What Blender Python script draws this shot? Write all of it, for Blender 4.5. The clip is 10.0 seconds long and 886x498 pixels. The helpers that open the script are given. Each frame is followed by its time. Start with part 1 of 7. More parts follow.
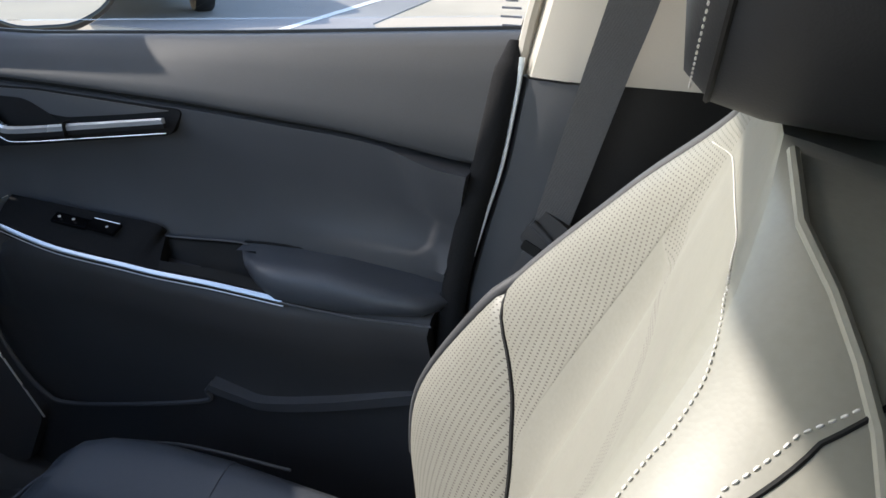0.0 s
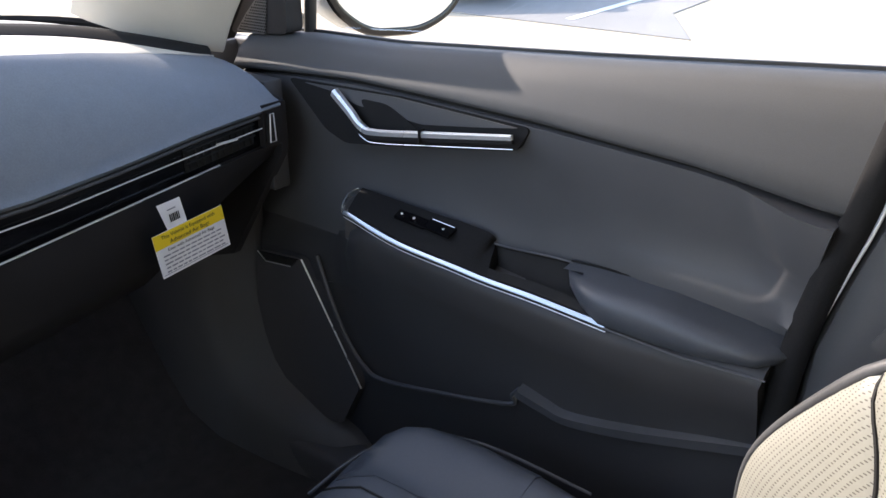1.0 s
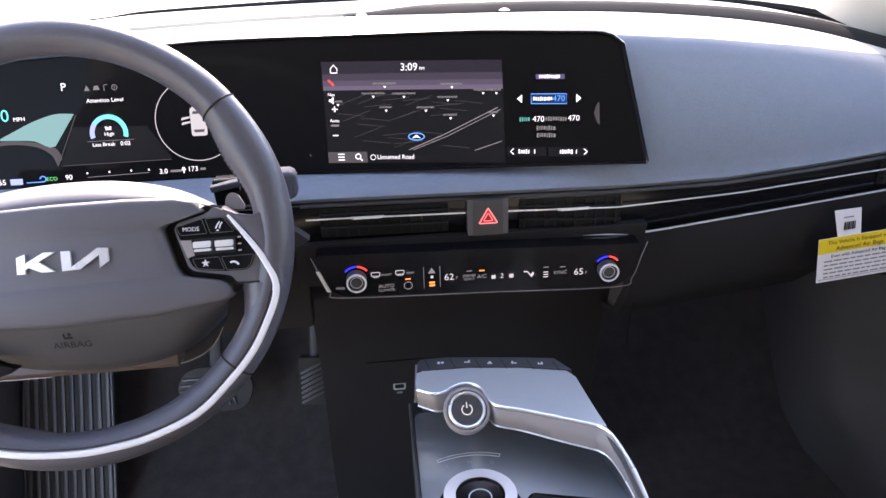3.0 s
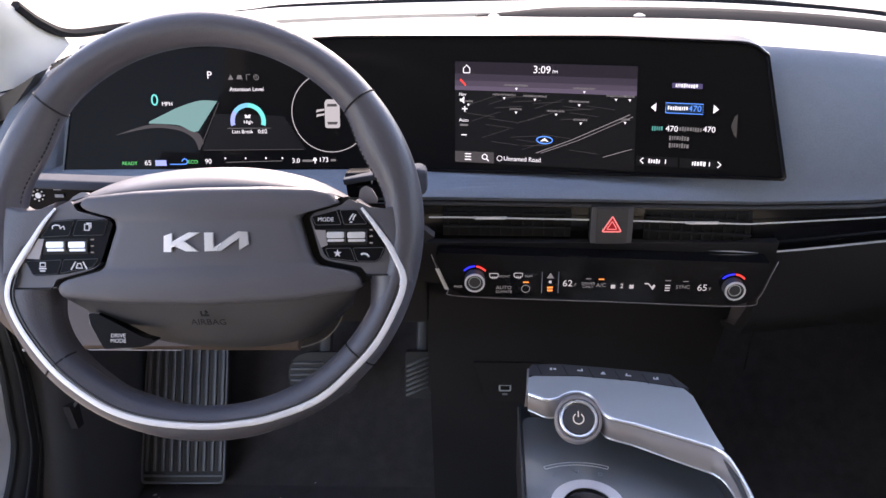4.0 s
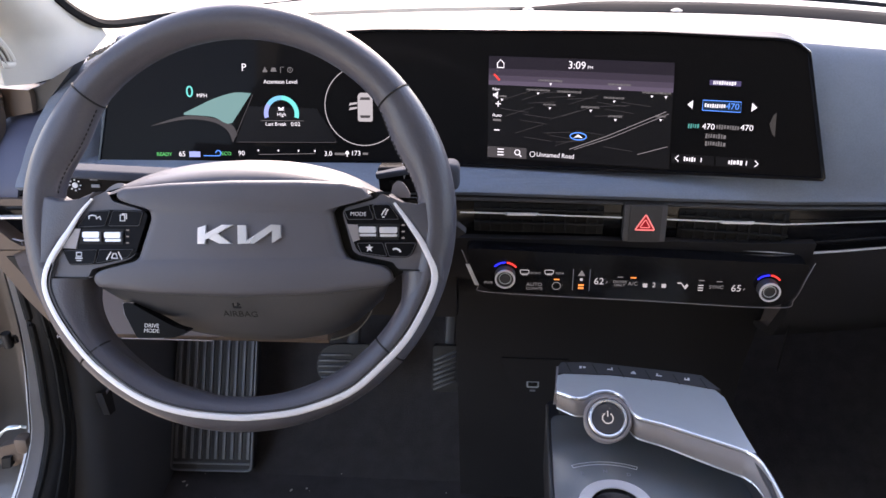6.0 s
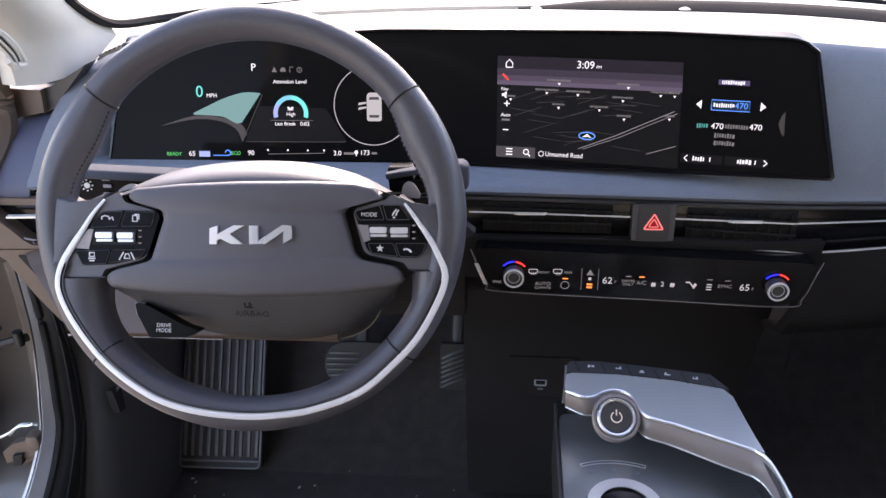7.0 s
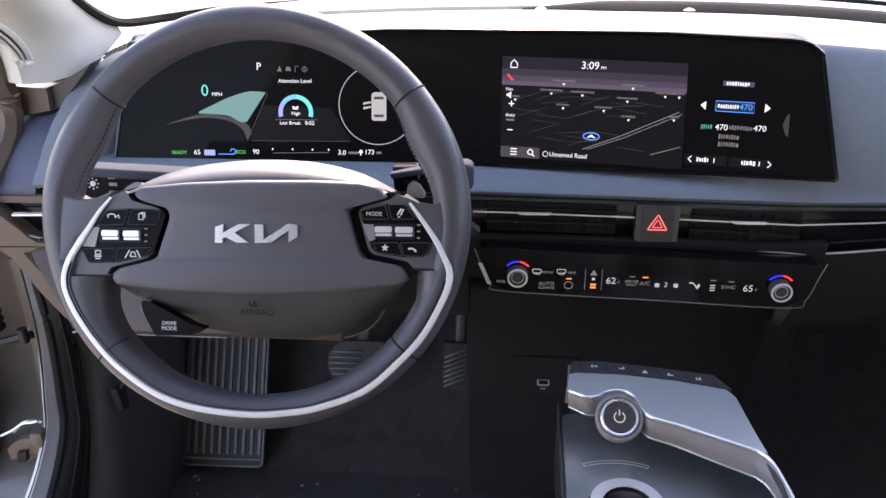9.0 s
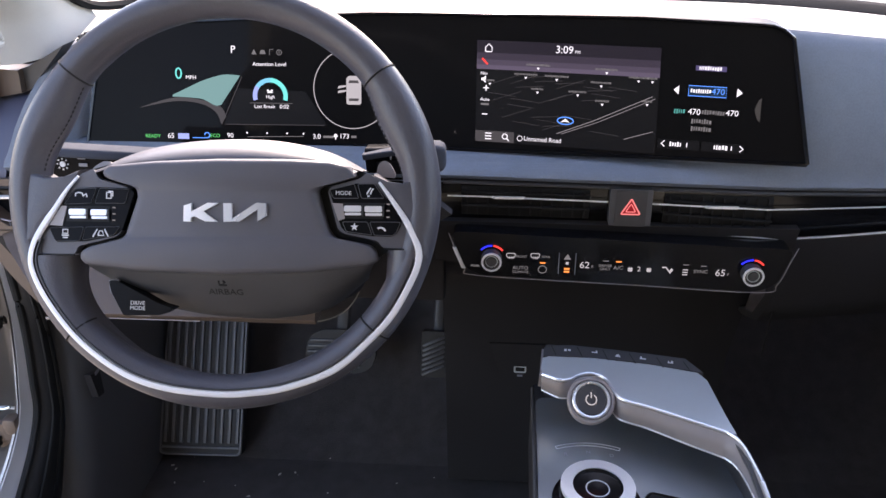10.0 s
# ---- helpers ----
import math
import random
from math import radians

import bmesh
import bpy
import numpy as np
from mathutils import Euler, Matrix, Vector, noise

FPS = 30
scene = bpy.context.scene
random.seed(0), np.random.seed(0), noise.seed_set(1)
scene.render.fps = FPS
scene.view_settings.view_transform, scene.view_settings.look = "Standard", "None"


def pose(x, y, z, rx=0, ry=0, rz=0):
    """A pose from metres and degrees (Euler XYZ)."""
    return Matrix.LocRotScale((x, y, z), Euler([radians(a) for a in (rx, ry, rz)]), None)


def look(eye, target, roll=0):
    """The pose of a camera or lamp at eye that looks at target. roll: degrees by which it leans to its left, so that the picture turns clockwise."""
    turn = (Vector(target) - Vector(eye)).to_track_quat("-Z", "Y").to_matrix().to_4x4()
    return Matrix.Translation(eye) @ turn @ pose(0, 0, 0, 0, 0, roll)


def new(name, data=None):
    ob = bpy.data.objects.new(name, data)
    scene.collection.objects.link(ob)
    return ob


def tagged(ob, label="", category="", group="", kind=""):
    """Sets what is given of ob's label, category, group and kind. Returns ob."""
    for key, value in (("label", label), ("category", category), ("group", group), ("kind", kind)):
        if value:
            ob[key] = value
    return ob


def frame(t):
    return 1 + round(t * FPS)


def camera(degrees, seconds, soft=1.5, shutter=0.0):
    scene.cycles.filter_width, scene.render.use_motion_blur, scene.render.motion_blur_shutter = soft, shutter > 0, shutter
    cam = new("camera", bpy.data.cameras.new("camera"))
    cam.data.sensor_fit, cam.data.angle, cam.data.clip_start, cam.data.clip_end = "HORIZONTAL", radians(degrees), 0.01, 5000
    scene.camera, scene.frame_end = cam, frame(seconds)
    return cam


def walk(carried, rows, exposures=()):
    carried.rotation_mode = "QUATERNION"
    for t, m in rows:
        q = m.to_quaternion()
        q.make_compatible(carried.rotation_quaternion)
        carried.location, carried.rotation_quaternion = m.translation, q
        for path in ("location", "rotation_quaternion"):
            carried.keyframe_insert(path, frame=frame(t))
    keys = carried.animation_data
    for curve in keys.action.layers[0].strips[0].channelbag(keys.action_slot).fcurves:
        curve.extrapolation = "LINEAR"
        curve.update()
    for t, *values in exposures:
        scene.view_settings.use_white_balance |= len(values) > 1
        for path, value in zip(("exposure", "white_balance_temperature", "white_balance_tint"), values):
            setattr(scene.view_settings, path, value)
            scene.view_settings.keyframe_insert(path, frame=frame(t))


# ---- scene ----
cam = camera(57.7, 10.0)
PATH = [
    (0, (-0.053, -0.691, 0.885), (1.683, -0.104, 0.083), 1.0),
    (0.5, (-0.059, -0.644, 0.9), (1.552, 0.206, 0.075), -0.2),
    (1, (-0.071, -0.614, 0.925), (1.341, 0.525, 0.084), -0.3),
    (1.5, (-0.087, -0.611, 0.943), (1.001, 0.836, 0.093), -0.9),
    (2, (-0.094, -0.605, 0.949), (0.653, 1.036, 0.084), -1.1),
    (2.5, (-0.106, -0.605, 0.944), (0.318, 1.147, 0.078), -1.6),
    (3, (-0.125, -0.604, 0.948), (0.037, 1.192, 0.082), -1.7),
    (4.5, (-0.154, -0.601, 0.951), (-0.272, 1.2, 0.088), -0.8),
    (5, (-0.158, -0.599, 0.951), (-0.291, 1.197, 0.08), -0.8),
    (5.5, (-0.151, -0.599, 0.951), (-0.293, 1.193, 0.077), -0.9),
    (7, (-0.156, -0.601, 0.957), (-0.319, 1.185, 0.071), -1.2),
    (7.5, (-0.157, -0.603, 0.957), (-0.321, 1.181, 0.07), -1.2),
    (8, (-0.157, -0.603, 0.958), (-0.318, 1.181, 0.07), -1.0),
    (8.5, (-0.157, -0.603, 0.956), (-0.322, 1.184, 0.073), -1.1),
    (9, (-0.158, -0.603, 0.958), (-0.326, 1.182, 0.071), -1.0),
    (9.5, (-0.157, -0.603, 0.956), (-0.326, 1.183, 0.074), -0.8),
    (10, (-0.143, -0.608, 0.945), (-0.28, 1.176, 0.051), -0.4),
]
walk(cam, [(t, look(eye, target, roll)) for t, eye, target, roll in PATH], [(0, 1.75, 6500, 12), (0.5, 2.05, 6700, 14), (1, 2.45, 7000, 17), (2, 3.2, 7000, 23), (2.5, 3.45, 7000, 25), (3, 3.12, 7050, 25), (4.5, 2.68, 7150, 25), (10, 2.62, 7100, 24)])

# ---- light ----
SUN = Vector((-0.055, 0.845, 0.530)).normalized()
world = bpy.data.worlds.new("sky")
scene.world = world
world.use_nodes = True
wn = world.node_tree.nodes
sky = wn.new("ShaderNodeTexSky")
sky.sky_type, sky.sun_disc = "NISHITA", False
sky.sun_elevation = math.asin(SUN.z)
sky.sun_rotation = math.atan2(SUN.x, SUN.y)
wn["Background"].inputs["Strength"].default_value = 0.15
world.node_tree.links.new(sky.outputs["Color"], wn["Background"].inputs["Color"])
sun = new("sun", bpy.data.lights.new("sun", "SUN"))
sun.data.energy, sun.data.angle, sun.data.color = 1.75, radians(0.6), (1.0, 0.94, 0.85)
sun.matrix_world = look(SUN * 20, (0, 0, 0))


# ---- materials ----
def mat(name, base, rough=0.5, metal=0.0, tint=0.12, scale=8.0, grain=600.0, bump=0.15, depth=0.0004, spec=0.5, coat=0.0, weave=0.0):
    """A surface with soft patches, fine grain and a fine relief; all sizes in metres."""
    m = bpy.data.materials.new(name)
    m.use_nodes = True
    n, l = m.node_tree.nodes, m.node_tree.links
    p = n["Principled BSDF"]
    co = n.new("ShaderNodeTexCoord")
    a = n.new("ShaderNodeTexNoise")
    a.inputs["Scale"].default_value, a.inputs["Detail"].default_value = scale, 5
    b = n.new("ShaderNodeTexNoise")
    b.inputs["Scale"].default_value, b.inputs["Detail"].default_value = grain, 2
    l.new(co.outputs["Object"], a.inputs["Vector"])
    l.new(co.outputs["Object"], b.inputs["Vector"])
    add = n.new("ShaderNodeMath")
    add.operation = "ADD"
    l.new(a.outputs["Fac"], add.inputs[0])
    l.new(b.outputs["Fac"], add.inputs[1])
    ramp = n.new("ShaderNodeMapRange")
    ramp.inputs["From Min"].default_value, ramp.inputs["From Max"].default_value = 0.6, 1.4
    ramp.inputs["To Min"].default_value, ramp.inputs["To Max"].default_value = 1 - tint, 1 + tint
    l.new(add.outputs[0], ramp.inputs["Value"])
    mul = n.new("ShaderNodeMix")
    mul.data_type, mul.blend_type = "RGBA", "MULTIPLY"
    mul.inputs["Factor"].default_value = 1.0
    mul.inputs[6].default_value = (*base, 1)
    l.new(ramp.outputs[0], mul.inputs[7])
    l.new(mul.outputs[2], p.inputs["Base Color"])
    rr = n.new("ShaderNodeMapRange")
    rr.inputs["From Min"].default_value, rr.inputs["From Max"].default_value = 0.3, 0.7
    rr.inputs["To Min"].default_value, rr.inputs["To Max"].default_value = max(0.02, rough * 0.88), min(1, rough * 1.12)
    l.new(a.outputs["Fac"], rr.inputs["Value"])
    l.new(rr.outputs[0], p.inputs["Roughness"])
    p.inputs["Metallic"].default_value = metal
    p.inputs["Specular IOR Level"].default_value = spec
    p.inputs["Coat Weight"].default_value = coat
    p.inputs["Coat Roughness"].default_value = 0.08
    if bump:
        bp = n.new("ShaderNodeBump")
        bp.inputs["Strength"].default_value, bp.inputs["Distance"].default_value = bump, depth
        src = b.outputs["Fac"]
        if weave:
            w1, w2 = n.new("ShaderNodeTexWave"), n.new("ShaderNodeTexWave")
            for w, d in ((w1, "X"), (w2, "Z")):
                w.bands_direction = d
                w.inputs["Scale"].default_value, w.inputs["Distortion"].default_value = weave, 1.5
                w.inputs["Detail Scale"].default_value = 3
                l.new(co.outputs["Object"], w.inputs["Vector"])
            s = n.new("ShaderNodeMath")
            s.operation = "MAXIMUM"
            l.new(w1.outputs["Fac"], s.inputs[0])
            l.new(w2.outputs["Fac"], s.inputs[1])
            src = s.outputs[0]
        l.new(src, bp.inputs["Height"])
        l.new(bp.outputs["Normal"], p.inputs["Normal"])
    return m


def leather(name, base, rough=0.42, pores=520.0, bump=0.35, holes=False):
    """Leather with a cell grain; with holes, a regular field of perforations along the object's x and z."""
    m = mat(name, base, rough, tint=0.06, scale=14, grain=300, bump=0)
    n, l = m.node_tree.nodes, m.node_tree.links
    p = n["Principled BSDF"]
    co = n.new("ShaderNodeTexCoord")
    v = n.new("ShaderNodeTexVoronoi")
    v.inputs["Scale"].default_value = pores
    l.new(co.outputs["Object"], v.inputs["Vector"])
    bp = n.new("ShaderNodeBump")
    bp.inputs["Strength"].default_value, bp.inputs["Distance"].default_value = bump, 0.0004
    l.new(v.outputs["Distance"], bp.inputs["Height"])
    l.new(bp.outputs["Normal"], p.inputs["Normal"])
    if holes:
        sep = n.new("ShaderNodeSeparateXYZ")
        l.new(co.outputs["Object"], sep.inputs[0])
        sq = []
        for axis, pitch in (("X", 0.0033), ("Z", 0.0029)):
            d = n.new("ShaderNodeMath")
            d.operation, d.inputs[1].default_value = "DIVIDE", pitch
            l.new(sep.outputs[axis], d.inputs[0])
            f = n.new("ShaderNodeMath")
            f.operation = "FRACT"
            l.new(d.outputs[0], f.inputs[0])
            c = n.new("ShaderNodeMath")
            c.operation, c.inputs[1].default_value = "SUBTRACT", 0.5
            l.new(f.outputs[0], c.inputs[0])
            s = n.new("ShaderNodeMath")
            s.operation = "MULTIPLY"
            l.new(c.outputs[0], s.inputs[0])
            l.new(c.outputs[0], s.inputs[1])
            sq.append(s)
        t = n.new("ShaderNodeMath")
        t.operation = "ADD"
        l.new(sq[0].outputs[0], t.inputs[0])
        l.new(sq[1].outputs[0], t.inputs[1])
        k = n.new("ShaderNodeMath")
        k.operation, k.inputs[1].default_value = "LESS_THAN", 0.04
        l.new(t.outputs[0], k.inputs[0])
        mix = n.new("ShaderNodeMix")
        mix.data_type = "RGBA"
        old = p.inputs["Base Color"].links[0].from_socket
        l.new(k.outputs[0], mix.inputs["Factor"])
        l.new(old, mix.inputs[6])
        mix.inputs[7].default_value = (0.10, 0.092, 0.078, 1)
        l.new(mix.outputs[2], p.inputs["Base Color"])
    return m


def glow(name, colour, strength=1.0):
    m = bpy.data.materials.new(name)
    m.use_nodes = True
    p = m.node_tree.nodes["Principled BSDF"]
    p.inputs["Base Color"].default_value = (0.01, 0.01, 0.01, 1)
    p.inputs["Roughness"].default_value = 0.4
    p.inputs["Specular IOR Level"].default_value = 0.06
    p.inputs["Emission Color"].default_value = (*colour, 1)
    p.inputs["Emission Strength"].default_value = strength * 0.3
    return m


def pane(name, tint=(1, 1, 1), gloss=0.06):
    m = bpy.data.materials.new(name)
    m.use_nodes = True
    n, l = m.node_tree.nodes, m.node_tree.links
    n.remove(n["Principled BSDF"])
    t, g, x, f = (n.new("ShaderNode" + k) for k in ("BsdfTransparent", "BsdfGlossy", "MixShader", "LayerWeight"))
    p, s = n.new("ShaderNodeMath"), n.new("ShaderNodeMath")
    t.inputs["Color"].default_value = (*tint, 1)
    g.inputs["Roughness"].default_value = 0.01
    f.inputs["Blend"].default_value = 0.5
    p.operation, p.inputs[1].default_value = "POWER", 5.0
    s.operation, s.inputs[1].default_value, s.inputs[2].default_value = "MULTIPLY_ADD", 0.9, 0.04
    l.new(f.outputs["Facing"], p.inputs[0])
    l.new(p.outputs[0], s.inputs[0])
    l.new(s.outputs[0], x.inputs[0])
    l.new(t.outputs[0], x.inputs[1])
    l.new(g.outputs[0], x.inputs[2])
    l.new(x.outputs[0], n["Material Output"].inputs["Surface"])
    return m


# Paleness puts the sun's glare on the dashboard top into the colour.
GLARETOP = mat("glare_pale_dash_top", (0.50, 0.48, 0.44), 0.8, tint=0.05, scale=12, grain=900, bump=0.35, depth=0.0004)
STALK = mat("stalk_plastic", (0.060, 0.066, 0.082), 0.8, tint=0.1, scale=12, grain=1500, bump=0.3, depth=0.0002, spec=0.2)
POD = mat("gloss_black_keys", (0.010, 0.010, 0.011), 0.25, tint=0.1, bump=0, spec=0.05)
FABRIC = mat("dash_fabric", (0.184, 0.212, 0.256), 0.75, tint=0.12, scale=70, grain=520, bump=0.5, depth=0.0006, weave=420, spec=0.6)
SOFT = mat("soft_black_plastic", (0.074, 0.073, 0.077), 0.55, tint=0.15, scale=10, grain=1400, bump=0.35, depth=0.0003)
SOFTG = mat("soft_grey_plastic", (0.084, 0.086, 0.092), 0.48, tint=0.12, scale=10, grain=1400, bump=0.35, depth=0.0003)
DOORTOP = mat("door_top_plastic", (0.078, 0.080, 0.084), 0.62, tint=0.14, scale=10, grain=1400, bump=0.4, depth=0.0003, spec=0.25)
CAPBLUE = mat("soft_blue_grey_trim", (0.080, 0.088, 0.135), 0.55, tint=0.1, scale=12, grain=1400, bump=0.35, depth=0.0003)
HARD = mat("hard_black_plastic", (0.050, 0.049, 0.051), 0.5, tint=0.15, scale=10, grain=1600, bump=0.3, depth=0.0002)
WARM = mat("knee_panel_plastic", (0.112, 0.080, 0.062), 0.5, tint=0.1, scale=8, grain=1500, bump=0.3, depth=0.0002)
DEEP = mat("deep_black_plastic", (0.028, 0.027, 0.029), 0.6, tint=0.2, scale=10, grain=1600, bump=0.3, depth=0.0002, spec=0.15)
PIANO = mat("piano_black", (0.006, 0.006, 0.007), 0.16, tint=0.1, bump=0, coat=0.1, spec=0.3)
BLACKMATT = mat("matt_black", (0.006, 0.006, 0.006), 0.8, tint=0.2, bump=0)
SEAL = mat("dull_black_trim", (0.022, 0.022, 0.023), 0.95, tint=0.2, bump=0.2, spec=0.08)
CHROME = mat("satin_chrome", (0.82, 0.83, 0.85), 0.28, metal=0.65, tint=0.04, bump=0)
STRIP = mat("bright_chrome", (0.86, 0.86, 0.88), 0.34, metal=0.35, tint=0.03, bump=0)
SILVER = mat("silver_paint", (0.74, 0.80, 0.83), 0.30, metal=0.6, tint=0.05, scale=12, grain=2500, bump=0.08, depth=0.0001)
FASCIA = mat("warm_silver_paint", (0.30, 0.275, 0.275), 0.5, metal=0.2, tint=0.05, scale=12, grain=2500, bump=0.08, depth=0.0001)
DECK = mat("satin_grey_deck", (0.53, 0.585, 0.63), 0.22, metal=0.72, tint=0.08, scale=9, grain=2500, bump=0.1, depth=0.0001, coat=0.2)
RIM = leather("rim_leather", (0.082, 0.080, 0.094), 0.38, pores=700, bump=0.25)
HUB = mat("hub_plastic", (0.100, 0.098, 0.112), 0.48, tint=0.08, scale=15, grain=1500, bump=0.35, depth=0.0002)
WHITE = leather("off_white_leather", (0.255, 0.249, 0.212), 0.45, bump=0.07)
WHITEP = leather("off_white_perforated_leather", (0.255, 0.249, 0.212), 0.48, bump=0.07, holes=True)
BLACKL = leather("black_leather", (0.030, 0.031, 0.034), 0.5, pores=900, bump=0.15)
DARK = leather("dark_grey_leather", (0.070, 0.078, 0.092), 0.42, pores=900, bump=0.15)
PIPE = mat("grey_piping", (0.075, 0.075, 0.078), 0.5)
THREAD = mat("white_thread", (0.72, 0.70, 0.66), 0.7, grain=3000)
TRIMW = mat("pillar_fabric", (0.62, 0.59, 0.53), 0.85, tint=0.06, scale=20, grain=1200, bump=0.4, depth=0.0004)
BEIGE = mat("pillar_plastic", (0.50, 0.47, 0.41), 0.55, tint=0.05, grain=1500, bump=0.25, depth=0.0002)
WEB = mat("belt_webbing", (0.17, 0.168, 0.17), 0.7, tint=0.15, scale=30, grain=900, bump=0.6, depth=0.0005, weave=600)
GRILLE = mat("grille_plastic", (0.19, 0.18, 0.155), 0.6, tint=0.06, grain=1500, bump=0.25, depth=0.0002)
INLAY = mat("satin_inlay", (0.88, 0.88, 0.91), 0.3, metal=0.12, tint=0.03, bump=0)
CARPET = mat("carpet", (0.060, 0.055, 0.056), 0.95, tint=0.5, scale=40, grain=900, bump=0.9, depth=0.003)
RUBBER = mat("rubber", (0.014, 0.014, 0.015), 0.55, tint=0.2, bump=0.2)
STEELP = mat("pedal_pad", (0.11, 0.115, 0.125), 0.42, metal=0.3, tint=0.12, grain=1200)
BODY = mat("silver_car_paint", (0.55, 0.56, 0.58), 0.35, metal=0.12, tint=0.05, grain=3000, bump=0.05, coat=0.6)
JAMB = mat("door_jamb_paint", (0.105, 0.093, 0.083), 0.45, metal=0.3, tint=0.1, bump=0.1, coat=0.4)
PAPER = mat("white_card", (0.80, 0.80, 0.82), 0.6, tint=0.04, bump=0.1)
YELLOW = mat("yellow_card", (0.85, 0.62, 0.02), 0.6, tint=0.04, bump=0.1)
INK = mat("black_ink", (0.02, 0.02, 0.02), 0.6, bump=0)
INKG = mat("grey_ink", (0.25, 0.26, 0.30), 0.6, bump=0)
MIRROR = bpy.data.materials.new("mirror_glass")
MIRROR.use_nodes = True
mirror_shader = next(n for n in MIRROR.node_tree.nodes if n.type == "BSDF_PRINCIPLED")
mirror_shader.inputs["Base Color"].default_value = (0.86, 0.89, 0.92, 1)
mirror_shader.inputs["Metallic"].default_value = 1.0
mirror_shader.inputs["Roughness"].default_value = 0.03
SHADED_LANE = mat("grey_shaded_lane", (0.26, 0.25, 0.24), 0.9, tint=0.25, scale=0.8, grain=60, bump=0.5, depth=0.004)
SAND = mat("pale_concrete", (0.46, 0.39, 0.29), 0.9, tint=0.2, scale=0.5, grain=40, bump=0.4, depth=0.004)
LINEP = mat("road_paint", (0.75, 0.75, 0.72), 0.8, tint=0.2, scale=4, grain=80)
DISPLAY = mat("display_glass", (0.010, 0.0092, 0.009), 0.06, tint=0.1, bump=0, spec=0.03)
ICON = glow("white_icon", (0.85, 0.9, 1.0), 0.75)
SOFTW = glow("soft_white_icon", (0.85, 0.88, 0.95), 0.34)
ICOND = glow("dim_icon", (0.6, 0.62, 0.66), 0.18)
CYAN = glow("cyan_icon", (0.12, 0.75, 0.72), 0.7)
BLUE = glow("blue_icon", (0.08, 0.30, 0.95), 0.8)
LILAC = glow("lilac_icon", (0.32, 0.42, 0.85), 0.7)
GREEN = glow("green_icon", (0.10, 0.75, 0.22), 0.6)
RED = glow("red_icon", (0.95, 0.06, 0.05), 0.8)
PINK = glow("hazard_red", (0.95, 0.24, 0.24), 0.62)
ORANGE = glow("orange_icon", (1.0, 0.33, 0.08), 0.7)
MAPLAND = glow("map_land", (0.03, 0.03, 0.035), 0.10)
MAPROAD = glow("map_road", (0.5, 0.5, 0.55), 0.27)
TEAL = glow("road_graphic", (0.19, 0.40, 0.41), 0.55)
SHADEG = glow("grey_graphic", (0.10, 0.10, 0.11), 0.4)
GLASS = pane("clear_glass", (0.97, 0.98, 0.97))
PRIVACY = pane("tinted_glass", (0.22, 0.24, 0.23))


# ---- shapes ----
def thing(name, label, category, at=(0, 0, 0), group="", kind=""):
    e = new(name)
    e.empty_display_size, e.location = 0.03, at
    return tagged(e, label, category, group, kind)


def settle(ob, parent, label=""):
    if parent is not None:
        ob.parent = parent
        if parent.type == "EMPTY":
            ob.matrix_parent_inverse = Matrix.Translation(-Vector(parent.location))
    if label:
        ob["label"] = label
    return ob


def part(name, bm, material, parent=None, label="", angle=38):
    me = bpy.data.meshes.new(name)
    bmesh.ops.recalc_face_normals(bm, faces=bm.faces)
    bm.to_mesh(me)
    bm.free()
    me.materials.append(material)
    me.shade_smooth()
    me.set_sharp_from_angle(angle=radians(angle))
    return settle(new(name, me), parent, label)


def V(*a):
    return Vector(a)


def spl(pts, n=8, closed=False):
    """A smooth line through the points."""
    P = [Vector(p) for p in pts]
    k = len(P)
    out = []
    for i in range(k if closed else k - 1):
        if closed:
            a, b, c, d = (P[(i + j) % k] for j in (-1, 0, 1, 2))
        else:
            a, b, c, d = P[max(i - 1, 0)], P[i], P[i + 1], P[min(i + 2, k - 1)]
        for j in range(n):
            t = j / n
            out.append(0.5 * (2 * b + (c - a) * t + (2 * a - 5 * b + 4 * c - d) * t * t + (3 * b - a - 3 * c + d) * t ** 3))
    if not closed:
        out.append(P[-1].copy())
    return out


def lerp(x, table):
    """Straight steps through a table of (x, value)."""
    if x <= table[0][0]:
        return table[0][1]
    for (a, p), (b, q) in zip(table, table[1:]):
        if x <= b:
            return p + (q - p) * (x - a) / (b - a)
    return table[-1][1]


def ease(x, table):
    """A smooth curve through a table of (x, value)."""
    if x <= table[0][0] or x >= table[-1][0]:
        return table[0][1] if x <= table[0][0] else table[-1][1]
    k = max(i for i in range(len(table) - 1) if table[i][0] <= x)

    def slope(i):
        (a, p), (b, q) = table[max(0, i - 1)], table[min(len(table) - 1, i + 1)]
        return (q - p) / (b - a)

    (a, p), (b, q) = table[k], table[k + 1]
    h, t = b - a, (x - a) / (b - a)
    return (2 * t ** 3 - 3 * t * t + 1) * p + (t ** 3 - 2 * t * t + t) * h * slope(k) + (3 * t * t - 2 * t ** 3) * q + (t ** 3 - t * t) * h * slope(k + 1)


def rounded(pts, r, n=4):
    """A flat outline with its corners rounded."""
    P = [Vector((p[0], p[1])) for p in pts]
    out = []
    for i, p in enumerate(P):
        a, b = P[i - 1] - p, P[(i + 1) % len(P)] - p
        d = min(r, a.length * 0.45, b.length * 0.45)
        s, e = p + a.normalized() * d, p + b.normalized() * d
        for j in range(n + 1):
            t = j / n
            out.append((1 - t) ** 2 * s + 2 * t * (1 - t) * p + t * t * e)
    return out


def lay(m, pts, h=0.0):
    return [m @ Vector((p[0], p[1], h)) for p in pts]


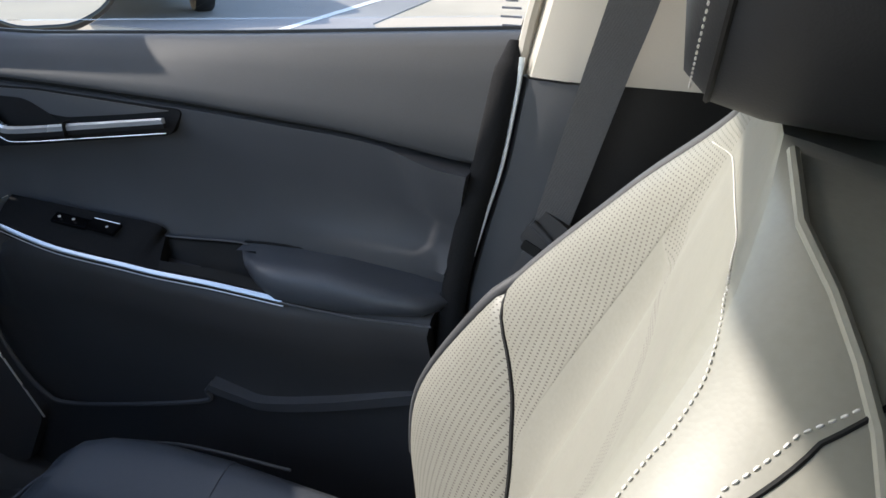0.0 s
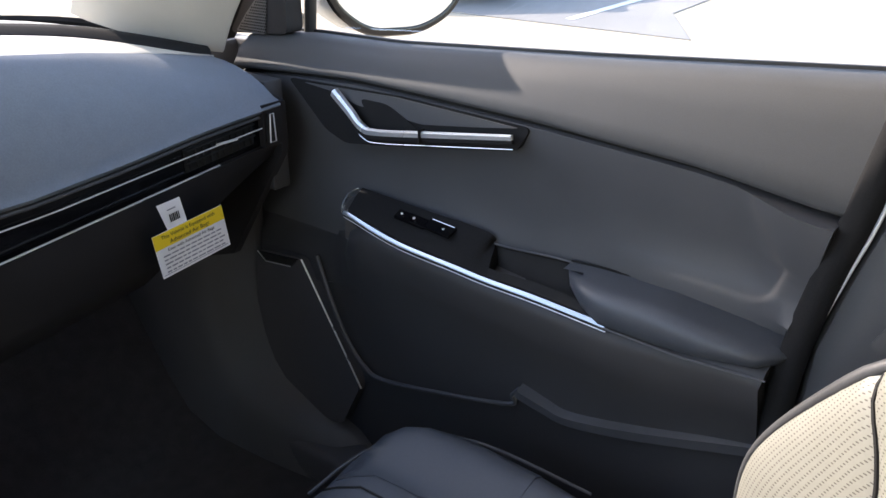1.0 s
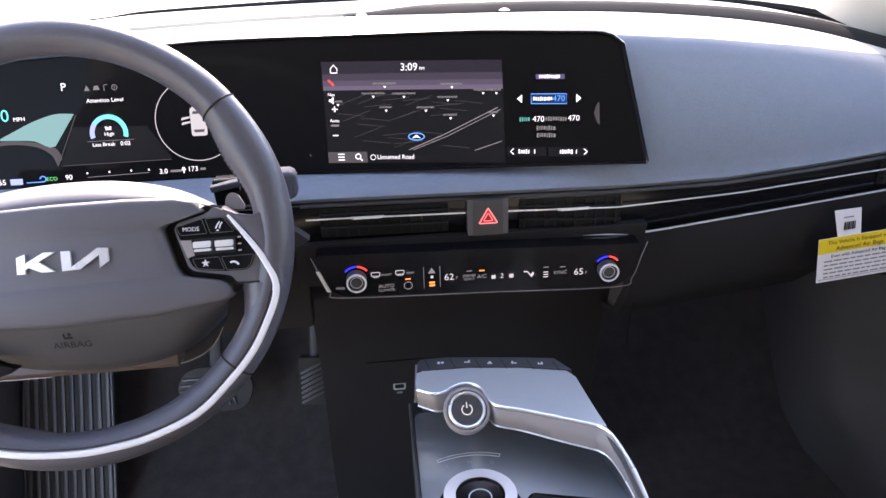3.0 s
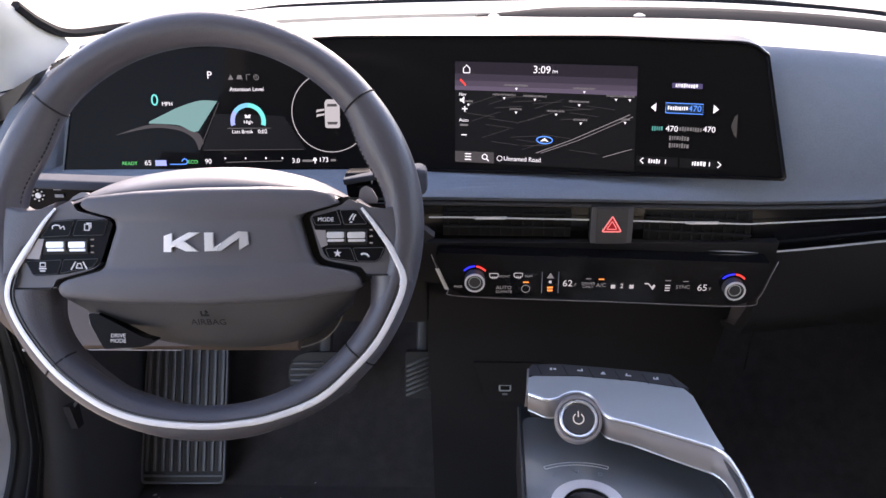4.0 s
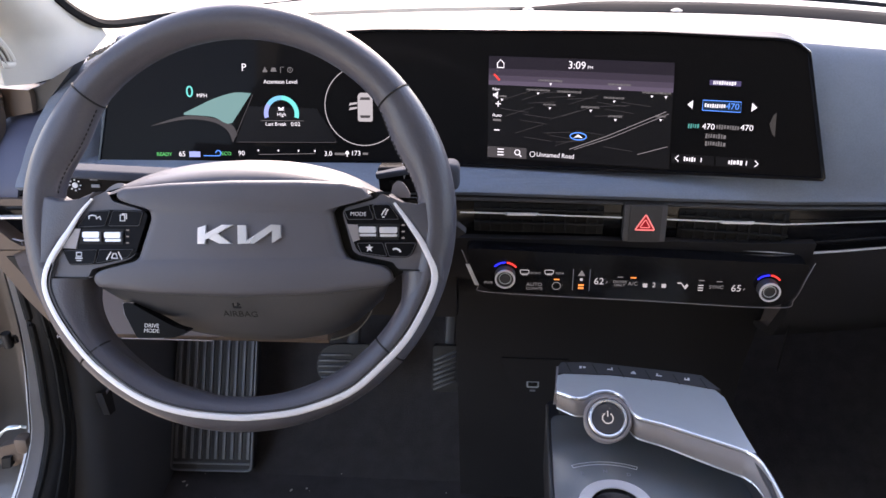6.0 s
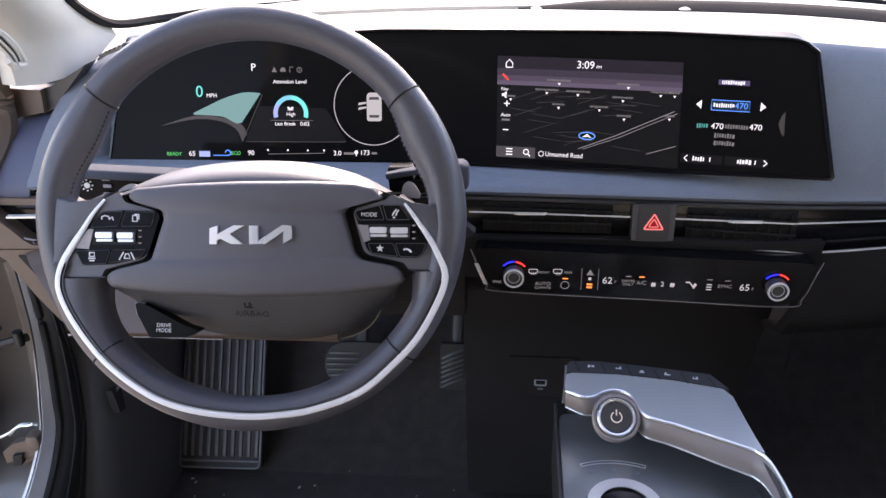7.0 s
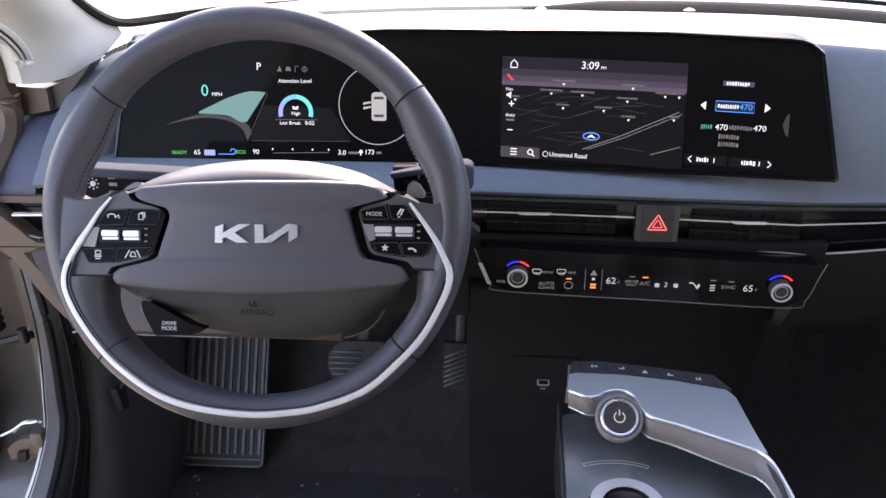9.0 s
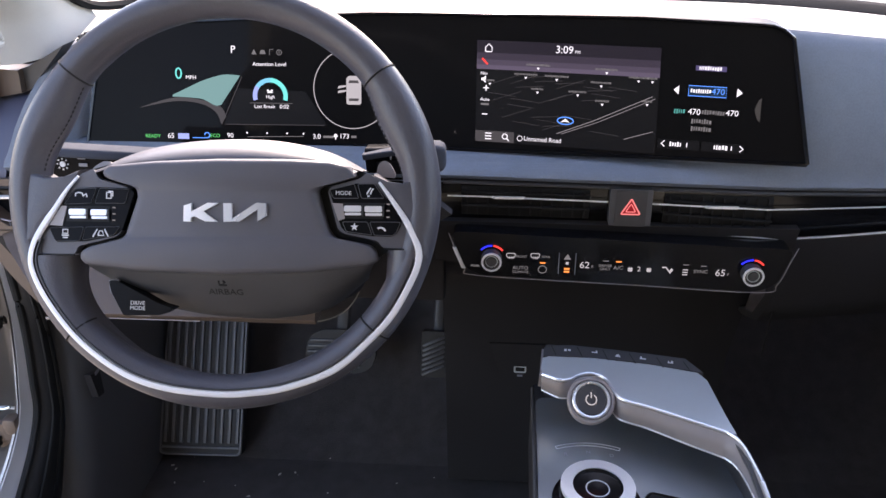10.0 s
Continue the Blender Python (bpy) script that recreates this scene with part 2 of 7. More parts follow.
def basis(o, u, v):
    """A frame with its x along u and its y along v."""
    u = Vector(u).normalized()
    w = u.cross(Vector(v)).normalized()
    v = w.cross(u)
    return Matrix(((u.x, v.x, w.x, o[0]), (u.y, v.y, w.y, o[1]), (u.z, v.z, w.z, o[2]), (0, 0, 0, 1)))


def slab(pts, vec, bevel=0.0, seg=2):
    """A flat outline given depth along vec."""
    bm = bmesh.new()
    vec = Vector(vec)
    a = [bm.verts.new(p) for p in pts]
    b = [bm.verts.new(Vector(p) + vec) for p in pts]
    bm.faces.new(a)
    bm.faces.new(b[::-1])
    for i in range(len(a)):
        bm.faces.new((a[i - 1], a[i], b[i], b[i - 1]))
    if bevel:
        rim = [e for e in bm.edges if len(e.link_faces) == 2 and e.calc_face_angle(0) > 0.9]
        bmesh.ops.bevel(bm, geom=rim, offset=bevel, segments=seg, affect="EDGES", profile=0.5, clamp_overlap=True)
    return bm


def box(c, s, bevel=0.002, turn=None, seg=2):
    bm = bmesh.new()
    bmesh.ops.create_cube(bm, size=1, matrix=Matrix.Translation(c) @ (turn or Matrix()) @ Matrix.Diagonal((*s, 1)))
    if bevel:
        bmesh.ops.bevel(bm, geom=bm.edges[:], offset=bevel, segments=seg, affect="EDGES", profile=0.5, clamp_overlap=True)
    return bm


def loft(rows, around=False, caps=False, join=False):
    """A skin over rows of points; around: each row is a ring; join: the last row meets the first."""
    bm = bmesh.new()
    g = [[bm.verts.new(p) for p in r] for r in rows]
    n = len(rows[0])
    for i in range(len(g) if join else len(g) - 1):
        a, b = g[i], g[(i + 1) % len(g)]
        for j in range(n if around else n - 1):
            k = (j + 1) % n
            bm.faces.new((a[j], a[k], b[k], b[j]))
    if caps:
        bm.faces.new(g[0][::-1])
        bm.faces.new(g[-1])
    return bm


def skin(rows, vec):
    """A sheet over rows of points with thickness along vec, closed all round."""
    vec = Vector(vec)
    n, m = len(rows), len(rows[0])
    bm = bmesh.new()
    a = [[bm.verts.new(p) for p in r] for r in rows]
    b = [[bm.verts.new(Vector(p) + vec) for p in r] for r in rows]
    for i in range(n - 1):
        for j in range(m - 1):
            bm.faces.new((a[i][j], a[i][j + 1], a[i + 1][j + 1], a[i + 1][j]))
            bm.faces.new((b[i][j], b[i + 1][j], b[i + 1][j + 1], b[i][j + 1]))
    for i in range(n - 1):
        bm.faces.new((a[i][0], a[i + 1][0], b[i + 1][0], b[i][0]))
        bm.faces.new((a[i][-1], b[i][-1], b[i + 1][-1], a[i + 1][-1]))
    for j in range(m - 1):
        bm.faces.new((a[0][j], b[0][j], b[0][j + 1], a[0][j + 1]))
        bm.faces.new((a[-1][j], a[-1][j + 1], b[-1][j + 1], b[-1][j]))
    return bm


def sweep(path, prof, up=(0, 0, 1), closed=False, taper=None):
    """A bar along a path; prof: points (side, up) of its section."""
    P = [Vector(p) for p in path]
    k = len(P)
    rows = []
    for i, p in enumerate(P):
        t = (P[(i + 1) % k] - P[i - 1]) if closed else (P[min(i + 1, k - 1)] - P[max(i - 1, 0)])
        t.normalize()
        side = t.cross(Vector(up)).normalized()
        top = side.cross(t)
        f = taper(i / (k - 1)) if taper else 1.0
        rows.append([p + (side * a + top * b) * f for a, b in prof])
    return loft(rows, around=True, caps=not closed, join=closed)


def oval(a, b=None, n=10):
    b = b or a
    return [(a * math.cos(2 * math.pi * i / n), b * math.sin(2 * math.pi * i / n)) for i in range(n)]


def tube(path, r, up=(0, 0, 1), closed=False, n=8):
    return sweep(path, oval(r, r, n), up, closed)


def lathe(m, prof, n=36):
    """Turned about the frame's third axis; prof: (radius, height) from the base up."""
    rows = [[m @ Vector((r * math.cos(2 * math.pi * i / n), r * math.sin(2 * math.pi * i / n), h)) for i in range(n)] for r, h in prof]
    return loft(rows, around=True, caps=True)


def arc(m, r, a0, a1, w, h=0.0006, n=16):
    """A flat curved bar in the frame's plane, from angle a0 to a1 in degrees."""
    A = [radians(a0 + (a1 - a0) * i / n) for i in range(n + 1)]
    rows = [[m @ Vector((math.cos(t) * q, math.sin(t) * q, z)) for q, z in ((r - w / 2, 0), (r + w / 2, 0), (r + w / 2, h), (r - w / 2, h))] for t in A]
    return loft(rows, around=True, caps=True)


def words(body, size, m, material, parent, align="CENTER", name="lettering", wide=1.0):
    cu = bpy.data.curves.new("letters", "FONT")
    cu.body, cu.size, cu.align_x, cu.align_y, cu.extrude = body, size, align, "CENTER", 0.0001
    cu.resolution_u = 3
    tmp = bpy.data.objects.new("letters", cu)
    me = bpy.data.meshes.new_from_object(tmp)
    bpy.data.objects.remove(tmp)
    me.transform(m @ Matrix.Diagonal((wide, 1, 1, 1)))
    me.materials.clear()
    me.materials.append(material)
    return settle(new(name, me), parent)


def bar(m, x, y, w, h, material, parent, name="mark", d=0.0003):
    return part(name, slab(lay(m, [(x - w / 2, y - h / 2), (x + w / 2, y - h / 2), (x + w / 2, y + h / 2), (x - w / 2, y + h / 2)]), (m.to_3x3() @ V(0, 0, d))), material, parent)


def sign(m, pts, material, parent, name="mark", d=0.0003):
    return part(name, slab(lay(m, pts), m.to_3x3() @ V(0, 0, d)), material, parent)


def stitches(path, pitch, length, r, material, parent, name="stitching"):
    """A row of thread stitches along a path, as one part."""
    P = [Vector(p) for p in path]
    bm = bmesh.new()
    run, nxt = 0.0, 0.0
    for a, b in zip(P, P[1:]):
        d = (b - a).length
        while nxt <= run + d:
            q = a + (b - a) * ((nxt - run) / d)
            t = (b - a).normalized()
            m = Matrix.Translation(q) @ t.to_track_quat("X", "Z").to_matrix().to_4x4() @ Matrix.Diagonal((length / 2, r, r, 1))
            bmesh.ops.create_icosphere(bm, subdivisions=1, radius=1, matrix=m)
            nxt += pitch
        run += d
    return part(name, bm, material, parent)


# ---- setting ----
ground = tagged(part("ground", box((60, 0, -0.46), (600, 600, 0.12), 0), SAND), "sunlit pale concrete parking ground", "ground", kind="structure")
# Grey patch: a building's shadow on the concrete, put into the colour.
road = tagged(part("road", slab([V(6.9, 2.2, -0.40), V(8.2, 2.95, -0.40), V(16, 3.6, -0.40), V(16, 60, -0.40), V(6.9, 60, -0.40)], (0, 0, 0.012)), SHADED_LANE),
              "grey lane, building shadow put into its colour", "road", kind="structure")
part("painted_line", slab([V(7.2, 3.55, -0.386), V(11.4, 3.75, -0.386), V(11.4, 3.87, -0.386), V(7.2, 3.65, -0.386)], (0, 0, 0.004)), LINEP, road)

floor = tagged(part("floor", slab([V(-0.78, -1.9, 0.0), V(0.78, -1.9, 0.0), V(0.78, 0.46, 0.0), V(-0.78, 0.46, 0.0)], (0, 0, -0.05)), CARPET), "black carpeted car floor", "floor", kind="structure")
toe = [[V(x, 0.45, 0.0), V(x, 0.53, 0.025), V(x, 0.70, 0.22), V(x, 0.74, 0.5)] for x in (-0.78, -0.3, 0.1, 0.78)]
tagged(part("wall_firewall", skin(toe, (0, 0.06, 0)), CARPET), "black carpeted footwell bulkhead", "wall", kind="structure")
tagged(part("wall_rear", box((0, -1.93, 0.62), (1.56, 0.06, 1.3), 0.01), BEIGE), "plain rear end of the cabin", "wall", kind="structure")
for sx, side in ((-1, "west"), (1, "east")):
    tagged(part("wall_" + side, box((sx * 0.765, -1.33, 0.36), (0.07, 1.20, 0.74), 0.01), BEIGE), "light rear side trim of the cabin", "wall", kind="structure")
roof = [[V(x, y, 1.24 + 0.035 * (1 - (x / 0.62) ** 2) - 0.06 * max(0, y + 0.3) - 0.02 * (abs(y + 1.0)) ** 2) for x in (-0.66, -0.5, -0.25, 0, 0.25, 0.5, 0.66)] for y in (-0.12, -0.5, -1.0, -1.5, -1.95)]
tagged(part("ceiling", skin(roof, (0, 0, 0.04)), TRIMW), "light fabric headliner", "ceiling", kind="structure")

# Out of view; placed so its shadow falls across the seat's top.
tagged(part("trim_header", sweep([V(-0.60, -0.14, 1.21), V(-0.3, -0.09, 1.225), V(0, -0.075, 1.23), V(0.3, -0.09, 1.225), V(0.60, -0.14, 1.21)], rounded([(-0.06, -0.035), (0.05, -0.045), (0.06, 0.035), (-0.06, 0.04)], 0.02)), TRIMW), "unseen windscreen header trim, placed to shade the seat top", "trim", kind="structure")
for sx, side in ((-1, "west"), (1, "east")):
    tagged(part("trim_roof_rail_" + side, sweep([V(sx * 0.62, -0.10, 1.20), V(sx * 0.64, -0.6, 1.23), V(sx * 0.64, -1.3, 1.22), V(sx * 0.62, -1.95, 1.16)], rounded([(-0.05, -0.04), (0.05, -0.04), (0.05, 0.05), (-0.05, 0.05)], 0.02)), TRIMW), "light trim along the roof edge", "trim", kind="structure")

# Unseen panes and post, added to dim the sky reflected in the displays.
for sx, side in ((-1, "west"), (1, "east")):
    tagged(part("window_rear_" + side, slab([V(sx * 0.775, -0.74, 0.735), V(sx * 0.775, -1.90, 0.735), V(sx * 0.67, -1.90, 1.17), V(sx * 0.67, -0.70, 1.20)], (sx * 0.004, 0, 0)), PRIVACY), "unseen dark pane, added to dim sky reflections", "window", kind="structure")
tagged(part("trim_door_post_west", box((-0.70, -0.68, 0.60), (0.06, 0.16, 1.24), 0.02), BEIGE), "unseen door-post trim, added to block sky reflections", "pillar trim", kind="structure")

# windscreen, its black base strip, and the bonnet beyond it
base_line = spl([(-0.66, 0.41, 0.735), (-0.55, 0.50, 0.752), (-0.30, 0.555, 0.757), (0.0, 0.56, 0.757), (0.25, 0.525, 0.754), (0.45, 0.445, 0.740), (0.615, 0.365, 0.697)], 6)
glass_rows = []
for p in base_line:
    q = V(p.x * 0.86, -0.14 - 0.12 * (p.x / 0.62) ** 2 * 0.3, 1.245 - 0.03 * (p.x / 0.62) ** 2)
    glass_rows.append([p + V(0, 0.15, 0.004) * (1 - t) + (q - p) * t + V(0, 0, 0.06) * math.sin(math.pi * t) for t in (0, 0.25, 0.5, 0.75, 1)])
win = tagged(part("window_windscreen", skin(glass_rows, (0, 0.004, 0.004)), GLASS), "clear raked windscreen", "windscreen", kind="structure")
win.visible_shadow = False
# Ledge takes the same pale colour, its sunlit look painted in.
tagged(part("trim_defroster_ledge", skin([[p + V(0, 0.015, 0.002), p + V(p.x * 0.02, 0.08, 0.006), p + V(p.x * 0.03, 0.15, 0.003)] for p in base_line], (0, 0, -0.012)), GLARETOP), "ledge at the foot of the windscreen, coloured pale for sun glare", "trim", kind="structure")
# Left end is cut and tapered: sun glare put into the shape.
strip_line = [p for p in base_line if p.x > -0.20]
tagged(part("trim_windscreen", sweep(strip_line, [(-0.022, -0.02), (0.024, -0.02), (0.026, 0.003), (0.012, 0.010), (-0.012, 0.011), (-0.024, 0.004)], taper=lambda t: 0.15 + 0.85 * min(1, t * 9)), SEAL), "dark strip along the windscreen foot, cut short for sun glare", "trim", kind="structure")
frit = spl([(-0.66, 0.30, 0.818), (-0.658, 0.34, 0.792), (-0.655, 0.40, 0.769), (-0.636, 0.50, 0.758), (-0.577, 0.56, 0.758), (-0.492, 0.62, 0.756), (-0.424, 0.65, 0.759), (-0.20, 0.67, 0.763), (0.0, 0.68, 0.765), (0.25, 0.64, 0.760), (0.50, 0.55, 0.742), (0.62, 0.45, 0.712)], 5)
tagged(part("trim_glass_edge", tube(frit, 0.006, n=6), SEAL), "black bonded edge of the windscreen", "trim", kind="structure")
hood = [[V(x, y, 0.775 - 0.07 * (y - 0.6) - 0.10 * (x / 0.8) ** 2 - 0.09 * max(0, y - 1.2) ** 2) for x in (-0.85, -0.6, -0.3, 0, 0.3, 0.6, 0.85)] for y in (0.78, 1.0, 1.3, 1.6, 1.85)]
bonnet = thing("bonnet", "silver painted car bonnet seen through the windscreen", "bonnet", (0, 1.2, 0.6))
part("panel", skin(hood, (0, 0, -0.03)), BODY, bonnet)
part("cowl", skin([[V(x, 0.735 - 0.1 * (x / 0.7) ** 2, 0.752 - 0.08 * (x / 0.7) ** 2), V(x, 0.80, 0.735 - 0.1 * (x / 0.8) ** 2)] for x in (-0.75, -0.4, 0, 0.4, 0.75)], (0, 0, -0.02)), BLACKMATT, bonnet, "black cowl grille")
for sx in (-0.35, 0.2):
    wiper = thing("wiper", "black windscreen wiper lying along the glass foot", "wiper", (sx, 0.7, 0.75), "windscreen wipers")
    part("arm", sweep([V(sx, 0.78, 0.765), V(sx + 0.22, 0.765, 0.785)], oval(0.006, 0.005, 8)), BLACKMATT, wiper)
    part("blade", sweep([V(sx - 0.08, 0.742, 0.785), V(sx + 0.2, 0.747, 0.80), V(sx + 0.42, 0.72, 0.78)], [(-0.004, -0.008), (0.004, -0.008), (0.003, 0.008), (-0.003, 0.008)]), RUBBER, wiper)

# pillars
def pillar(sx, foot_a, foot_b):
    """foot_a: door side, foot_b: glass side."""
    top_a, top_b = V(sx * 0.60, -0.16, 1.20), V(sx * 0.50, -0.12, 1.225)
    A = spl([foot_a, foot_a + V(-sx * 0.0, -0.055, 0.08), foot_a.lerp(top_a, 0.5) + V(0, 0, 0.03), top_a], 5)
    B = spl([foot_b, foot_b + V(-sx * 0.02, -0.10, 0.09), foot_b.lerp(top_b, 0.5) + V(0, 0, 0.03), top_b], 5)
    rows = [[a, a.lerp(b, 0.15) + V(-sx * 0.018, -0.006, 0.0), a.lerp(b, 0.5) + V(-sx * 0.026, -0.012, 0.0), a.lerp(b, 0.85) + V(-sx * 0.014, -0.008, 0), b] for a, b in zip(A, B)]
    return part("trim_a_pillar", skin(rows, (sx * 0.010, 0.010, 0.0)), TRIMW)


tagged(pillar(1, V(0.655, 0.385, 0.692), V(0.512, 0.53, 0.752)), "off-white windscreen pillar trim on the passenger side", "pillar trim", kind="structure")
door_side = spl([(-0.700, 0.231, 0.734), (-0.700, 0.228, 0.762), (-0.700, 0.21, 0.80), (-0.69, 0.10, 0.90), (-0.65, -0.05, 1.07), (-0.60, -0.16, 1.20)], 5)
glass_side = spl([(-0.655, 0.393, 0.757), (-0.660, 0.385, 0.772), (-0.660, 0.339, 0.791), (-0.655, 0.20, 0.885), (-0.61, -0.02, 1.08), (-0.52, -0.12, 1.225)], 5)
rows = []
for k, (a, b) in enumerate(zip(door_side, glass_side)):
    low = max(0.0, 1 - k / 5)
    rows.append([a, a.lerp(b, 0.12) + V(0.012, 0.002, -0.006 * low), a.lerp(b, 0.35) + V(0.020, -0.006, -0.010 * low), a.lerp(b, 0.7) + V(0.014, -0.006, -0.007 * low), b])
tagged(part("trim_a_pillar", skin(rows, (-0.03, 0.012, 0.0)), TRIMW, angle=60), "off-white windscreen pillar trim on the driver side", "pillar trim", kind="structure")
# Added strip; its height is set to shade the door ledge's front.
sail_edge = [(0.43, 0.70), (0.40, 0.735), (0.36, 0.79), (0.275, 0.895), (0.245, 0.925), (0.27, 0.95), (0.31, 0.92), (0.44, 0.76)]
tagged(part("trim_pillar_edge", slab([V(0.668 - 0.05 * max(0, z - 0.75), y, z) for y, z in sail_edge], (0.045, 0, 0), 0.004), SEAL), "black strip added beside the windscreen pillar to shade the ledge", "pillar trim", kind="structure")
lower_edge = [(-0.455, 0.02), (-0.458, 0.3), (-0.466, 0.507), (-0.485, 0.591), (-0.500, 0.645), (-0.511, 0.713), (-0.515, 0.733)]
tagged(part("trim_b_pillar_lower", skin([[V(0.69, y, z), V(0.672, y - 0.012, z), V(0.664, y - 0.045, z), V(0.665, y - 0.080, z)] for y, z in lower_edge], (0.05, 0, 0)), SOFTG), "dark lower door-post trim", "pillar trim", kind="structure")
# Black stands in for the shade on the trim behind the belt.
tagged(part("trim_b_pillar_rear", skin([[V(0.670, y - 0.081, z), V(0.676, y - 0.12, z), V(0.682, y - 0.20, z), V(0.71, y - 0.24, z)] for y, z in lower_edge], (0.05, 0, 0)), RUBBER), "lower trim behind the seat belt, coloured black for shade", "pillar trim", kind="structure")
upper = [[V(0.69, y, z), V(0.668, y - 0.012, z), V(0.660, y - 0.045, z), V(0.662, y - 0.20, z), V(0.70, y - 0.24, z)] for y, z in [(-0.517, 0.736), (-0.535, 0.813), (-0.585, 1.0), (-0.63, 1.2)]]
tagged(part("trim_b_pillar_upper", skin(upper, (0.05, 0, 0)), BEIGE), "light beige upper door-post trim", "pillar trim", kind="structure")
tagged(part("trim_b_pillar_edge", sweep(spl([(0.690, -0.513, 0.735), (0.690, -0.528, 0.813), (0.690, -0.578, 1.0), (0.69, -0.62, 1.2)], 4), oval(0.007, 0.008, 8), up=(1, 0, 0)), BEIGE), "pale seal strip along the door post", "pillar trim", kind="structure")

# Filler walls added to stop stray sun beside the footwells.
for sx, side in ((-1, "west"), (1, "east")):
    tagged(part("wall_hinge_filler_" + side, box((0.700 if sx > 0 else -0.745, 0.61, 0.33), (0.10 if sx > 0 else 0.05, 0.36, 0.74), 0.01), SOFT), "dark filler wall at the door hinge, closing light gaps", "wall", kind="structure")

# Filler added to close the bright gap between door and post.
tagged(part("wall_post_filler", box((0.735, -0.545, 0.35), (0.04, 0.19, 0.72), 0.005), RUBBER), "black filler behind the door-post trim", "wall", kind="structure")

# ---- dashboard ----
def y_front(x):
    return 0.2 + max(0, x - 0.15) * 0.08


F_LINE = [(-0.70, 0.628), (-0.19, 0.630), (0.15, 0.624), (0.27, 0.622), (0.38, 0.628), (0.50, 0.638), (0.63, 0.643)]
C_Z = [(-0.668, 0.727), (-0.645, 0.742), (-0.62, 0.752), (-0.5, 0.772), (-0.2, 0.779), (0.0, 0.779), (0.15, 0.773), (0.26, 0.760), (0.40, 0.739), (0.50, 0.720), (0.61, 0.697)]


def y_crease(x):
    return lerp(x, [(-0.668, 0.302), (-0.645, 0.320), (-0.62, 0.325), (-0.55, 0.315), (-0.3, 0.305), (0.0, 0.275), (0.15, 0.254), (0.40, 0.300), (0.61, 0.340)])


def y_disp(x, z):
    """The curved face of the displays."""
    return (0.265 if x < -0.3 else 0.265 - 0.075 * ((x + 0.3) / 0.475) ** 1.3) + 0.27 * (z - 0.65)


dash = thing("dashboard", "dark blue-grey fabric dashboard with piano black vent band", "dashboard", (0, 0.35, 0.5))
N = 44
rows = []
for i in range(N + 1):
    u = i / N
    xf, xc = -0.697 + u * (0.632 + 0.697), -0.668 + u * (0.607 + 0.668)
    f, c = V(xf, y_front(xf), lerp(xf, F_LINE)), V(xc, y_crease(xc), lerp(xc, C_Z))
    k = u * (len(base_line) - 1)
    a = base_line[int(k)]
    b = base_line[min(int(k) + 1, len(base_line) - 1)]
    back = a.lerp(b, k - int(k)) + V(0, -0.012, 0.001)
    bulge = V(0, -0.010, 0.010)
    col = [f + V(0, 0.03, -0.006), f + V(0, 0.004, -0.006), f + V(0, -0.002, 0.0), f + V(0, 0.003, 0.006), f.lerp(c, 0.12) + bulge * 0.35, f.lerp(c, 0.3) + bulge * 0.8, f.lerp(c, 0.5) + bulge,
                 f.lerp(c, 0.7) + bulge * 0.85, f.lerp(c, 0.88) + bulge * 0.5, f.lerp(c, 0.97) + bulge * 0.18, c + V(0, 0.006, 0.002), c.lerp(back, 0.12) + V(0, 0, 0.002), c.lerp(back, 0.4) + V(0, 0, 0.0025), c.lerp(back, 0.8), back]
    for k, p in enumerate(col):
        if -0.642 < p.x < 0.185 and 3 < k < 11:
            p.y = max(p.y, y_disp(p.x, p.z) + 0.012)
            if k == 4:
                p.z = min(p.z, 0.640)
    rows.append(col)
pad = part("front_pad", skin([r[:11] for r in rows], (0, 0.012, -0.012)), FABRIC, dash, "blue-grey woven fabric pad", angle=50)
part("top_pad", skin([r[10:] for r in rows], (0, 0.0, -0.014)), GLARETOP, dash, "dashboard top, coloured pale for sun glare", angle=50)

# front bands under the pad, from the wheel to the passenger door
def band(x0, x1, zt, zb, set_back, depth, n=24):
    r = []
    for i in range(n + 1):
        x = x0 + (x1 - x0) * i / n
        y = y_front(x) + set_back
        a, b = (zt(x) if callable(zt) else zt), (zb(x) if callable(zb) else zb)
        r.append([V(x, y, a), V(x, y - 0.0015, a - 0.002), V(x, y - 0.0015, b + 0.002), V(x, y, b)])
    return skin(r, (0, depth, 0))


def z_mid(x):
    return lerp(x, [(-0.70, 0.590), (-0.19, 0.6045), (0.0, 0.6005), (0.145, 0.596), (0.29, 0.599), (0.46, 0.610), (0.60, 0.617)])


def z_low(x):
    return lerp(x, [(-0.2, 0.574), (0.0, 0.571), (0.17, 0.561), (0.21, 0.563), (0.37, 0.575), (0.51, 0.586), (0.60, 0.592)])


part("vent_band", band(-0.70, 0.60, lambda x: lerp(x, F_LINE) - 0.004, lambda x: z_low(x) - 0.002 if x > -0.2 else 0.556, 0.012, 0.02), PIANO, dash, "piano black band")
part("upper_lip", band(-0.205, 0.60, lambda x: lerp(x, F_LINE) - 0.009, lambda x: lerp(x, F_LINE) - 0.013, 0.006, 0.01), SOFT, dash)
for x0, x1 in ((-0.20, -0.026), (0.020, 0.605), (-0.70, -0.655)):
    n = max(2, int((x1 - x0) / 0.03))
    part("chrome_strip", sweep([V(x0 + (x1 - x0) * i / n, y_front(x0 + (x1 - x0) * i / n) + 0.003, z_mid(x0 + (x1 - x0) * i / n)) for i in range(n + 1)], [(-0.0007, -0.0007), (0.0007, -0.0007), (0.0007, 0.0007), (-0.0007, 0.0007)]), STRIP, dash, "thin satin chrome strip")
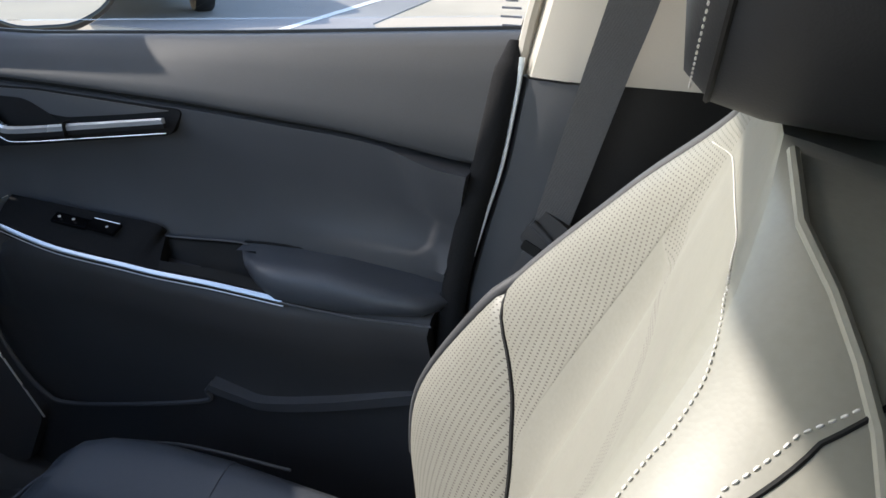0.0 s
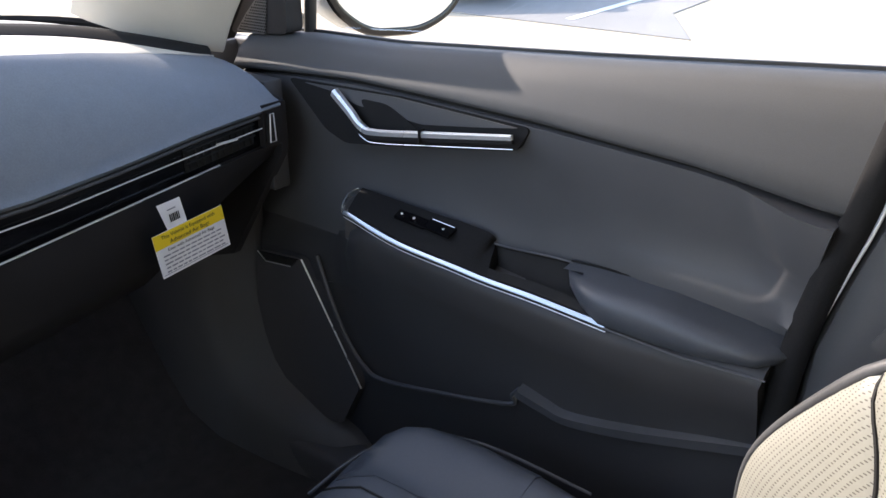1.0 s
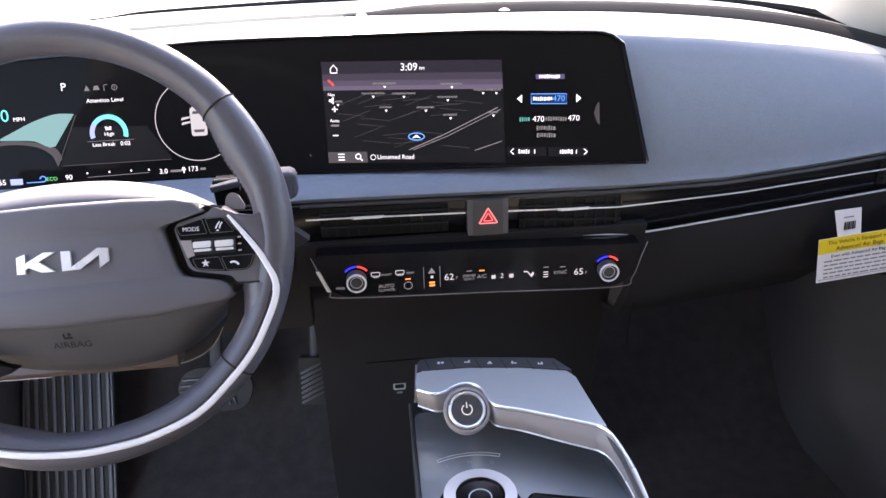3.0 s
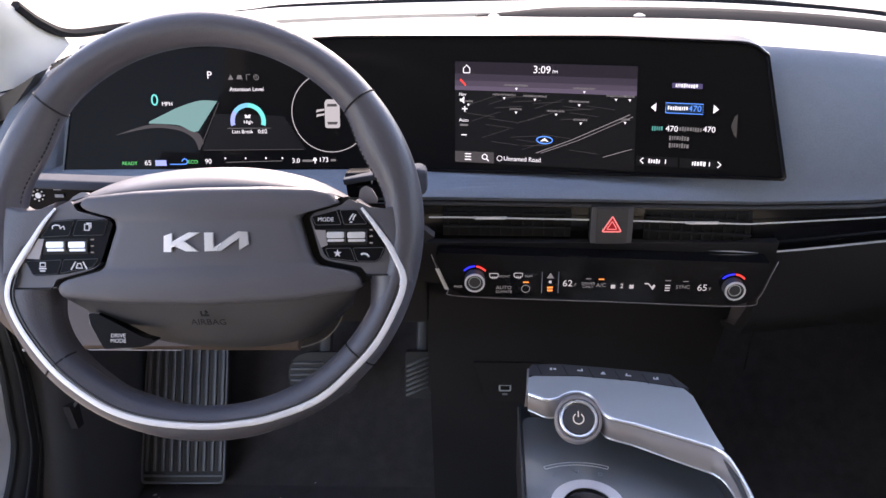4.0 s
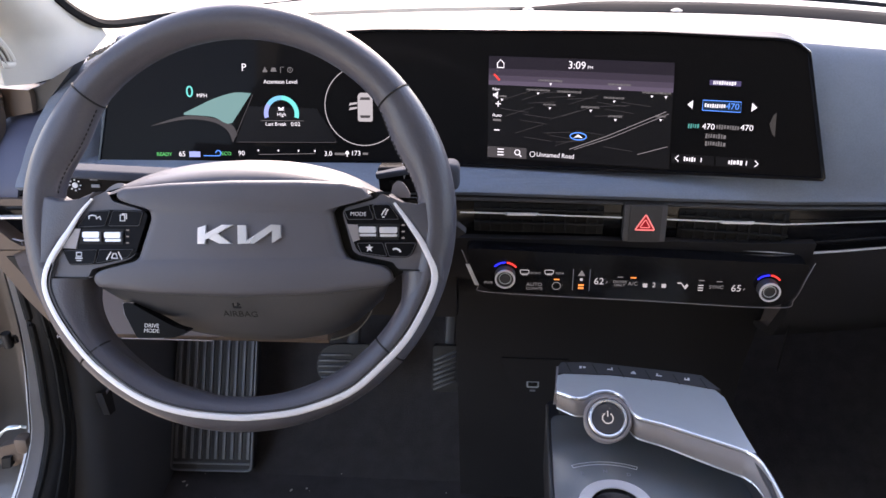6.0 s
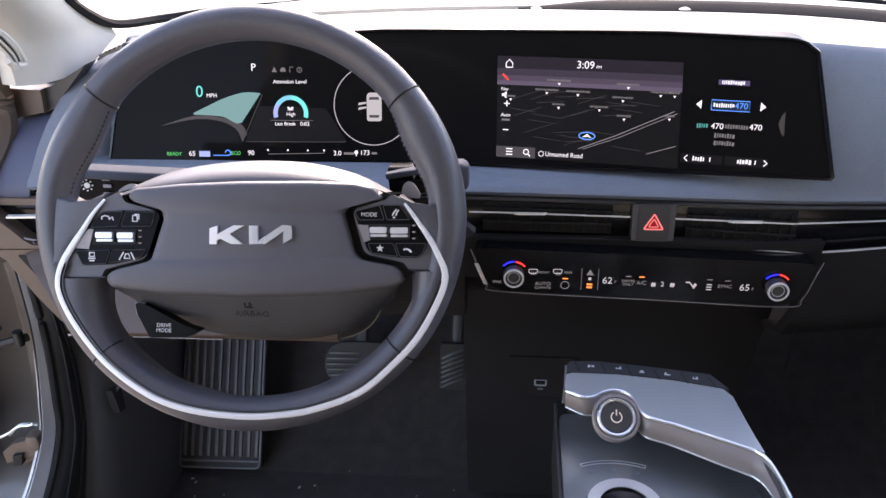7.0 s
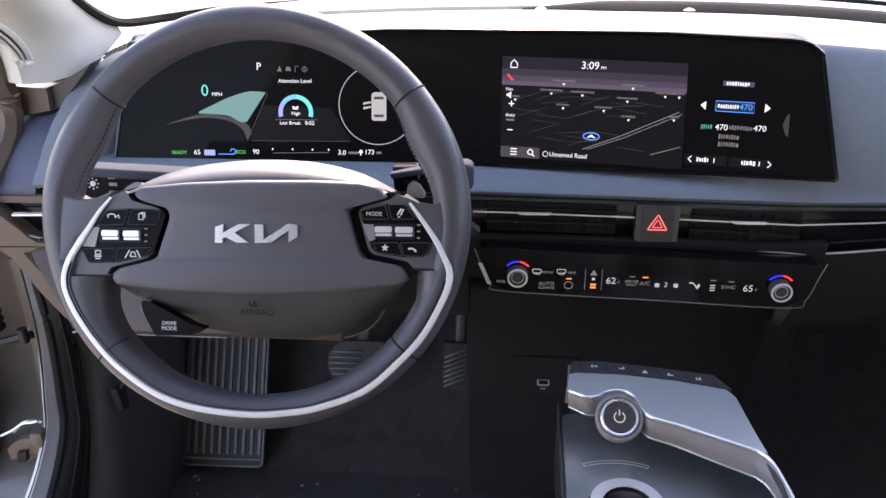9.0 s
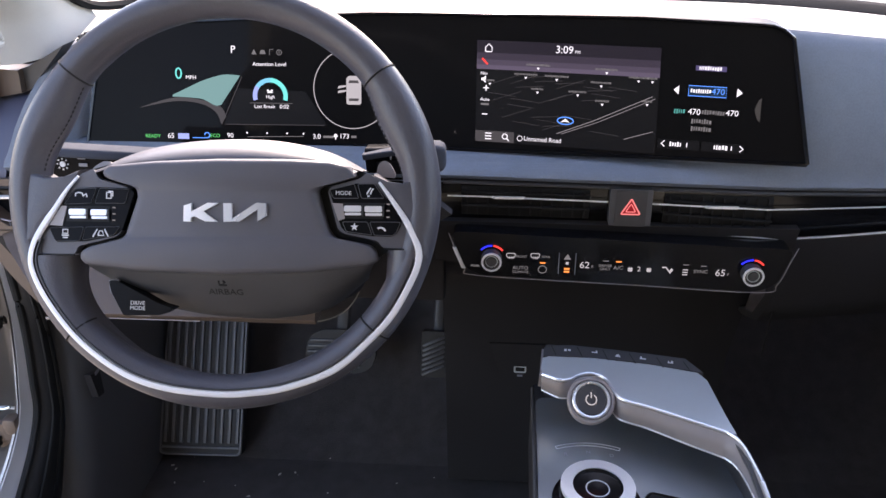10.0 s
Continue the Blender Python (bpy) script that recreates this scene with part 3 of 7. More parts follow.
n = 30
part("chrome_strip", sweep([V(x, y_front(x) + 0.004, z_low(x)) for x in [-0.2 + 0.72 * i / n for i in range(n + 1)]], [(-0.0010, -0.0008), (0.0010, -0.0008), (0.0010, 0.0008), (-0.0010, 0.0008)]), STRIP, dash, "thin satin chrome strip")
for xc, w in ((-0.1335, 0.034), (0.095, 0.034), (0.535, 0.03)):
    y = y_front(xc) - 0.002
    part("vent_tab", sweep([V(xc - w / 2, y + 0.006, z_mid(xc)), V(xc - w / 2 + 0.002, y, z_mid(xc) + 0.002), V(xc + w / 2 - 0.002, y, z_mid(xc) + 0.002), V(xc + w / 2, y + 0.006, z_mid(xc))], [(-0.0012, -0.0013), (0.0012, -0.0013), (0.0012, 0.0013), (-0.0012, 0.0013)]), STRIP, dash, "satin chrome vent slider")
for x0, x1 in ((-0.185, -0.045), (0.035, 0.150), (0.470, 0.585)):
    xm = (x0 + x1) / 2
    vent = part("air_vent", band(x0, x1, lambda x: lerp(x, F_LINE) - 0.016, lambda x: z_low(x) + 0.006, 0.0095, 0.004, 6), BLACKMATT, dash, "black air vent")
    k = int((x1 - x0) / 0.0115)
    for i in range(k):
        x = x0 + (i + 0.5) * (x1 - x0) / k
        zt, zb = lerp(x, F_LINE) - 0.018, z_low(x) + 0.008
        part("vane", box((x, y_front(x) + 0.0075, (zt + zb) / 2), (0.0016, 0.006, zt - zb), 0.0004, seg=1), BLACKMATT, vent)
    for z in (0.33, 0.72):
        x = xm
        part("vane", sweep([V(x0, y_front(x0) + 0.006, z_low(x0) + 0.006 + z * 0.04), V(x1, y_front(x1) + 0.006, z_low(x1) + 0.006 + z * 0.04)], [(-0.003, -0.001), (0.003, -0.001), (0.003, 0.001), (-0.003, 0.001)]), BLACKMATT, vent)
# end vent with its small chrome frame
part("end_vent_frame", sweep([V(0.6045, 0.2275, 0.6365), V(0.6110, 0.2285, 0.637), V(0.6120, 0.2285, 0.598), V(0.6015, 0.2275, 0.598)], oval(0.0010, 0.0010, 6), up=(0, 1, 0), closed=True), CHROME, dash, "small chrome frame at the end of the vent band")
part("end_vent", slab([V(0.6045, 0.2290, 0.6365), V(0.6110, 0.2300, 0.637), V(0.6120, 0.2300, 0.598), V(0.6015, 0.2290, 0.598)], (0, 0.02, 0)), BLACKMATT, dash)
part("end_panel", slab([V(0.598, 0.236, 0.648), V(0.634, 0.239, 0.648), V(0.631, 0.239, 0.590), V(0.598, 0.236, 0.590)], (0, 0.05, 0), 0.004), DEEP, dash)

# hazard switch
haz = part("hazard_switch", slab(lay(basis((-0.002, 0.1985, 0.597), (1, 0, 0.0), (0, 0.03, 1)), rounded([(-0.0225, -0.0215), (0.0225, -0.0215), (0.0225, 0.0205), (-0.0225, 0.0205)], 0.002)), (0, 0.02, 0), 0.0012), SOFTG, dash, "dark hazard switch block with a red triangle")
HZ = basis((-0.002, 0.1978, 0.5965), (1, 0, 0), (0, 0.03, 1))
part("face", slab(lay(HZ, [(-0.0165, -0.021), (0.0165, -0.021), (0.0165, 0.020), (-0.0165, 0.020)], -0.0004), HZ.to_3x3() @ V(0, 0, 0.0012), 0.0004, 1), HARD, haz)
for r, w in ((0.0118, 0.0016), (0.0062, 0.0011)):
    tri = [(r * math.cos(radians(a)), r * math.sin(radians(a)) - 0.001) for a in (90, 210, 330)]
    part("triangle", sweep(lay(HZ, rounded(tri, 0.0015), 0.001), oval(w / 2, 0.0005, 6), up=HZ.to_3x3() @ V(0, 0, 1), closed=True), PINK, haz, "lit red warning triangle")
part("triangle", slab(lay(HZ, [(0.0098 * math.cos(radians(a)), 0.0098 * math.sin(radians(a)) - 0.001) for a in (90, 210, 330)], 0.0007), HZ.to_3x3() @ V(0, 0, 0.0003)), glow("dim_red", (0.42, 0.015, 0.025), 0.36), haz)

# glove box side and the dark body of the dashboard
glove = []
for i in range(9):
    x = 0.172 + (0.645 - 0.172) * i / 8
    y = y_front(x)
    z = z_low(x) - 0.003
    e = max(0, x - 0.43) / 0.215  # the lower edge rises towards the door
    glove.append([V(x, y + 0.005, z), V(x, y + 0.010, z - 0.02 + 0.015 * e), V(x, y + 0.022, z - 0.09 + 0.075 * e), V(x, y + 0.05, z - 0.13 + 0.110 * e), V(x, y + 0.11, z - 0.155 + 0.130 * e), V(x, y + 0.30, z - 0.17 + 0.135 * e)])
part("glove_box", skin(glove, (0, 0.02, 0)), DEEP, dash, "black glove box front", angle=60)
part("end_wall", slab([V(0.632, 0.242, 0.645), V(0.632, 0.242, 0.575), V(0.60, 0.34, 0.40), V(0.60, 0.62, 0.30), V(0.605, 0.62, 0.70), V(0.605, 0.35, 0.69)], (0.012, 0, 0)), DEEP, dash)
part("glove_box_pull", sweep(spl([(0.205, 0.2215, 0.532), (0.245, 0.223, 0.527), (0.275, 0.2255, 0.531), (0.290, 0.227, 0.538)], 5), oval(0.0012, 0.003, 6)), SOFT, dash)
part("glove_box_seam", tube([V(0.176, 0.2165, 0.545), V(0.182, 0.232, 0.47), V(0.19, 0.262, 0.37)], 0.0012), BLACKMATT, dash)
centre = [[V(x, 0.20, 0.575), V(x, 0.215, 0.52), V(x, 0.255, 0.49), V(x, 0.31, 0.44), V(x, 0.36, 0.30), V(x, 0.40, 0.02)] for x in (-0.215, -0.1, 0.05, 0.18)]
part("centre_panel", skin(centre, (0, 0.03, 0)), DEEP, dash, "black panel under the climate controls", angle=60)
usb = part("usb_panel", slab([V(-0.152, 0.3505, 0.318), V(-0.060, 0.3505, 0.318), V(-0.060, 0.3600, 0.245), V(-0.132, 0.3600, 0.245)], (0, 0.02, 0), 0.0012), DEEP, dash, "small panel with a charging port")
part("usb_port", slab(lay(basis((-0.107, 0.3555, 0.272), (1, 0, 0), (0, 0.1, 1)), rounded([(-0.009, -0.006), (0.009, -0.006), (0.009, 0.006), (-0.009, 0.006)], 0.003)), (0, 0.004, 0), 0.0008), SILVER, usb)
part("slot", box((-0.107, 0.3552, 0.272), (0.013, 0.003, 0.006), 0.001), BLACKMATT, usb)
bar(basis((-0.107, 0.3568, 0.260), (1, 0, 0), (0, 0.1, 1)), 0, 0, 0.008, 0.003, INKG, usb)

# driver side: knee panel, outer vent, end cap
kp = [(0.215, 0.558, -0.735), (0.165, 0.545, -0.695), (0.125, 0.515, -0.650), (0.108, 0.497, -0.632), (0.112, 0.490, -0.628), (0.16, 0.485, -0.65), (0.40, 0.47, -0.72)]
knee = [[V(x0 + (-0.335 - x0) * t, y, z) for y, z, x0 in kp] for t in (0, 0.25, 0.5, 0.75, 1)]
part("knee_panel", skin(knee, (0, 0.02, 0.012)), WARM, dash, "warm grey panel under the steering column", angle=60)
part("knee_panel_edge", tube([V(-0.56, 0.1075, 0.492), V(-0.46, 0.1075, 0.492)], 0.0006), FASCIA, dash)
part("knee_backing", box((-0.29, 0.235, 0.52), (0.17, 0.03, 0.12), 0.004), DEEP, dash)
part("end_filler", box((0.646, 0.345, 0.59), (0.032, 0.16, 0.16), 0.004), SOFT, dash)
cap = []
for t in (0.0, 0.12, 0.3, 0.5, 0.7, 0.85, 1.0):
    row = []
    for k in range(14):
        x = -0.86 + (0.176 + 0.016 * t) * k / 13
        zt = lerp(x, [(-0.86, 0.612), (-0.82, 0.616), (-0.769, 0.640), (-0.75, 0.664), (-0.73, 0.6865), (-0.713, 0.697), (-0.67, 0.700)])
        row.append(V(x * 1.028 + 0.0044, 0.200 + 0.087 * t ** 1.3, (0.6235 + (zt - 0.6235) * math.sin(t * math.pi / 2)) * 1.028 - 0.0268))
    cap.append(row)
cap.append([p + V(0, 0.10, -0.004) for p in cap[-1]])
part("end_cap", skin(cap, (0, 0.012, -0.02)), CAPBLUE, dash, "dark blue-grey soft end of the dashboard", angle=70)
part("end_cap_edge", slab([V(-0.87, 0.194, 0.6145), V(-0.66, 0.196, 0.6150), V(-0.66, 0.196, 0.6070), V(-0.87, 0.194, 0.6065)], (0, 0.02, 0), 0.002), WARM, dash, "warm grey lip under the soft end")
part("outer_vent", slab([V(-0.86, 0.198, 0.616), V(-0.64, 0.206, 0.616), V(-0.64, 0.206, 0.530), V(-0.86, 0.198, 0.530)], (0, 0.03, 0)), PIANO, dash, "piano black outer vent")
part("chrome_strip", sweep([V(-0.724, 0.190, 0.595), V(-0.69, 0.192, 0.595), V(-0.655, 0.196, 0.595)], [(-0.003, -0.0012), (0.003, -0.0012), (0.003, 0.0012), (-0.003, 0.0012)]), STRIP, dash, "thin satin chrome strip")
part("vent_slider", tube([V(-0.708, 0.186, 0.570), V(-0.699, 0.186, 0.568), V(-0.691, 0.186, 0.568), V(-0.699, 0.186, 0.568), V(-0.698, 0.186, 0.563)], 0.0012, n=6), FASCIA, dash)
part("outer_lower_trim", slab([V(-0.767, 0.182, 0.621), V(-0.786, 0.182, 0.557), V(-0.680, 0.182, 0.559), V(-0.679, 0.182, 0.564), V(-0.698, 0.182, 0.563), V(-0.708, 0.182, 0.570), V(-0.718, 0.182, 0.581), V(-0.728, 0.182, 0.590), V(-0.734, 0.182, 0.596), V(-0.744, 0.182, 0.610)], (0, 0.03, 0), 0.003), WARM, dash, "warm grey trim under the outer vent")
part("outer_lower_trim", slab([V(-0.755, 0.186, 0.554), V(-0.683, 0.186, 0.556), V(-0.682, 0.186, 0.510), V(-0.683, 0.186, 0.452), V(-0.694, 0.186, 0.466), V(-0.712, 0.186, 0.493), V(-0.724, 0.186, 0.515), V(-0.738, 0.186, 0.541)], (0, 0.03, 0), 0.003), WARM, dash, "warm grey trim sloping down beside the column")
part("trim_recess", slab([V(-0.720, 0.184, 0.548), V(-0.702, 0.184, 0.549), V(-0.706, 0.185, 0.524)], (0, 0.004, 0)), BLACKMATT, dash)
part("fuse_cover", slab([V(-0.701, 0.184, 0.546), V(-0.684, 0.183, 0.546), V(-0.684, 0.183, 0.500), V(-0.694, 0.184, 0.509), V(-0.699, 0.184, 0.517), V(-0.702, 0.184, 0.530)], (0, 0.006, 0), 0.0015), SOFTG, dash, "grey fuse cover")
part("fuse_gap", tube([V(-0.694, 0.183, 0.545), V(-0.700, 0.183, 0.544), V(-0.702, 0.183, 0.531), V(-0.699, 0.183, 0.517), V(-0.694, 0.183, 0.510)], 0.0012, n=5), BLACKMATT, dash)
part("pillar_foot", slab([V(-0.734, 0.262, 0.724), V(-0.694, 0.262, 0.721), V(-0.693, 0.262, 0.716), V(-0.695, 0.262, 0.695), V(-0.727, 0.262, 0.689), V(-0.736, 0.262, 0.692)], (0, 0.03, 0), 0.004), WARM, dash, "warm grey trim at the pillar foot")
part("pillar_foot", slab([V(-0.702, 0.272, 0.719), V(-0.686, 0.272, 0.723), V(-0.655, 0.272, 0.739), V(-0.639, 0.272, 0.748), V(-0.649, 0.272, 0.737), V(-0.689, 0.272, 0.696), V(-0.702, 0.272, 0.691), V(-0.700, 0.272, 0.713)], (0, 0.03, 0), 0.004), HARD, dash, "dark wedge under the pillar trim")
part("pillar_foot_back", slab([V(-0.807, 0.310, 0.719), V(-0.660, 0.310, 0.741), V(-0.676, 0.310, 0.668), V(-0.839, 0.310, 0.610)], (0, 0.02, 0)), BLACKMATT, dash)
def dash_top(x, t, h=0.0):
    """A point on the dashboard's top between its crease and the windscreen."""
    a = V(x, y_crease(x), lerp(x, C_Z))
    k = V(x, lerp(x, [(p.x, p.y) for p in base_line]), lerp(x, [(p.x, p.z) for p in base_line]))
    return a.lerp(k, t) + V(0, 0, h)


xs = [-0.652 + 0.212 * k / 15 for k in range(16)]
part("speaker_grille", skin([[dash_top(x, t, 0.0052) for t in (0.12, 0.4, 0.7, 0.98)] for x in xs], (0, 0, -0.004)), GRILLE, dash, "light ribbed grille on top of the dashboard")
for k in range(40):
    x = -0.650 + 0.208 * k / 39
    part("rib", sweep([dash_top(x, 0.14, 0.0062), dash_top(x, 0.55, 0.0062), dash_top(x, 0.96, 0.0062)], [(-0.0013, -0.001), (0.0013, -0.001), (0.0008, 0.0016), (-0.0008, 0.0016)]), SOFTG, dash)
sensor = thing("dash_sensor", "small black sensor dome on the dashboard top", "sensor", (-0.60, 0.345, 0.756))
part("dome", lathe(Matrix.Translation((-0.600, 0.345, 0.756)), [(0.021, 0), (0.021, 0.003), (0.017, 0.009), (0.008, 0.012)], 20), HARD, sensor)
for x, y in ((-0.125, 0.528), (0.07, 0.515)):
    clip = thing("dash_clip", "small pale sensor cap on the dashboard top", "sensor", (x, y, 0.764), "dashboard caps")
    part("cap", lathe(Matrix.Translation((x, y, 0.764)), [(0.008, 0), (0.006, 0.0012), (0.0035, 0.0026), (0.0015, 0.003)], 14), GLARETOP, clip)

# ---- displays ----
def disp(x, z, off=0.0):
    """A frame on the curved display, off metres in front of it."""
    e = 0.01
    p = V(x, y_disp(x, z), z)
    u = V(2 * e, y_disp(x + e, z) - y_disp(x - e, z), 0)
    m = basis(p, u, V(0, 0.27, 1))
    return m @ Matrix.Translation((0, 0, off))


screen = thing("display_panel", "wide curved black dual display panel on the dashboard", "display", (-0.2, 0.27, 0.64))
n = 80
rows = []
for i in range(n + 1):
    u = i / n
    xb, xt = -0.627 + u * (0.169 + 0.627), -0.600 + u * (0.1455 + 0.600)
    zb, zt = lerp(xb, [(-0.63, 0.6345), (-0.18, 0.642), (0.174, 0.653)]), lerp(xt, [(-0.60, 0.765), (-0.3, 0.779), (0.0, 0.784), (0.12, 0.782), (0.149, 0.779)])
    if u > 0.975:
        zt -= 0.008 * ((u - 0.975) / 0.025) ** 2
    r = []
    for j in range(7):
        v = j / 6
        x, z = xb + (xt - xb) * v, zb + (zt - zb) * v
        r.append(V(x, y_disp(x, z), z))
    rows.append(r)
part("housing", skin([[p + V(0, 0.002, 0) for p in r] for r in rows], (0, 0.022, 0.004)), HARD, screen)
part("cover_glass", skin(rows, (0, 0.0018, 0)), DISPLAY, screen, "glossy black cover glass")
edge = [r[0] + V(0, -0.0005, -0.001) for r in rows] + [p + V(0.001, -0.0005, 0) for p in rows[-1]] + [r[-1] + V(0, 0, 0.001) for r in rows[::-1]] + [p + V(-0.001, 0, 0) for p in rows[0][::-1]]
part("bezel", sweep(edge, oval(0.0022, 0.0022, 6), up=(0, -1, 0.3), closed=True), PIANO, screen, "thin black bezel")


def flat(pts, material, name="graphic", off=0.0007):
    """A picture element laid on the display, from points (x, z)."""
    P = [disp(x, z, off).translation for x, z in pts]
    c = sum(P, Vector()) / len(P)
    m = disp(sum(p[0] for p in pts) / len(pts), sum(p[1] for p in pts) / len(pts))
    return part(name, slab(P, m.to_3x3() @ V(0, 0, 0.0003)), material, screen)


def quad(x0, z0, x1, z1, material, name="graphic", off=0.0007, n=8):
    r = [[disp(x0 + (x1 - x0) * i / n, z, off).translation for z in (z0, z1)] for i in range(n + 1)]
    return part(name, skin(r, (0, -0.0002, 0)), material, screen)


def write(s, size, x, z, material=None, align="CENTER", wide=1.0):
    return words(s, size, disp(x, z, 0.0012), material or ICON, screen, align, wide=wide)


def line(pts, w, material, name="graphic", off=0.001):
    return part(name, sweep([disp(x, z, off).translation for x, z in pts], oval(w / 2, 0.0002, 6), up=(0, -1, 0.27)), material, screen)


def dashes(x, z, w, h, material, seed=1):
    """A word that cannot be read: a row of short bars."""
    r = random.Random(seed + int(x * 5000))
    a = -w / 2
    while a < w / 2 - h * 0.4:
        d = min(h * r.uniform(0.22, 0.5), w / 2 - a)
        bar(disp(x + a + d / 2, z, 0.001), 0, r.uniform(-0.06, 0.06) * h, d, h * r.uniform(0.75, 1.05), material, screen, "print")
        a += d + h * 0.2


# navigation half
for z0, z1, k in ((0.727, 0.7315, 0.30), (0.7315, 0.737, 0.20), (0.737, 0.744, 0.12), (0.744, 0.7565, 0.05)):
    quad(-0.172, z0, 0.021, z1, glow("map_sky", (0.22, 0.19, 0.30), k), "map_sky", 0.0005)
quad(-0.172, 0.6505, 0.021, 0.7268, MAPLAND, "map_land", 0.0005)
quad(-0.172, 0.651, -0.129, 0.6625, SHADEG, "button", 0.0006)
for dz in (0.0, 0.003, 0.006):
    line([(-0.161, 0.654 + dz), (-0.154, 0.654 + dz)], 0.0012, ICON)
write("3:09", 0.0112, -0.0779, 0.7498)
write("PM", 0.0046, -0.0640, 0.7482)
line([(-0.1625, 0.745), (-0.1625, 0.7495), (-0.159, 0.753), (-0.1555, 0.7495), (-0.1555, 0.745), (-0.1625, 0.745)], 0.0011, ICON)
line([(-0.166, 0.738), (-0.160, 0.732)], 0.002, RED)
line([(-0.164, 0.7075), (-0.158, 0.7075)], 0.0012, ICON)
line([(-0.161, 0.7045), (-0.161, 0.7105)], 0.0012, ICON)
line([(-0.165, 0.680), (-0.159, 0.680)], 0.0012, ICON)
write("Auto", 0.0052, -0.162, 0.6955, ICON)
bar(disp(-0.162, 0.6905, 0.001), 0, 0, 0.009, 0.0022, ICOND, screen)
write("Nav", 0.0048, -0.1635, 0.7225, ICON)
sign(disp(-0.1625, 0.7165, 0.001), [(-0.004, -0.0014), (-0.002, -0.0014), (0.001, -0.004), (0.001, 0.004), (-0.002, 0.0014), (-0.004, 0.0014)], ICON, screen)
part("graphic", arc(disp(-0.139, 0.6575, 0.001), 0.0028, 0, 360, 0.001, 0.0003), ICON, screen)
line([(-0.137, 0.6555), (-0.1345, 0.653)], 0.0012, ICON)
part("graphic", arc(disp(-0.1225, 0.6565, 0.001), 0.0028, 0, 360, 0.0006, 0.0003), ICON, screen)
write("Unnamed Road", 0.0070, -0.1182, 0.6565, ICON, "LEFT", 0.94)
part("graphic", sweep([disp(-0.074 + 0.0085 * math.cos(a), 0.678 + 0.0037 * math.sin(a), 0.001).translation for a in [i * math.pi / 10 for i in range(20)]], oval(0.0006, 0.0002, 6), up=(0, -1, 0.27), closed=True), BLUE, screen)
sign(disp(-0.074, 0.678, 0.001), [(-0.005, -0.0018), (0, 0.0022), (0.005, -0.0018), (0, -0.0008)], ICON, screen)
line([(-0.083, 0.664), (-0.045, 0.6795), (0.015, 0.708)], 0.0009, MAPROAD)
line([(-0.078, 0.664), (-0.040, 0.6785), (0.018, 0.706)], 0.0007, MAPROAD)
line([(-0.012, 0.663), (0.018, 0.673)], 0.0008, MAPROAD)
rnd = random.Random(4)
for i in range(26):
    x, z = rnd.uniform(-0.15, -0.01), rnd.uniform(0.667, 0.722)
    k = rnd.choice((0.08, -0.10, 0.35))
    line([(x - 0.015, z - 0.015 * k), (x + 0.015, z + 0.015 * k)], 0.0004, SHADEG, off=0.0008)
for x, z, w in ((-0.105, 0.7335, 0.026), (-0.033, 0.7325, 0.024), (-0.118, 0.7235, 0.025), (-0.085, 0.723, 0.025), (-0.038, 0.719, 0.022), (0.0, 0.726, 0.020), (-0.105, 0.709, 0.014), (-0.062, 0.7085, 0.020), (-0.036, 0.7005, 0.015), (0.014, 0.726, 0.011), (0.010, 0.703, 0.012), (-0.157, 0.7155, 0.012)):
    dashes(x, z, w, 0.0022, ICOND)
    sign(disp(x, z - 0.0040, 0.001), [(-0.0015, 0.0014), (0.0015, 0.0014), (0, -0.0012)], ICON, screen)
# radio half: the station's name is a trade name, drawn as bars
quad(0.056, 0.7365, 0.086, 0.7415, glow("violet_plate", (0.10, 0.09, 0.22), 0.5), "graphic", 0.0006)
dashes(0.071, 0.739, 0.023, 0.0040, ICON)
sign(disp(0.0385, 0.7165, 0.001), [(-0.003, 0), (0.0024, 0.0045), (0.0024, -0.0045)], ICON, screen)
sign(disp(0.1000, 0.717, 0.001), [(0.003, 0), (-0.0024, 0.0045), (-0.0024, -0.0045)], ICON, screen)
B = [(0.0505, 0.7115), (0.0875, 0.7115), (0.0875, 0.7215), (0.0505, 0.7215), (0.0505, 0.7115)]
quad(0.051, 0.712, 0.087, 0.721, glow("blue_plate", (0.03, 0.10, 0.25), 0.16), "graphic", 0.0006)
line(B, 0.0008, BLUE)
dashes(0.0625, 0.7165, 0.020, 0.0042, ICON)
write("470", 0.0088, 0.0795, 0.7165, BLUE)
dashes(0.0435, 0.6955, 0.012, 0.0046, glow("dim_cyan", (0.08, 0.45, 0.42), 0.5))
write("470", 0.0085, 0.0575, 0.6955)
dashes(0.0765, 0.696, 0.023, 0.0046, ICOND)
write("470", 0.0085, 0.0945, 0.6965)
dashes(0.0665, 0.6865, 0.0225, 0.0048, ICOND)
dashes(0.0665, 0.679, 0.0225, 0.0048, ICOND)
for x in (0.044, 0.088):
    quad(x - 0.021, 0.657, x + 0.021, 0.6665, MAPLAND, "button", 0.0005)
    dashes(x - 0.002, 0.6620, 0.0135, 0.0048, ICON)
    bar(disp(x + 0.0085, 0.6620, 0.001), 0, 0, 0.001, 0.0045, ICON, screen)
line([(0.0300, 0.665), (0.0268, 0.662), (0.0300, 0.659)], 0.0012, ICON)
line([(0.1045, 0.665), (0.1078, 0.662), (0.1045, 0.659)], 0.0012, ICON)
part("graphic", slab([disp(0.1215 + a, 0.7015 + c, 0.0006).translation for a, c in ((0, -0.012), (0, 0.012), (-0.003, 0.009), (-0.006, 0), (-0.003, -0.009))], (0, -0.0003, 0)), glow("tab", (0.06, 0.06, 0.06), 0.5), screen)
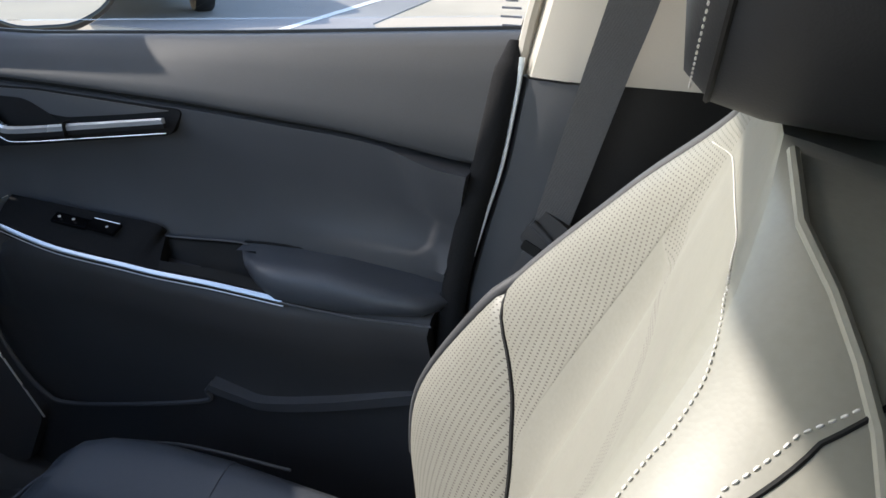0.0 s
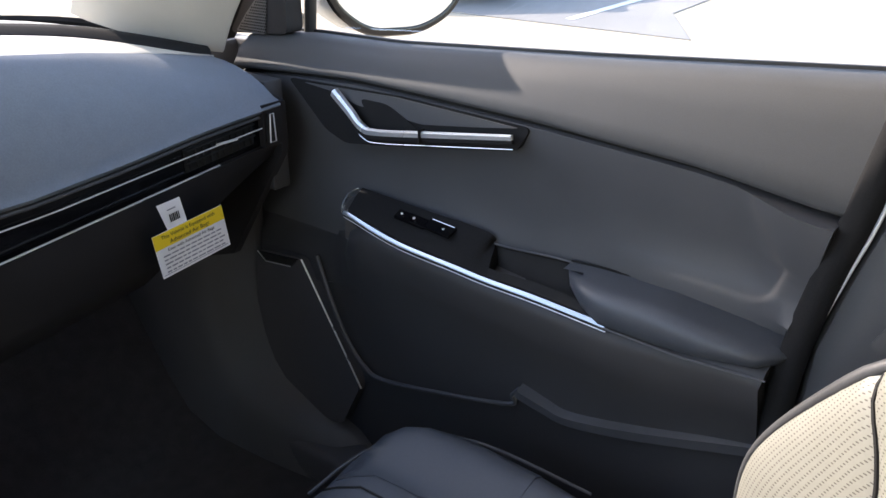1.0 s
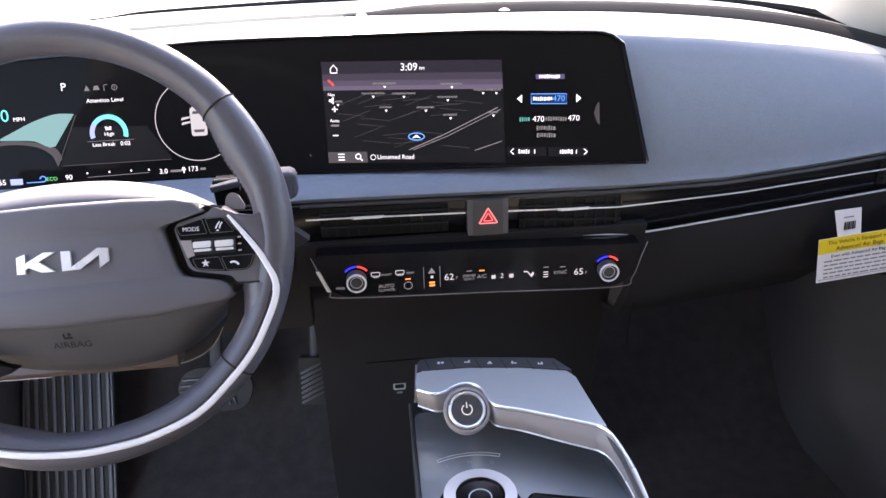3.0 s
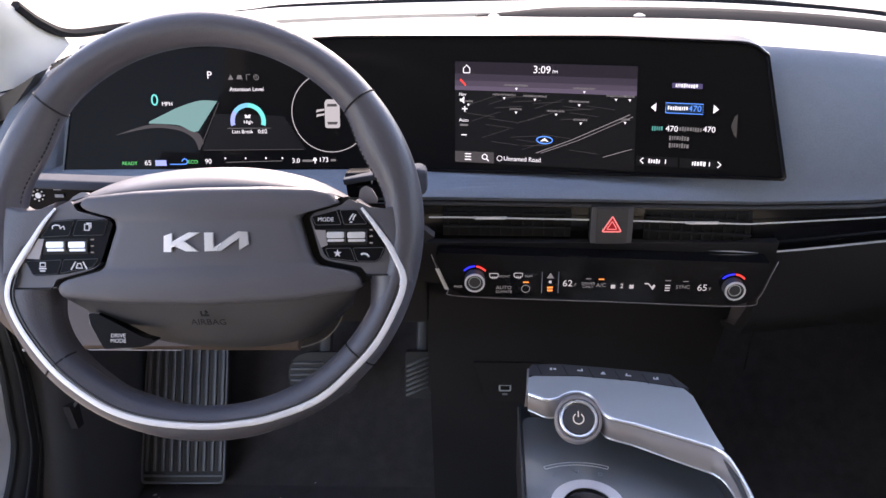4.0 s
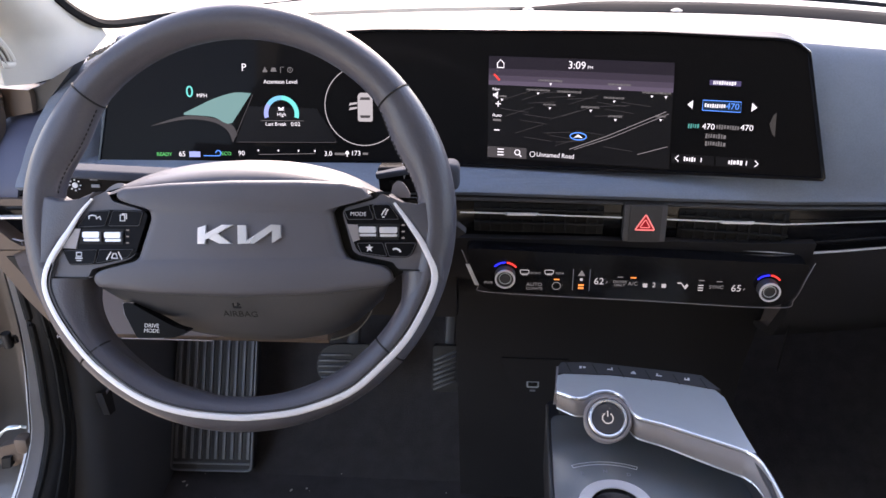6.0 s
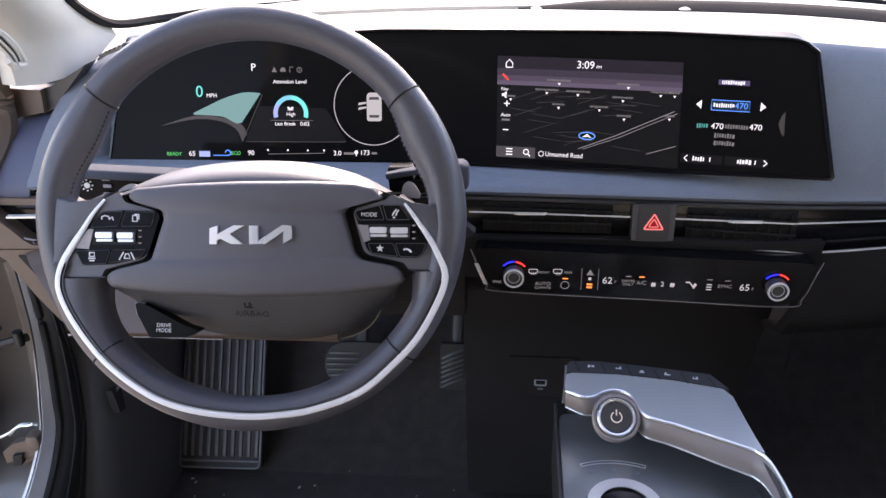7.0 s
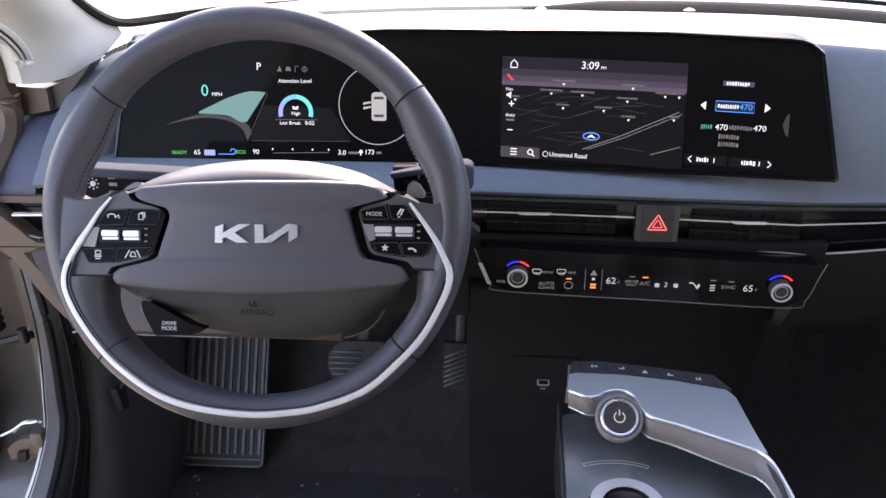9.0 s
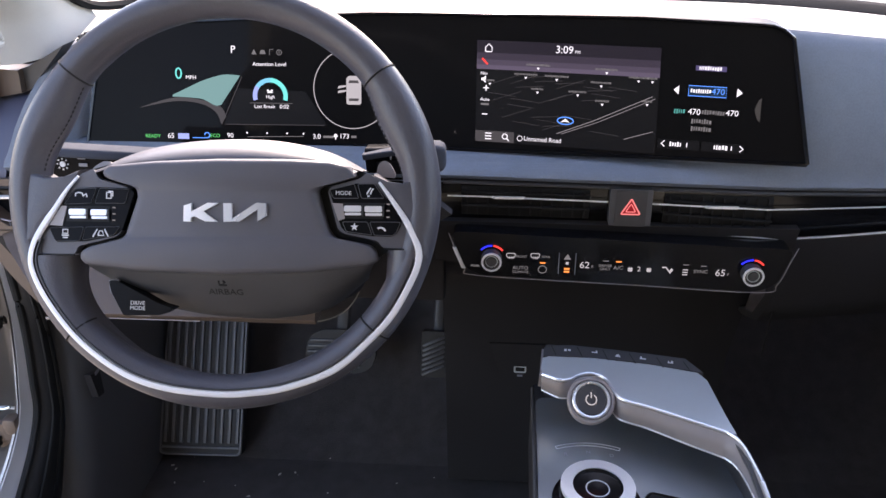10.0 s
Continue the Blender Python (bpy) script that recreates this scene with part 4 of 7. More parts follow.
# instrument half
write("P", 0.0118, -0.4493, 0.7408)
write("0", 0.0185, -0.5138, 0.7143, CYAN)
write("MPH", 0.0062, -0.4995, 0.7105)
ribbon_top = spl([(-0.522, 0.6915, 0), (-0.503, 0.700, 0), (-0.4855, 0.7075, 0), (-0.4618, 0.7140, 0), (-0.4419, 0.7133, 0)], 4)
ribbon_low = spl([(-0.522, 0.6895, 0), (-0.505, 0.6890, 0), (-0.4865, 0.6872, 0), (-0.4653, 0.6811, 0), (-0.4419, 0.7133, 0)], 4)
part("road_graphic", skin([[disp(p.x, p.y, 0.0010).translation for p in (a, b)] for a, b in zip(ribbon_top, ribbon_low[:-4] + [ribbon_low[-5].lerp(ribbon_low[-1], t) for t in (0.25, 0.5, 0.75, 1.0)])], (0, -0.0002, 0)), TEAL, screen)
dark_top = spl([(-0.5614, 0.6773, 0), (-0.520, 0.6885, 0), (-0.4866, 0.6860, 0), (-0.4660, 0.6790, 0), (-0.4600, 0.6680, 0)], 5)
dark_low = spl([(-0.5614, 0.6768, 0), (-0.520, 0.6845, 0), (-0.4890, 0.6820, 0), (-0.4720, 0.6730, 0), (-0.4663, 0.6604, 0)], 5)
part("road_graphic", skin([[disp(p.x, p.y, 0.0008).translation for p in (a, b)] for a, b in zip(dark_top, dark_low)], (0, -0.0002, 0)), SHADEG, screen)
line([(-0.4400, 0.7120), (-0.4655, 0.6600)], 0.0009, SHADEG)
flat([(-0.463, 0.6595), (-0.3426, 0.6602), (-0.3667, 0.6971), (-0.4450, 0.6995)], MAPLAND, "road_graphic", 0.0005)
line([(-0.460, 0.660), (-0.345, 0.6605)], 0.0007, SHADEG)
write("Attention Level", 0.0062, -0.4075, 0.7257)
G = disp(-0.4075, 0.6915, 0.001)
part("gauge", arc(G, 0.0178, 145, 195, 0.005, 0.0003), LILAC, screen)
part("gauge", arc(G, 0.0178, 88, 145, 0.005, 0.0003), glow("blue_green_icon", (0.16, 0.55, 0.78), 0.7), screen)
part("gauge", arc(G, 0.0178, -15, 88, 0.005, 0.0003), CYAN, screen)
write("High", 0.0056, -0.4075, 0.6905)
part("graphic", arc(disp(-0.4078, 0.6985, 0.001), 0.0024, 180, 360, 0.0022, 0.0003), ICON, screen)
line([(-0.4112, 0.6952), (-0.4044, 0.6952)], 0.0006, ICON)
line([(-0.432, 0.6838), (-0.382, 0.6838)], 0.0005, ICOND)
write("Last Break", 0.0057, -0.4145, 0.6800)
write("0:02", 0.0064, -0.3915, 0.6800)
for x, k in ((-0.425, 0), (-0.415, 1), (-0.405, 2), (-0.396, 3)):
    m = disp(x, 0.7385, 0.001)
    if k == 0:
        sign(m, [(-0.003, -0.0025), (0.003, -0.0025), (0, 0.0035)], ICOND, screen)
    elif k == 1:
        sign(m, [(-0.0035, -0.002), (0.0035, -0.002), (0.002, 0.0025), (-0.002, 0.0025)], ICOND, screen)
    elif k == 2:
        line([(x - 0.002, 0.7355), (x - 0.002, 0.7415), (x + 0.002, 0.7415)], 0.0008, ICOND)
    else:
        part("graphic", arc(m, 0.0028, 0, 360, 0.0007, 0.0003), ICOND, screen)
        line([(x, 0.737), (x, 0.7405)], 0.0008, ICOND)
part("gauge", arc(disp(-0.3125, 0.7005, 0.001), 0.0445, 105, 345, 0.0009, 0.0003, 40), SOFTW, screen)
sign(disp(-0.311, 0.6985, 0.001), rounded([(-0.0085, -0.0155), (0.0085, -0.0155), (0.0085, 0.0135), (0.006, 0.0165), (-0.006, 0.0165), (-0.0085, 0.0135)], 0.003), SOFTW, screen, "car_graphic")
for z0, z1 in ((0.0085, 0.0115), (-0.0085, -0.0115)):
    sign(disp(-0.311, 0.6985, 0.0015), [(-0.006, z0), (0.006, z0), (0.005, z1), (-0.005, z1)], SHADEG, screen, "car_graphic")
for dz in (0.004, -0.001):
    sign(disp(-0.3235, 0.6995 + dz, 0.001), [(-0.006, -0.003), (0.0035, -0.001), (0.0035, 0.001), (-0.005, 0.000)], SOFTW, screen, "car_graphic")
write("READY", 0.0058, -0.548, 0.6455, GREEN)
write("65", 0.0082, -0.5265, 0.646)
bar(disp(-0.5115, 0.646, 0.001), 0, 0, 0.013, 0.0065, LILAC, screen)
line([(-0.501, 0.6445), (-0.485, 0.6445)], 0.001, BLUE)
part("graphic", arc(disp(-0.4835, 0.6475, 0.001), 0.003, -120, 180, 0.0012, 0.0003), BLUE, screen)
write("ECO", 0.0058, -0.474, 0.647, GREEN)
write("90", 0.0078, -0.456, 0.6475)
line([(-0.436, 0.6465), (-0.370, 0.648)], 0.0006, ICOND)
for x in (-0.436, -0.4125, -0.389, -0.370):
    bar(disp(x, 0.651, 0.001), 0, 0, 0.0016, 0.002, ICON, screen)
write("3.0", 0.0078, -0.3545, 0.648)
bar(disp(-0.341, 0.648, 0.001), 0, 0, 0.012, 0.0025, ICOND, screen)
sign(disp(-0.3325, 0.6485, 0.001), [(-0.0025, 0), (-0.001, 0.003), (0.001, 0.003), (0.0025, 0), (0.0006, -0.001), (0.0006, -0.0035), (-0.0006, -0.0035), (-0.0006, -0.001)], ICON, screen)
write("173", 0.0078, -0.3225, 0.6488)
bar(disp(-0.3115, 0.6485, 0.001), 0, 0, 0.006, 0.0025, ICOND, screen)
write("42", 0.0078, -0.269, 0.650)

# ---- climate controls ----
clim = thing("climate_panel", "glossy black climate control panel with two round dials", "control panel", (-0.01, 0.19, 0.51))
CP = basis((0, 0.18, 0), (1, 0, 0), (0, 0.0, 1))
face = rounded([(-0.195, 0.572), (-0.179, 0.528), (-0.163, 0.5195), (0.142, 0.5085), (0.160, 0.519), (0.172, 0.560)], 0.010)
part("face", slab(lay(CP, face), (0, 0.03, 0), 0.0015), PIANO, clim)
rim = [p for p in spl([V(-0.197, 0.1795, 0.570), V(-0.189, 0.1795, 0.548), V(-0.180, 0.1795, 0.527), V(-0.163, 0.1795, 0.5185), V(0.0, 0.1795, 0.5125), V(0.142, 0.1795, 0.5075), V(0.160, 0.1795, 0.518), V(0.169, 0.1795, 0.545), V(0.176, 0.183, 0.5605)], 6)]
part("chrome_rim", tube(rim, 0.0005, up=(0, 1, 0), n=6), FASCIA, clim, "thin chrome rim")
part("side_accent", slab([V(-0.193, 0.1785, 0.553), V(-0.189, 0.1785, 0.553), V(-0.1785, 0.1785, 0.5275), V(-0.183, 0.1785, 0.528)], (0, 0.002, 0)), CHROME, clim)
for x, z in ((-0.150, 0.5415), (0.1295, 0.5325)):
    m = basis((x, 0.1795, z), (1, 0, 0), (0, 0, 1))
    dial = part("dial", lathe(m, [(0.0112, 0), (0.0112, 0.010), (0.0105, 0.0115), (0.0085, 0.012), (0.0082, 0.0095), (0.0055, 0.0095), (0.005, 0.0105), (0.0005, 0.0108)], 32), HARD, clim, "round temperature dial")
    part("dial_ring", arc(m @ Matrix.Translation((0, 0, 0.010)), 0.0100, 0, 360, 0.0020, 0.0024, 36), STRIP, dial)
    part("dial_ring", arc(m @ Matrix.Translation((0, 0, 0.0085)), 0.0064, 0, 360, 0.0007, 0.002, 30), SILVER, dial)
    part("blue_arc", arc(m @ Matrix.Translation((0, 0, 0.001)), 0.0150, 88, 140, 0.0020, 0.0004), glow("deep_blue", (0.02, 0.03, 0.9), 0.9), dial)
    part("red_arc", arc(m @ Matrix.Translation((0, 0, 0.001)), 0.0150, 38, 84, 0.0020, 0.0004), RED, dial)
CM = basis((0, 0.1788, 0), (1, 0, 0), (0, 0, 1))


def cl(x, z):
    return CM @ Matrix.Translation((x, z, 0))


for s, x, z, size in (("62", -0.0485, 0.5355, 0.0112), ("65", 0.0975, 0.5305, 0.0112), ("F", -0.0400, 0.534, 0.005), ("F", 0.1060, 0.529, 0.005), ("A/C", -0.012, 0.5335, 0.0066), ("SYNC", 0.0765, 0.5315, 0.0060), ("2", 0.0105, 0.5325, 0.008), ("AUTO", -0.118, 0.5300, 0.0062), ("CLIMATE", -0.118, 0.5250, 0.0045), ("DRIVER", -0.026, 0.5355, 0.0045), ("ONLY", -0.026, 0.5315, 0.0045), ("FRONT", -0.1175, 0.544, 0.0038), ("REAR", -0.091, 0.5445, 0.0038), ("PWR", -0.168, 0.531, 0.0045)):
    words(s, size, cl(x, z), SOFTW if size > 0.007 else ICOND, clim)
for x, z in ((-0.129, 0.545), (-0.1025, 0.5455)):
    part("mark", sweep(lay(cl(x, z), rounded([(-0.004, -0.0024), (0.004, -0.0024), (0.005, 0.0028), (-0.005, 0.0028)], 0.0018), 0.0003), oval(0.0004, 0.0002, 6), up=(0, -1, 0), closed=True), SOFTW, clim)
    for d in (-0.0015, 0.0005, 0.0025):
        bar(cl(x + d, z - 0.0024), 0, 0, 0.0005, 0.0034, SOFTW, clim)
part("mark", arc(cl(-0.094, 0.529), 0.0045, 0, 360, 0.0008, 0.0003), ICOND, clim)
bar(cl(-0.094, 0.537), 0, 0, 0.006, 0.0014, ORANGE, clim)
bar(cl(-0.012, 0.5410), 0, 0, 0.006, 0.0014, ORANGE, clim)
for x in (-0.0765, -0.0585):
    bar(cl(x, 0.537), 0, 0, 0.0007, 0.026, INKG, clim, "divider")
sign(cl(-0.0675, 0.545), [(-0.004, -0.003), (0.004, -0.003), (0, 0.004)], ICOND, clim)
bar(cl(-0.0675, 0.5375), 0, 0, 0.003, 0.003, SOFTW, clim)
bar(cl(-0.0675, 0.5305), 0, 0, 0.006, 0.0022, ORANGE, clim)
bar(cl(-0.0675, 0.527), 0, 0, 0.006, 0.0022, ORANGE, clim)
for x in (0.001, 0.021):
    for a in (0, 90):
        t = radians(a + 45)
        sign(cl(x, 0.532), [(0.003 * math.cos(t + d), 0.003 * math.sin(t + d)) for d in (-0.4, 0.4, math.pi - 0.4, math.pi + 0.4)], SOFTW, clim)
sign(cl(0.041, 0.532), [(-0.006, 0.003), (-0.002, 0.003), (0.003, -0.004), (0.006, 0.001), (0.004, 0.003), (0.002, 0.0), (-0.002, 0.0045), (-0.006, 0.0045)], SOFTW, clim)
for i in range(3):
    bar(cl(0.060, 0.5275 + i * 0.003), 0, 0, 0.0055, 0.0011, SOFTW, clim)
for x, z in ((-0.026, 0.5415), (0.060, 0.5395), (0.079, 0.5385)):
    bar(cl(x, z), 0, 0, 0.006, 0.0009, ICOND, clim)

# ---- steering wheel ----
wheel = thing("steering_wheel", "dark leather two-spoke steering wheel with silver lower inlay", "steering wheel", (-0.37, 0.0, 0.68))
TW = radians(25)
WM = basis((-0.37, 0, 0.68), (1, 0, 0), (0, math.sin(TW), math.cos(TW)))
WN = WM.to_3x3() @ V(0, 0, 1)
K = 0.0004777  # metres to one unit of the wheel's shapes, traced in the camera's view


def wp(pts, h=0.0):
    return [WM @ V(a * K, b * K, h) for a, b in pts]


def bump(x, lo, hi):
    """A soft hump between lo and hi."""
    t = (x - lo) / (hi - lo)
    return math.sin(math.pi * t) ** 2 if 0 < t < 1 else 0.0


def rim_ring(a, grow=0.0):
    """One section of the rim at a degrees from the top: thicker at the thumb grips, flatter at the foot."""
    b = abs((a + 180) % 360 - 180)
    grip, foot = bump(b, 46, 112), max(0.0, -math.cos(radians(a))) ** 3
    mid = 0.1675 - 0.0062 * foot + (0.0012 * grip if math.sin(radians(a)) < 0 else -0.0004 * bump(b, 40, 175))
    w_in, w_out, hh = 0.0146 + 0.0072 * bump(b, 46, 82) + grow, 0.0146 + 0.0020 * grip + grow, 0.0172 + 0.0020 * grip + grow
    s, c = math.sin(radians(a)), math.cos(radians(a))
    ring = []
    for i in range(20):
        t = 2 * math.pi * i / 20
        r = mid + (w_out if math.cos(t) > 0 else w_in) * math.cos(t)
        ring.append(WM @ V(r * s - 0.0043, r * c, hh * math.sin(t)))
    return ring


part("rim", loft([rim_ring(a) for a in range(0, 360, 3)], around=True, join=True), RIM, wheel, "dark grey leather rim")
for a in (-51, 51, -133, 128):
    part("rim_seam", tube(rim_ring(a, 0.0003), 0.0008, up=WM.to_3x3() @ V(math.cos(radians(a)), -math.sin(radians(a)), 0), closed=True, n=5), BLACKMATT, wheel)
for s in (-1, 1):
    stitches([rim_ring(s * a, 0.0002)[9] for a in range(53, 84)], 0.0042, 0.0034, 0.0008, RUBBER, wheel)
# silver inlay round the lower half
left = [(-256, 36), (-277, 11), (-298, -22), (-314, -46), (-331, -75), (-339, -103), (-336, -130), (-317, -169), (-285, -213), (-248, -252), (-196, -290), (-145, -315), (-80, -330)]
right = [(1, -335), (61, -330), (121, -318), (199, -286), (257, -235), (299, -186), (330, -127), (341, -93), (339, -70), (321, -32), (291, 11), (271, 37)]
inlay = spl(wp(left + right, 0.0165), 5)
part("silver_inlay", sweep(inlay, oval(0.0030, 0.0022, 8), up=WN, taper=lambda t: 0.35 + 0.65 * min(1, min(t, 1 - t) * 9)), INLAY, wheel, "satin silver inlay")
for k, r, m in ((0.988, 0.0011, BLACKMATT), (0.972, 0.0009, HARD)):
    part("inlay_groove", sweep(spl(wp([(p[0] * k, (p[1] + 60) * k - 60) for p in (left + right)[4:-4]], 0.0165), 5), oval(r, 0.0016, 6), up=WN), m, wheel)
# spokes: a dark backing, a plate round each switch pod, leather below and a fillet into the grip
part("backing", slab(wp([(-250, 48), (-200, 62), (0, 70), (205, 66), (255, 50), (300, -20), (285, -82), (255, -100), (-250, -110), (-290, -88), (-290, -10)], 0.005), -WN * 0.012), BLACKMATT, wheel)
plates = ([(-256, 40), (-277, 12), (-298, -21), (-314, -45), (-331, -74), (-339, -101), (-264, -100), (-258, -86), (-192, -68), (-181, -60), (-161, 4), (-165, 15), (-174, 20), (-222, 32), (-233, 50)],
          [(262, 46), (271, 37), (291, 11), (321, -32), (339, -69), (340, -75), (279, -75), (270, -63), (211, -52), (201, -45), (182, 19), (188, 28), (238, 43), (248, 53)])
for pts in plates:
    part("spoke", slab(wp(rounded(pts, 5), 0.0135), -WN * 0.016, 0.0016, 3), HUB, wheel, "dark grey spoke plate")
low_l = ([(-339, -104), (-336, -130), (-317, -169), (-285, -213), (-248, -252), (-196, -290), (-145, -315), (-60, -333)], [(-264, -102), (-269, -122), (-269, -152), (-258, -186), (-236, -217), (-198, -252), (-148, -284), (-58, -310)])
low_r = ([(340, -78), (338, -108), (322, -147), (293, -195), (257, -235), (199, -286), (121, -318), (40, -333)], [(279, -77), (281, -100), (279, -135), (266, -172), (240, -205), (190, -248), (118, -290), (38, -311)])
for out, inn in (low_l, low_r):
    rows = []
    for a, b in zip(spl(wp(out, 0.0), 5), spl(wp(inn, 0.0), 5)):
        rows.append([a.lerp(b, t) + WN * h for t, h in ((0, 0.0160), (0.2, 0.0166), (0.45, 0.0160), (0.7, 0.0128), (0.88, 0.0065), (0.98, -0.002), (1.0, -0.012), (0.9, -0.016))])
    part("spoke_leather", skin(rows, -WN * 0.004), RIM, wheel, "dark leather lower end of the spoke", angle=80)
fills = ([(-362, 60), (-364, 40), (-366, 5), (-366, -30), (-364, -65), (-360, -104)], [(-258, 52), (-262, 38), (-283, 6), (-304, -28), (-322, -58), (-339, -103)], -1), ([(348, 64), (352, 44), (355, 10), (358, -25), (358, -60), (356, -90)], [(262, 55), (264, 44), (287, 16), (310, -14), (328, -44), (341, -80)], 1)
for out, inn, s in fills:
    O, I = spl(wp(out, 0.0), 4), spl(wp(inn, 0.0), 4)
    rows = [[a.lerp(b, t) + (WM.to_3x3() @ V(0, -26 * K * math.sin(math.pi * t) * max(0, 1 - i / 7), 0)) + WN * (h - 0.026 * max(0, 1 - i / 3.0) ** 2) for t, h in ((0, 0.0110), (0.2, 0.0160), (0.45, 0.0172), (0.75, 0.0162), (1, 0.0152))] for i, (a, b) in enumerate(zip(O, I))]
    part("grip_fillet", skin(rows, -WN * 0.006), RIM, wheel, "leather fillet between grip and spoke", angle=80)
part("spoke_seam", tube(wp([(-338, -102.5), (-264, -101.5)], 0.0142), 0.0008, n=6), BLACKMATT, wheel)
part("spoke_seam", tube(wp([(339, -76.5), (280, -76)], 0.0142), 0.0008, n=6), BLACKMATT, wheel)
pods = (([(-264, 15), (-224, 18), (-166, 17), (-158, 10), (-178, -55), (-190, -65), (-243, -77), (-297, -80), (-312, -54), (-289, -15)],
         [[(-262, 14), (-225, 16), (-234, -10), (-283, -13)], [(-219, 16), (-166, 15), (-173, -9), (-227, -10)], [(-309, -55), (-247, -52), (-254, -76), (-297, -78)], [(-243, -52), (-182, -50), (-192, -64), (-249, -75)]],
         [(-272, -242), (-233, -204)], -29, [(-287, -16), (-277, -16), (-285, -51), (-309, -50)], -193, (-17, -28, -39)),
        ([(184, 22), (229, 34), (263, 35), (281, 12), (291, 6), (311, -22), (309, -37), (302, -50), (294, -55), (259, -55), (216, -50), (207, -42)],
         [[(186, 22), (228, 33), (236, 9), (193, 8)], [(234, 33), (262, 34), (280, 10), (241, 9)], [(209, -32), (252, -31), (260, -53), (216, -48)], [(256, -31), (309, -30), (301, -49), (294, -53), (264, -53)]],
         [(212, 241), (247, 277)], -12, [(191, 0), (209, -1), (213, -26), (202, -30)], 287, (0, -11, -22)))
for pod, keys, rolls, zc, trim, xm, marks in pods:
    P = part("switch_pod", slab(wp(rounded(pod, 5), 0.0142), -WN * 0.008, 0.0008), POD, wheel, "gloss black switch pod")
    for kk in keys:
        part("key", slab(wp(rounded(kk, 3), 0.0152), -WN * 0.004, 0.0006), POD, P, "gloss black key")
        part("key_edge", sweep(wp(rounded(kk, 3), 0.0150), oval(0.00035, 0.0005, 4), up=WN, closed=True), SOFTG, P)
    mid = [(rolls[0][0] - 6, zc + 13), (rolls[1][1] + 4, zc + 14), (rolls[1][1] + 2, zc - 13), (rolls[0][0] - 8, zc - 14)]
    part("roller_bay", slab(wp(mid, 0.0146), -WN * 0.003), BLACKMATT, P)
    for x0, x1 in rolls:
        part("roller", slab(wp(rounded([(x0, zc + 8), (x1, zc + 8.5), (x1, zc - 2), (x0, zc - 2.5)], 3), 0.0172), -WN * 0.006, 0.0012), STRIP, P, "satin silver roller")
        part("roller_lip", slab(wp(rounded([(x0 + 1, zc - 4), (x1, zc - 3.5), (x1, zc - 8), (x0 + 1, zc - 8.5)], 2), 0.0162), -WN * 0.005, 0.0008), STRIP, P)
        part("roller_end", slab(wp([(x1 + 1, zc + 9), (x1 + 3, zc + 9), (x1 + 3, zc - 9), (x1 + 1, zc - 9)], 0.0166), -WN * 0.004), HARD, P)
    part("pod_trim", slab(wp(trim, 0.0156), -WN * 0.003, 0.0004), FASCIA, P, "silver end of the roller bar")
    for dz in marks:
        bar(WM @ Matrix.Translation((xm * K, dz * K, 0.0148)), 0, 0, 0.0026, 0.0012, ICOND, P)
WT = 0.0154
words("MODE", 0.0046, WM @ Matrix.Translation((210 * K, 17 * K, WT)), PAPER, wheel)
WI = WM @ Matrix.Translation((0, 0, WT))
sign(WI, [((230 + 7 * math.cos(a) * (1 if i % 2 == 0 else 0.42)) * K, (-40 + 7 * math.sin(a) * (1 if i % 2 == 0 else 0.42)) * K) for i, a in enumerate([math.pi / 2 + j * math.pi / 5 for j in range(10)])], PAPER, wheel, "icon")
part("icon", arc(WM @ Matrix.Translation((275 * K, -49 * K, WT)), 0.0042, 20, 125, 0.0015, 0.0003), PAPER, wheel)
# voice, page, door and lane icons, each of a few strokes
for pts in ([(250, 16), (253, 22), (257, 27)], [(256, 16), (258, 22), (261, 26)], [(251, 13), (255, 13)],
            [(-198, 9), (-206, 9), (-206, -1), (-198, -1), (-198, 9)], [(-203, 11), (-195, 11), (-195, 2)],
            [(-262, 1), (-262, 6), (-257, 8), (-250, 7), (-248, 1)], [(-247, 3), (-243, 6), (-241, 0)],
            [(-284, -57), (-275, -57), (-275, -64), (-284, -64), (-284, -57)], [(-286, -67), (-273, -67)], [(-284, -71), (-275, -71)],
            [(-230, -69), (-222, -55)], [(-202, -68), (-209, -55)], [(-221, -66), (-218, -58), (-213, -58), (-210, -66), (-221, -66)]):
    part("icon", sweep(wp(pts, WT), oval(0.0006, 0.0003, 5), up=WN), PAPER, wheel)
# hub
face = [(-206, 57), (-122, 66), (-11, 72), (108, 74), (187, 72), (216, 65), (233, 46), (172, 29), (164, 21), (183, -44), (195, -60), (258, -71), (268, -82), (270, -96), (258, -104), (149, -121), (0, -129), (-155, -127), (-248, -118), (-257, -108), (-256, -98), (-246, -90), (-183, -73), (-173, -66), (-151, 4), (-155, 19), (-169, 26), (-212, 37), (-218, 46)]
fr = rounded(face, 6, 3)
rings = []
for h, s, d in ((-0.006, 1.0, 0), (0.008, 1.0, 0), (0.0118, 0.995, 1.2), (0.0142, 0.985, 3.0), (0.0158, 0.968, 6), (0.0170, 0.935, 10), (0.0178, 0.88, 16)):
    rings.append([WM @ V(p.x * K * s, ((p.y + 30) * (1 - d / 130) - 30) * K, h + 0.0030 * (1 - (p.x / 260) ** 2)) for p in fr])
part("airbag_cover", loft(rings, around=True, caps=True), HUB, wheel, "grey airbag cover", angle=50)
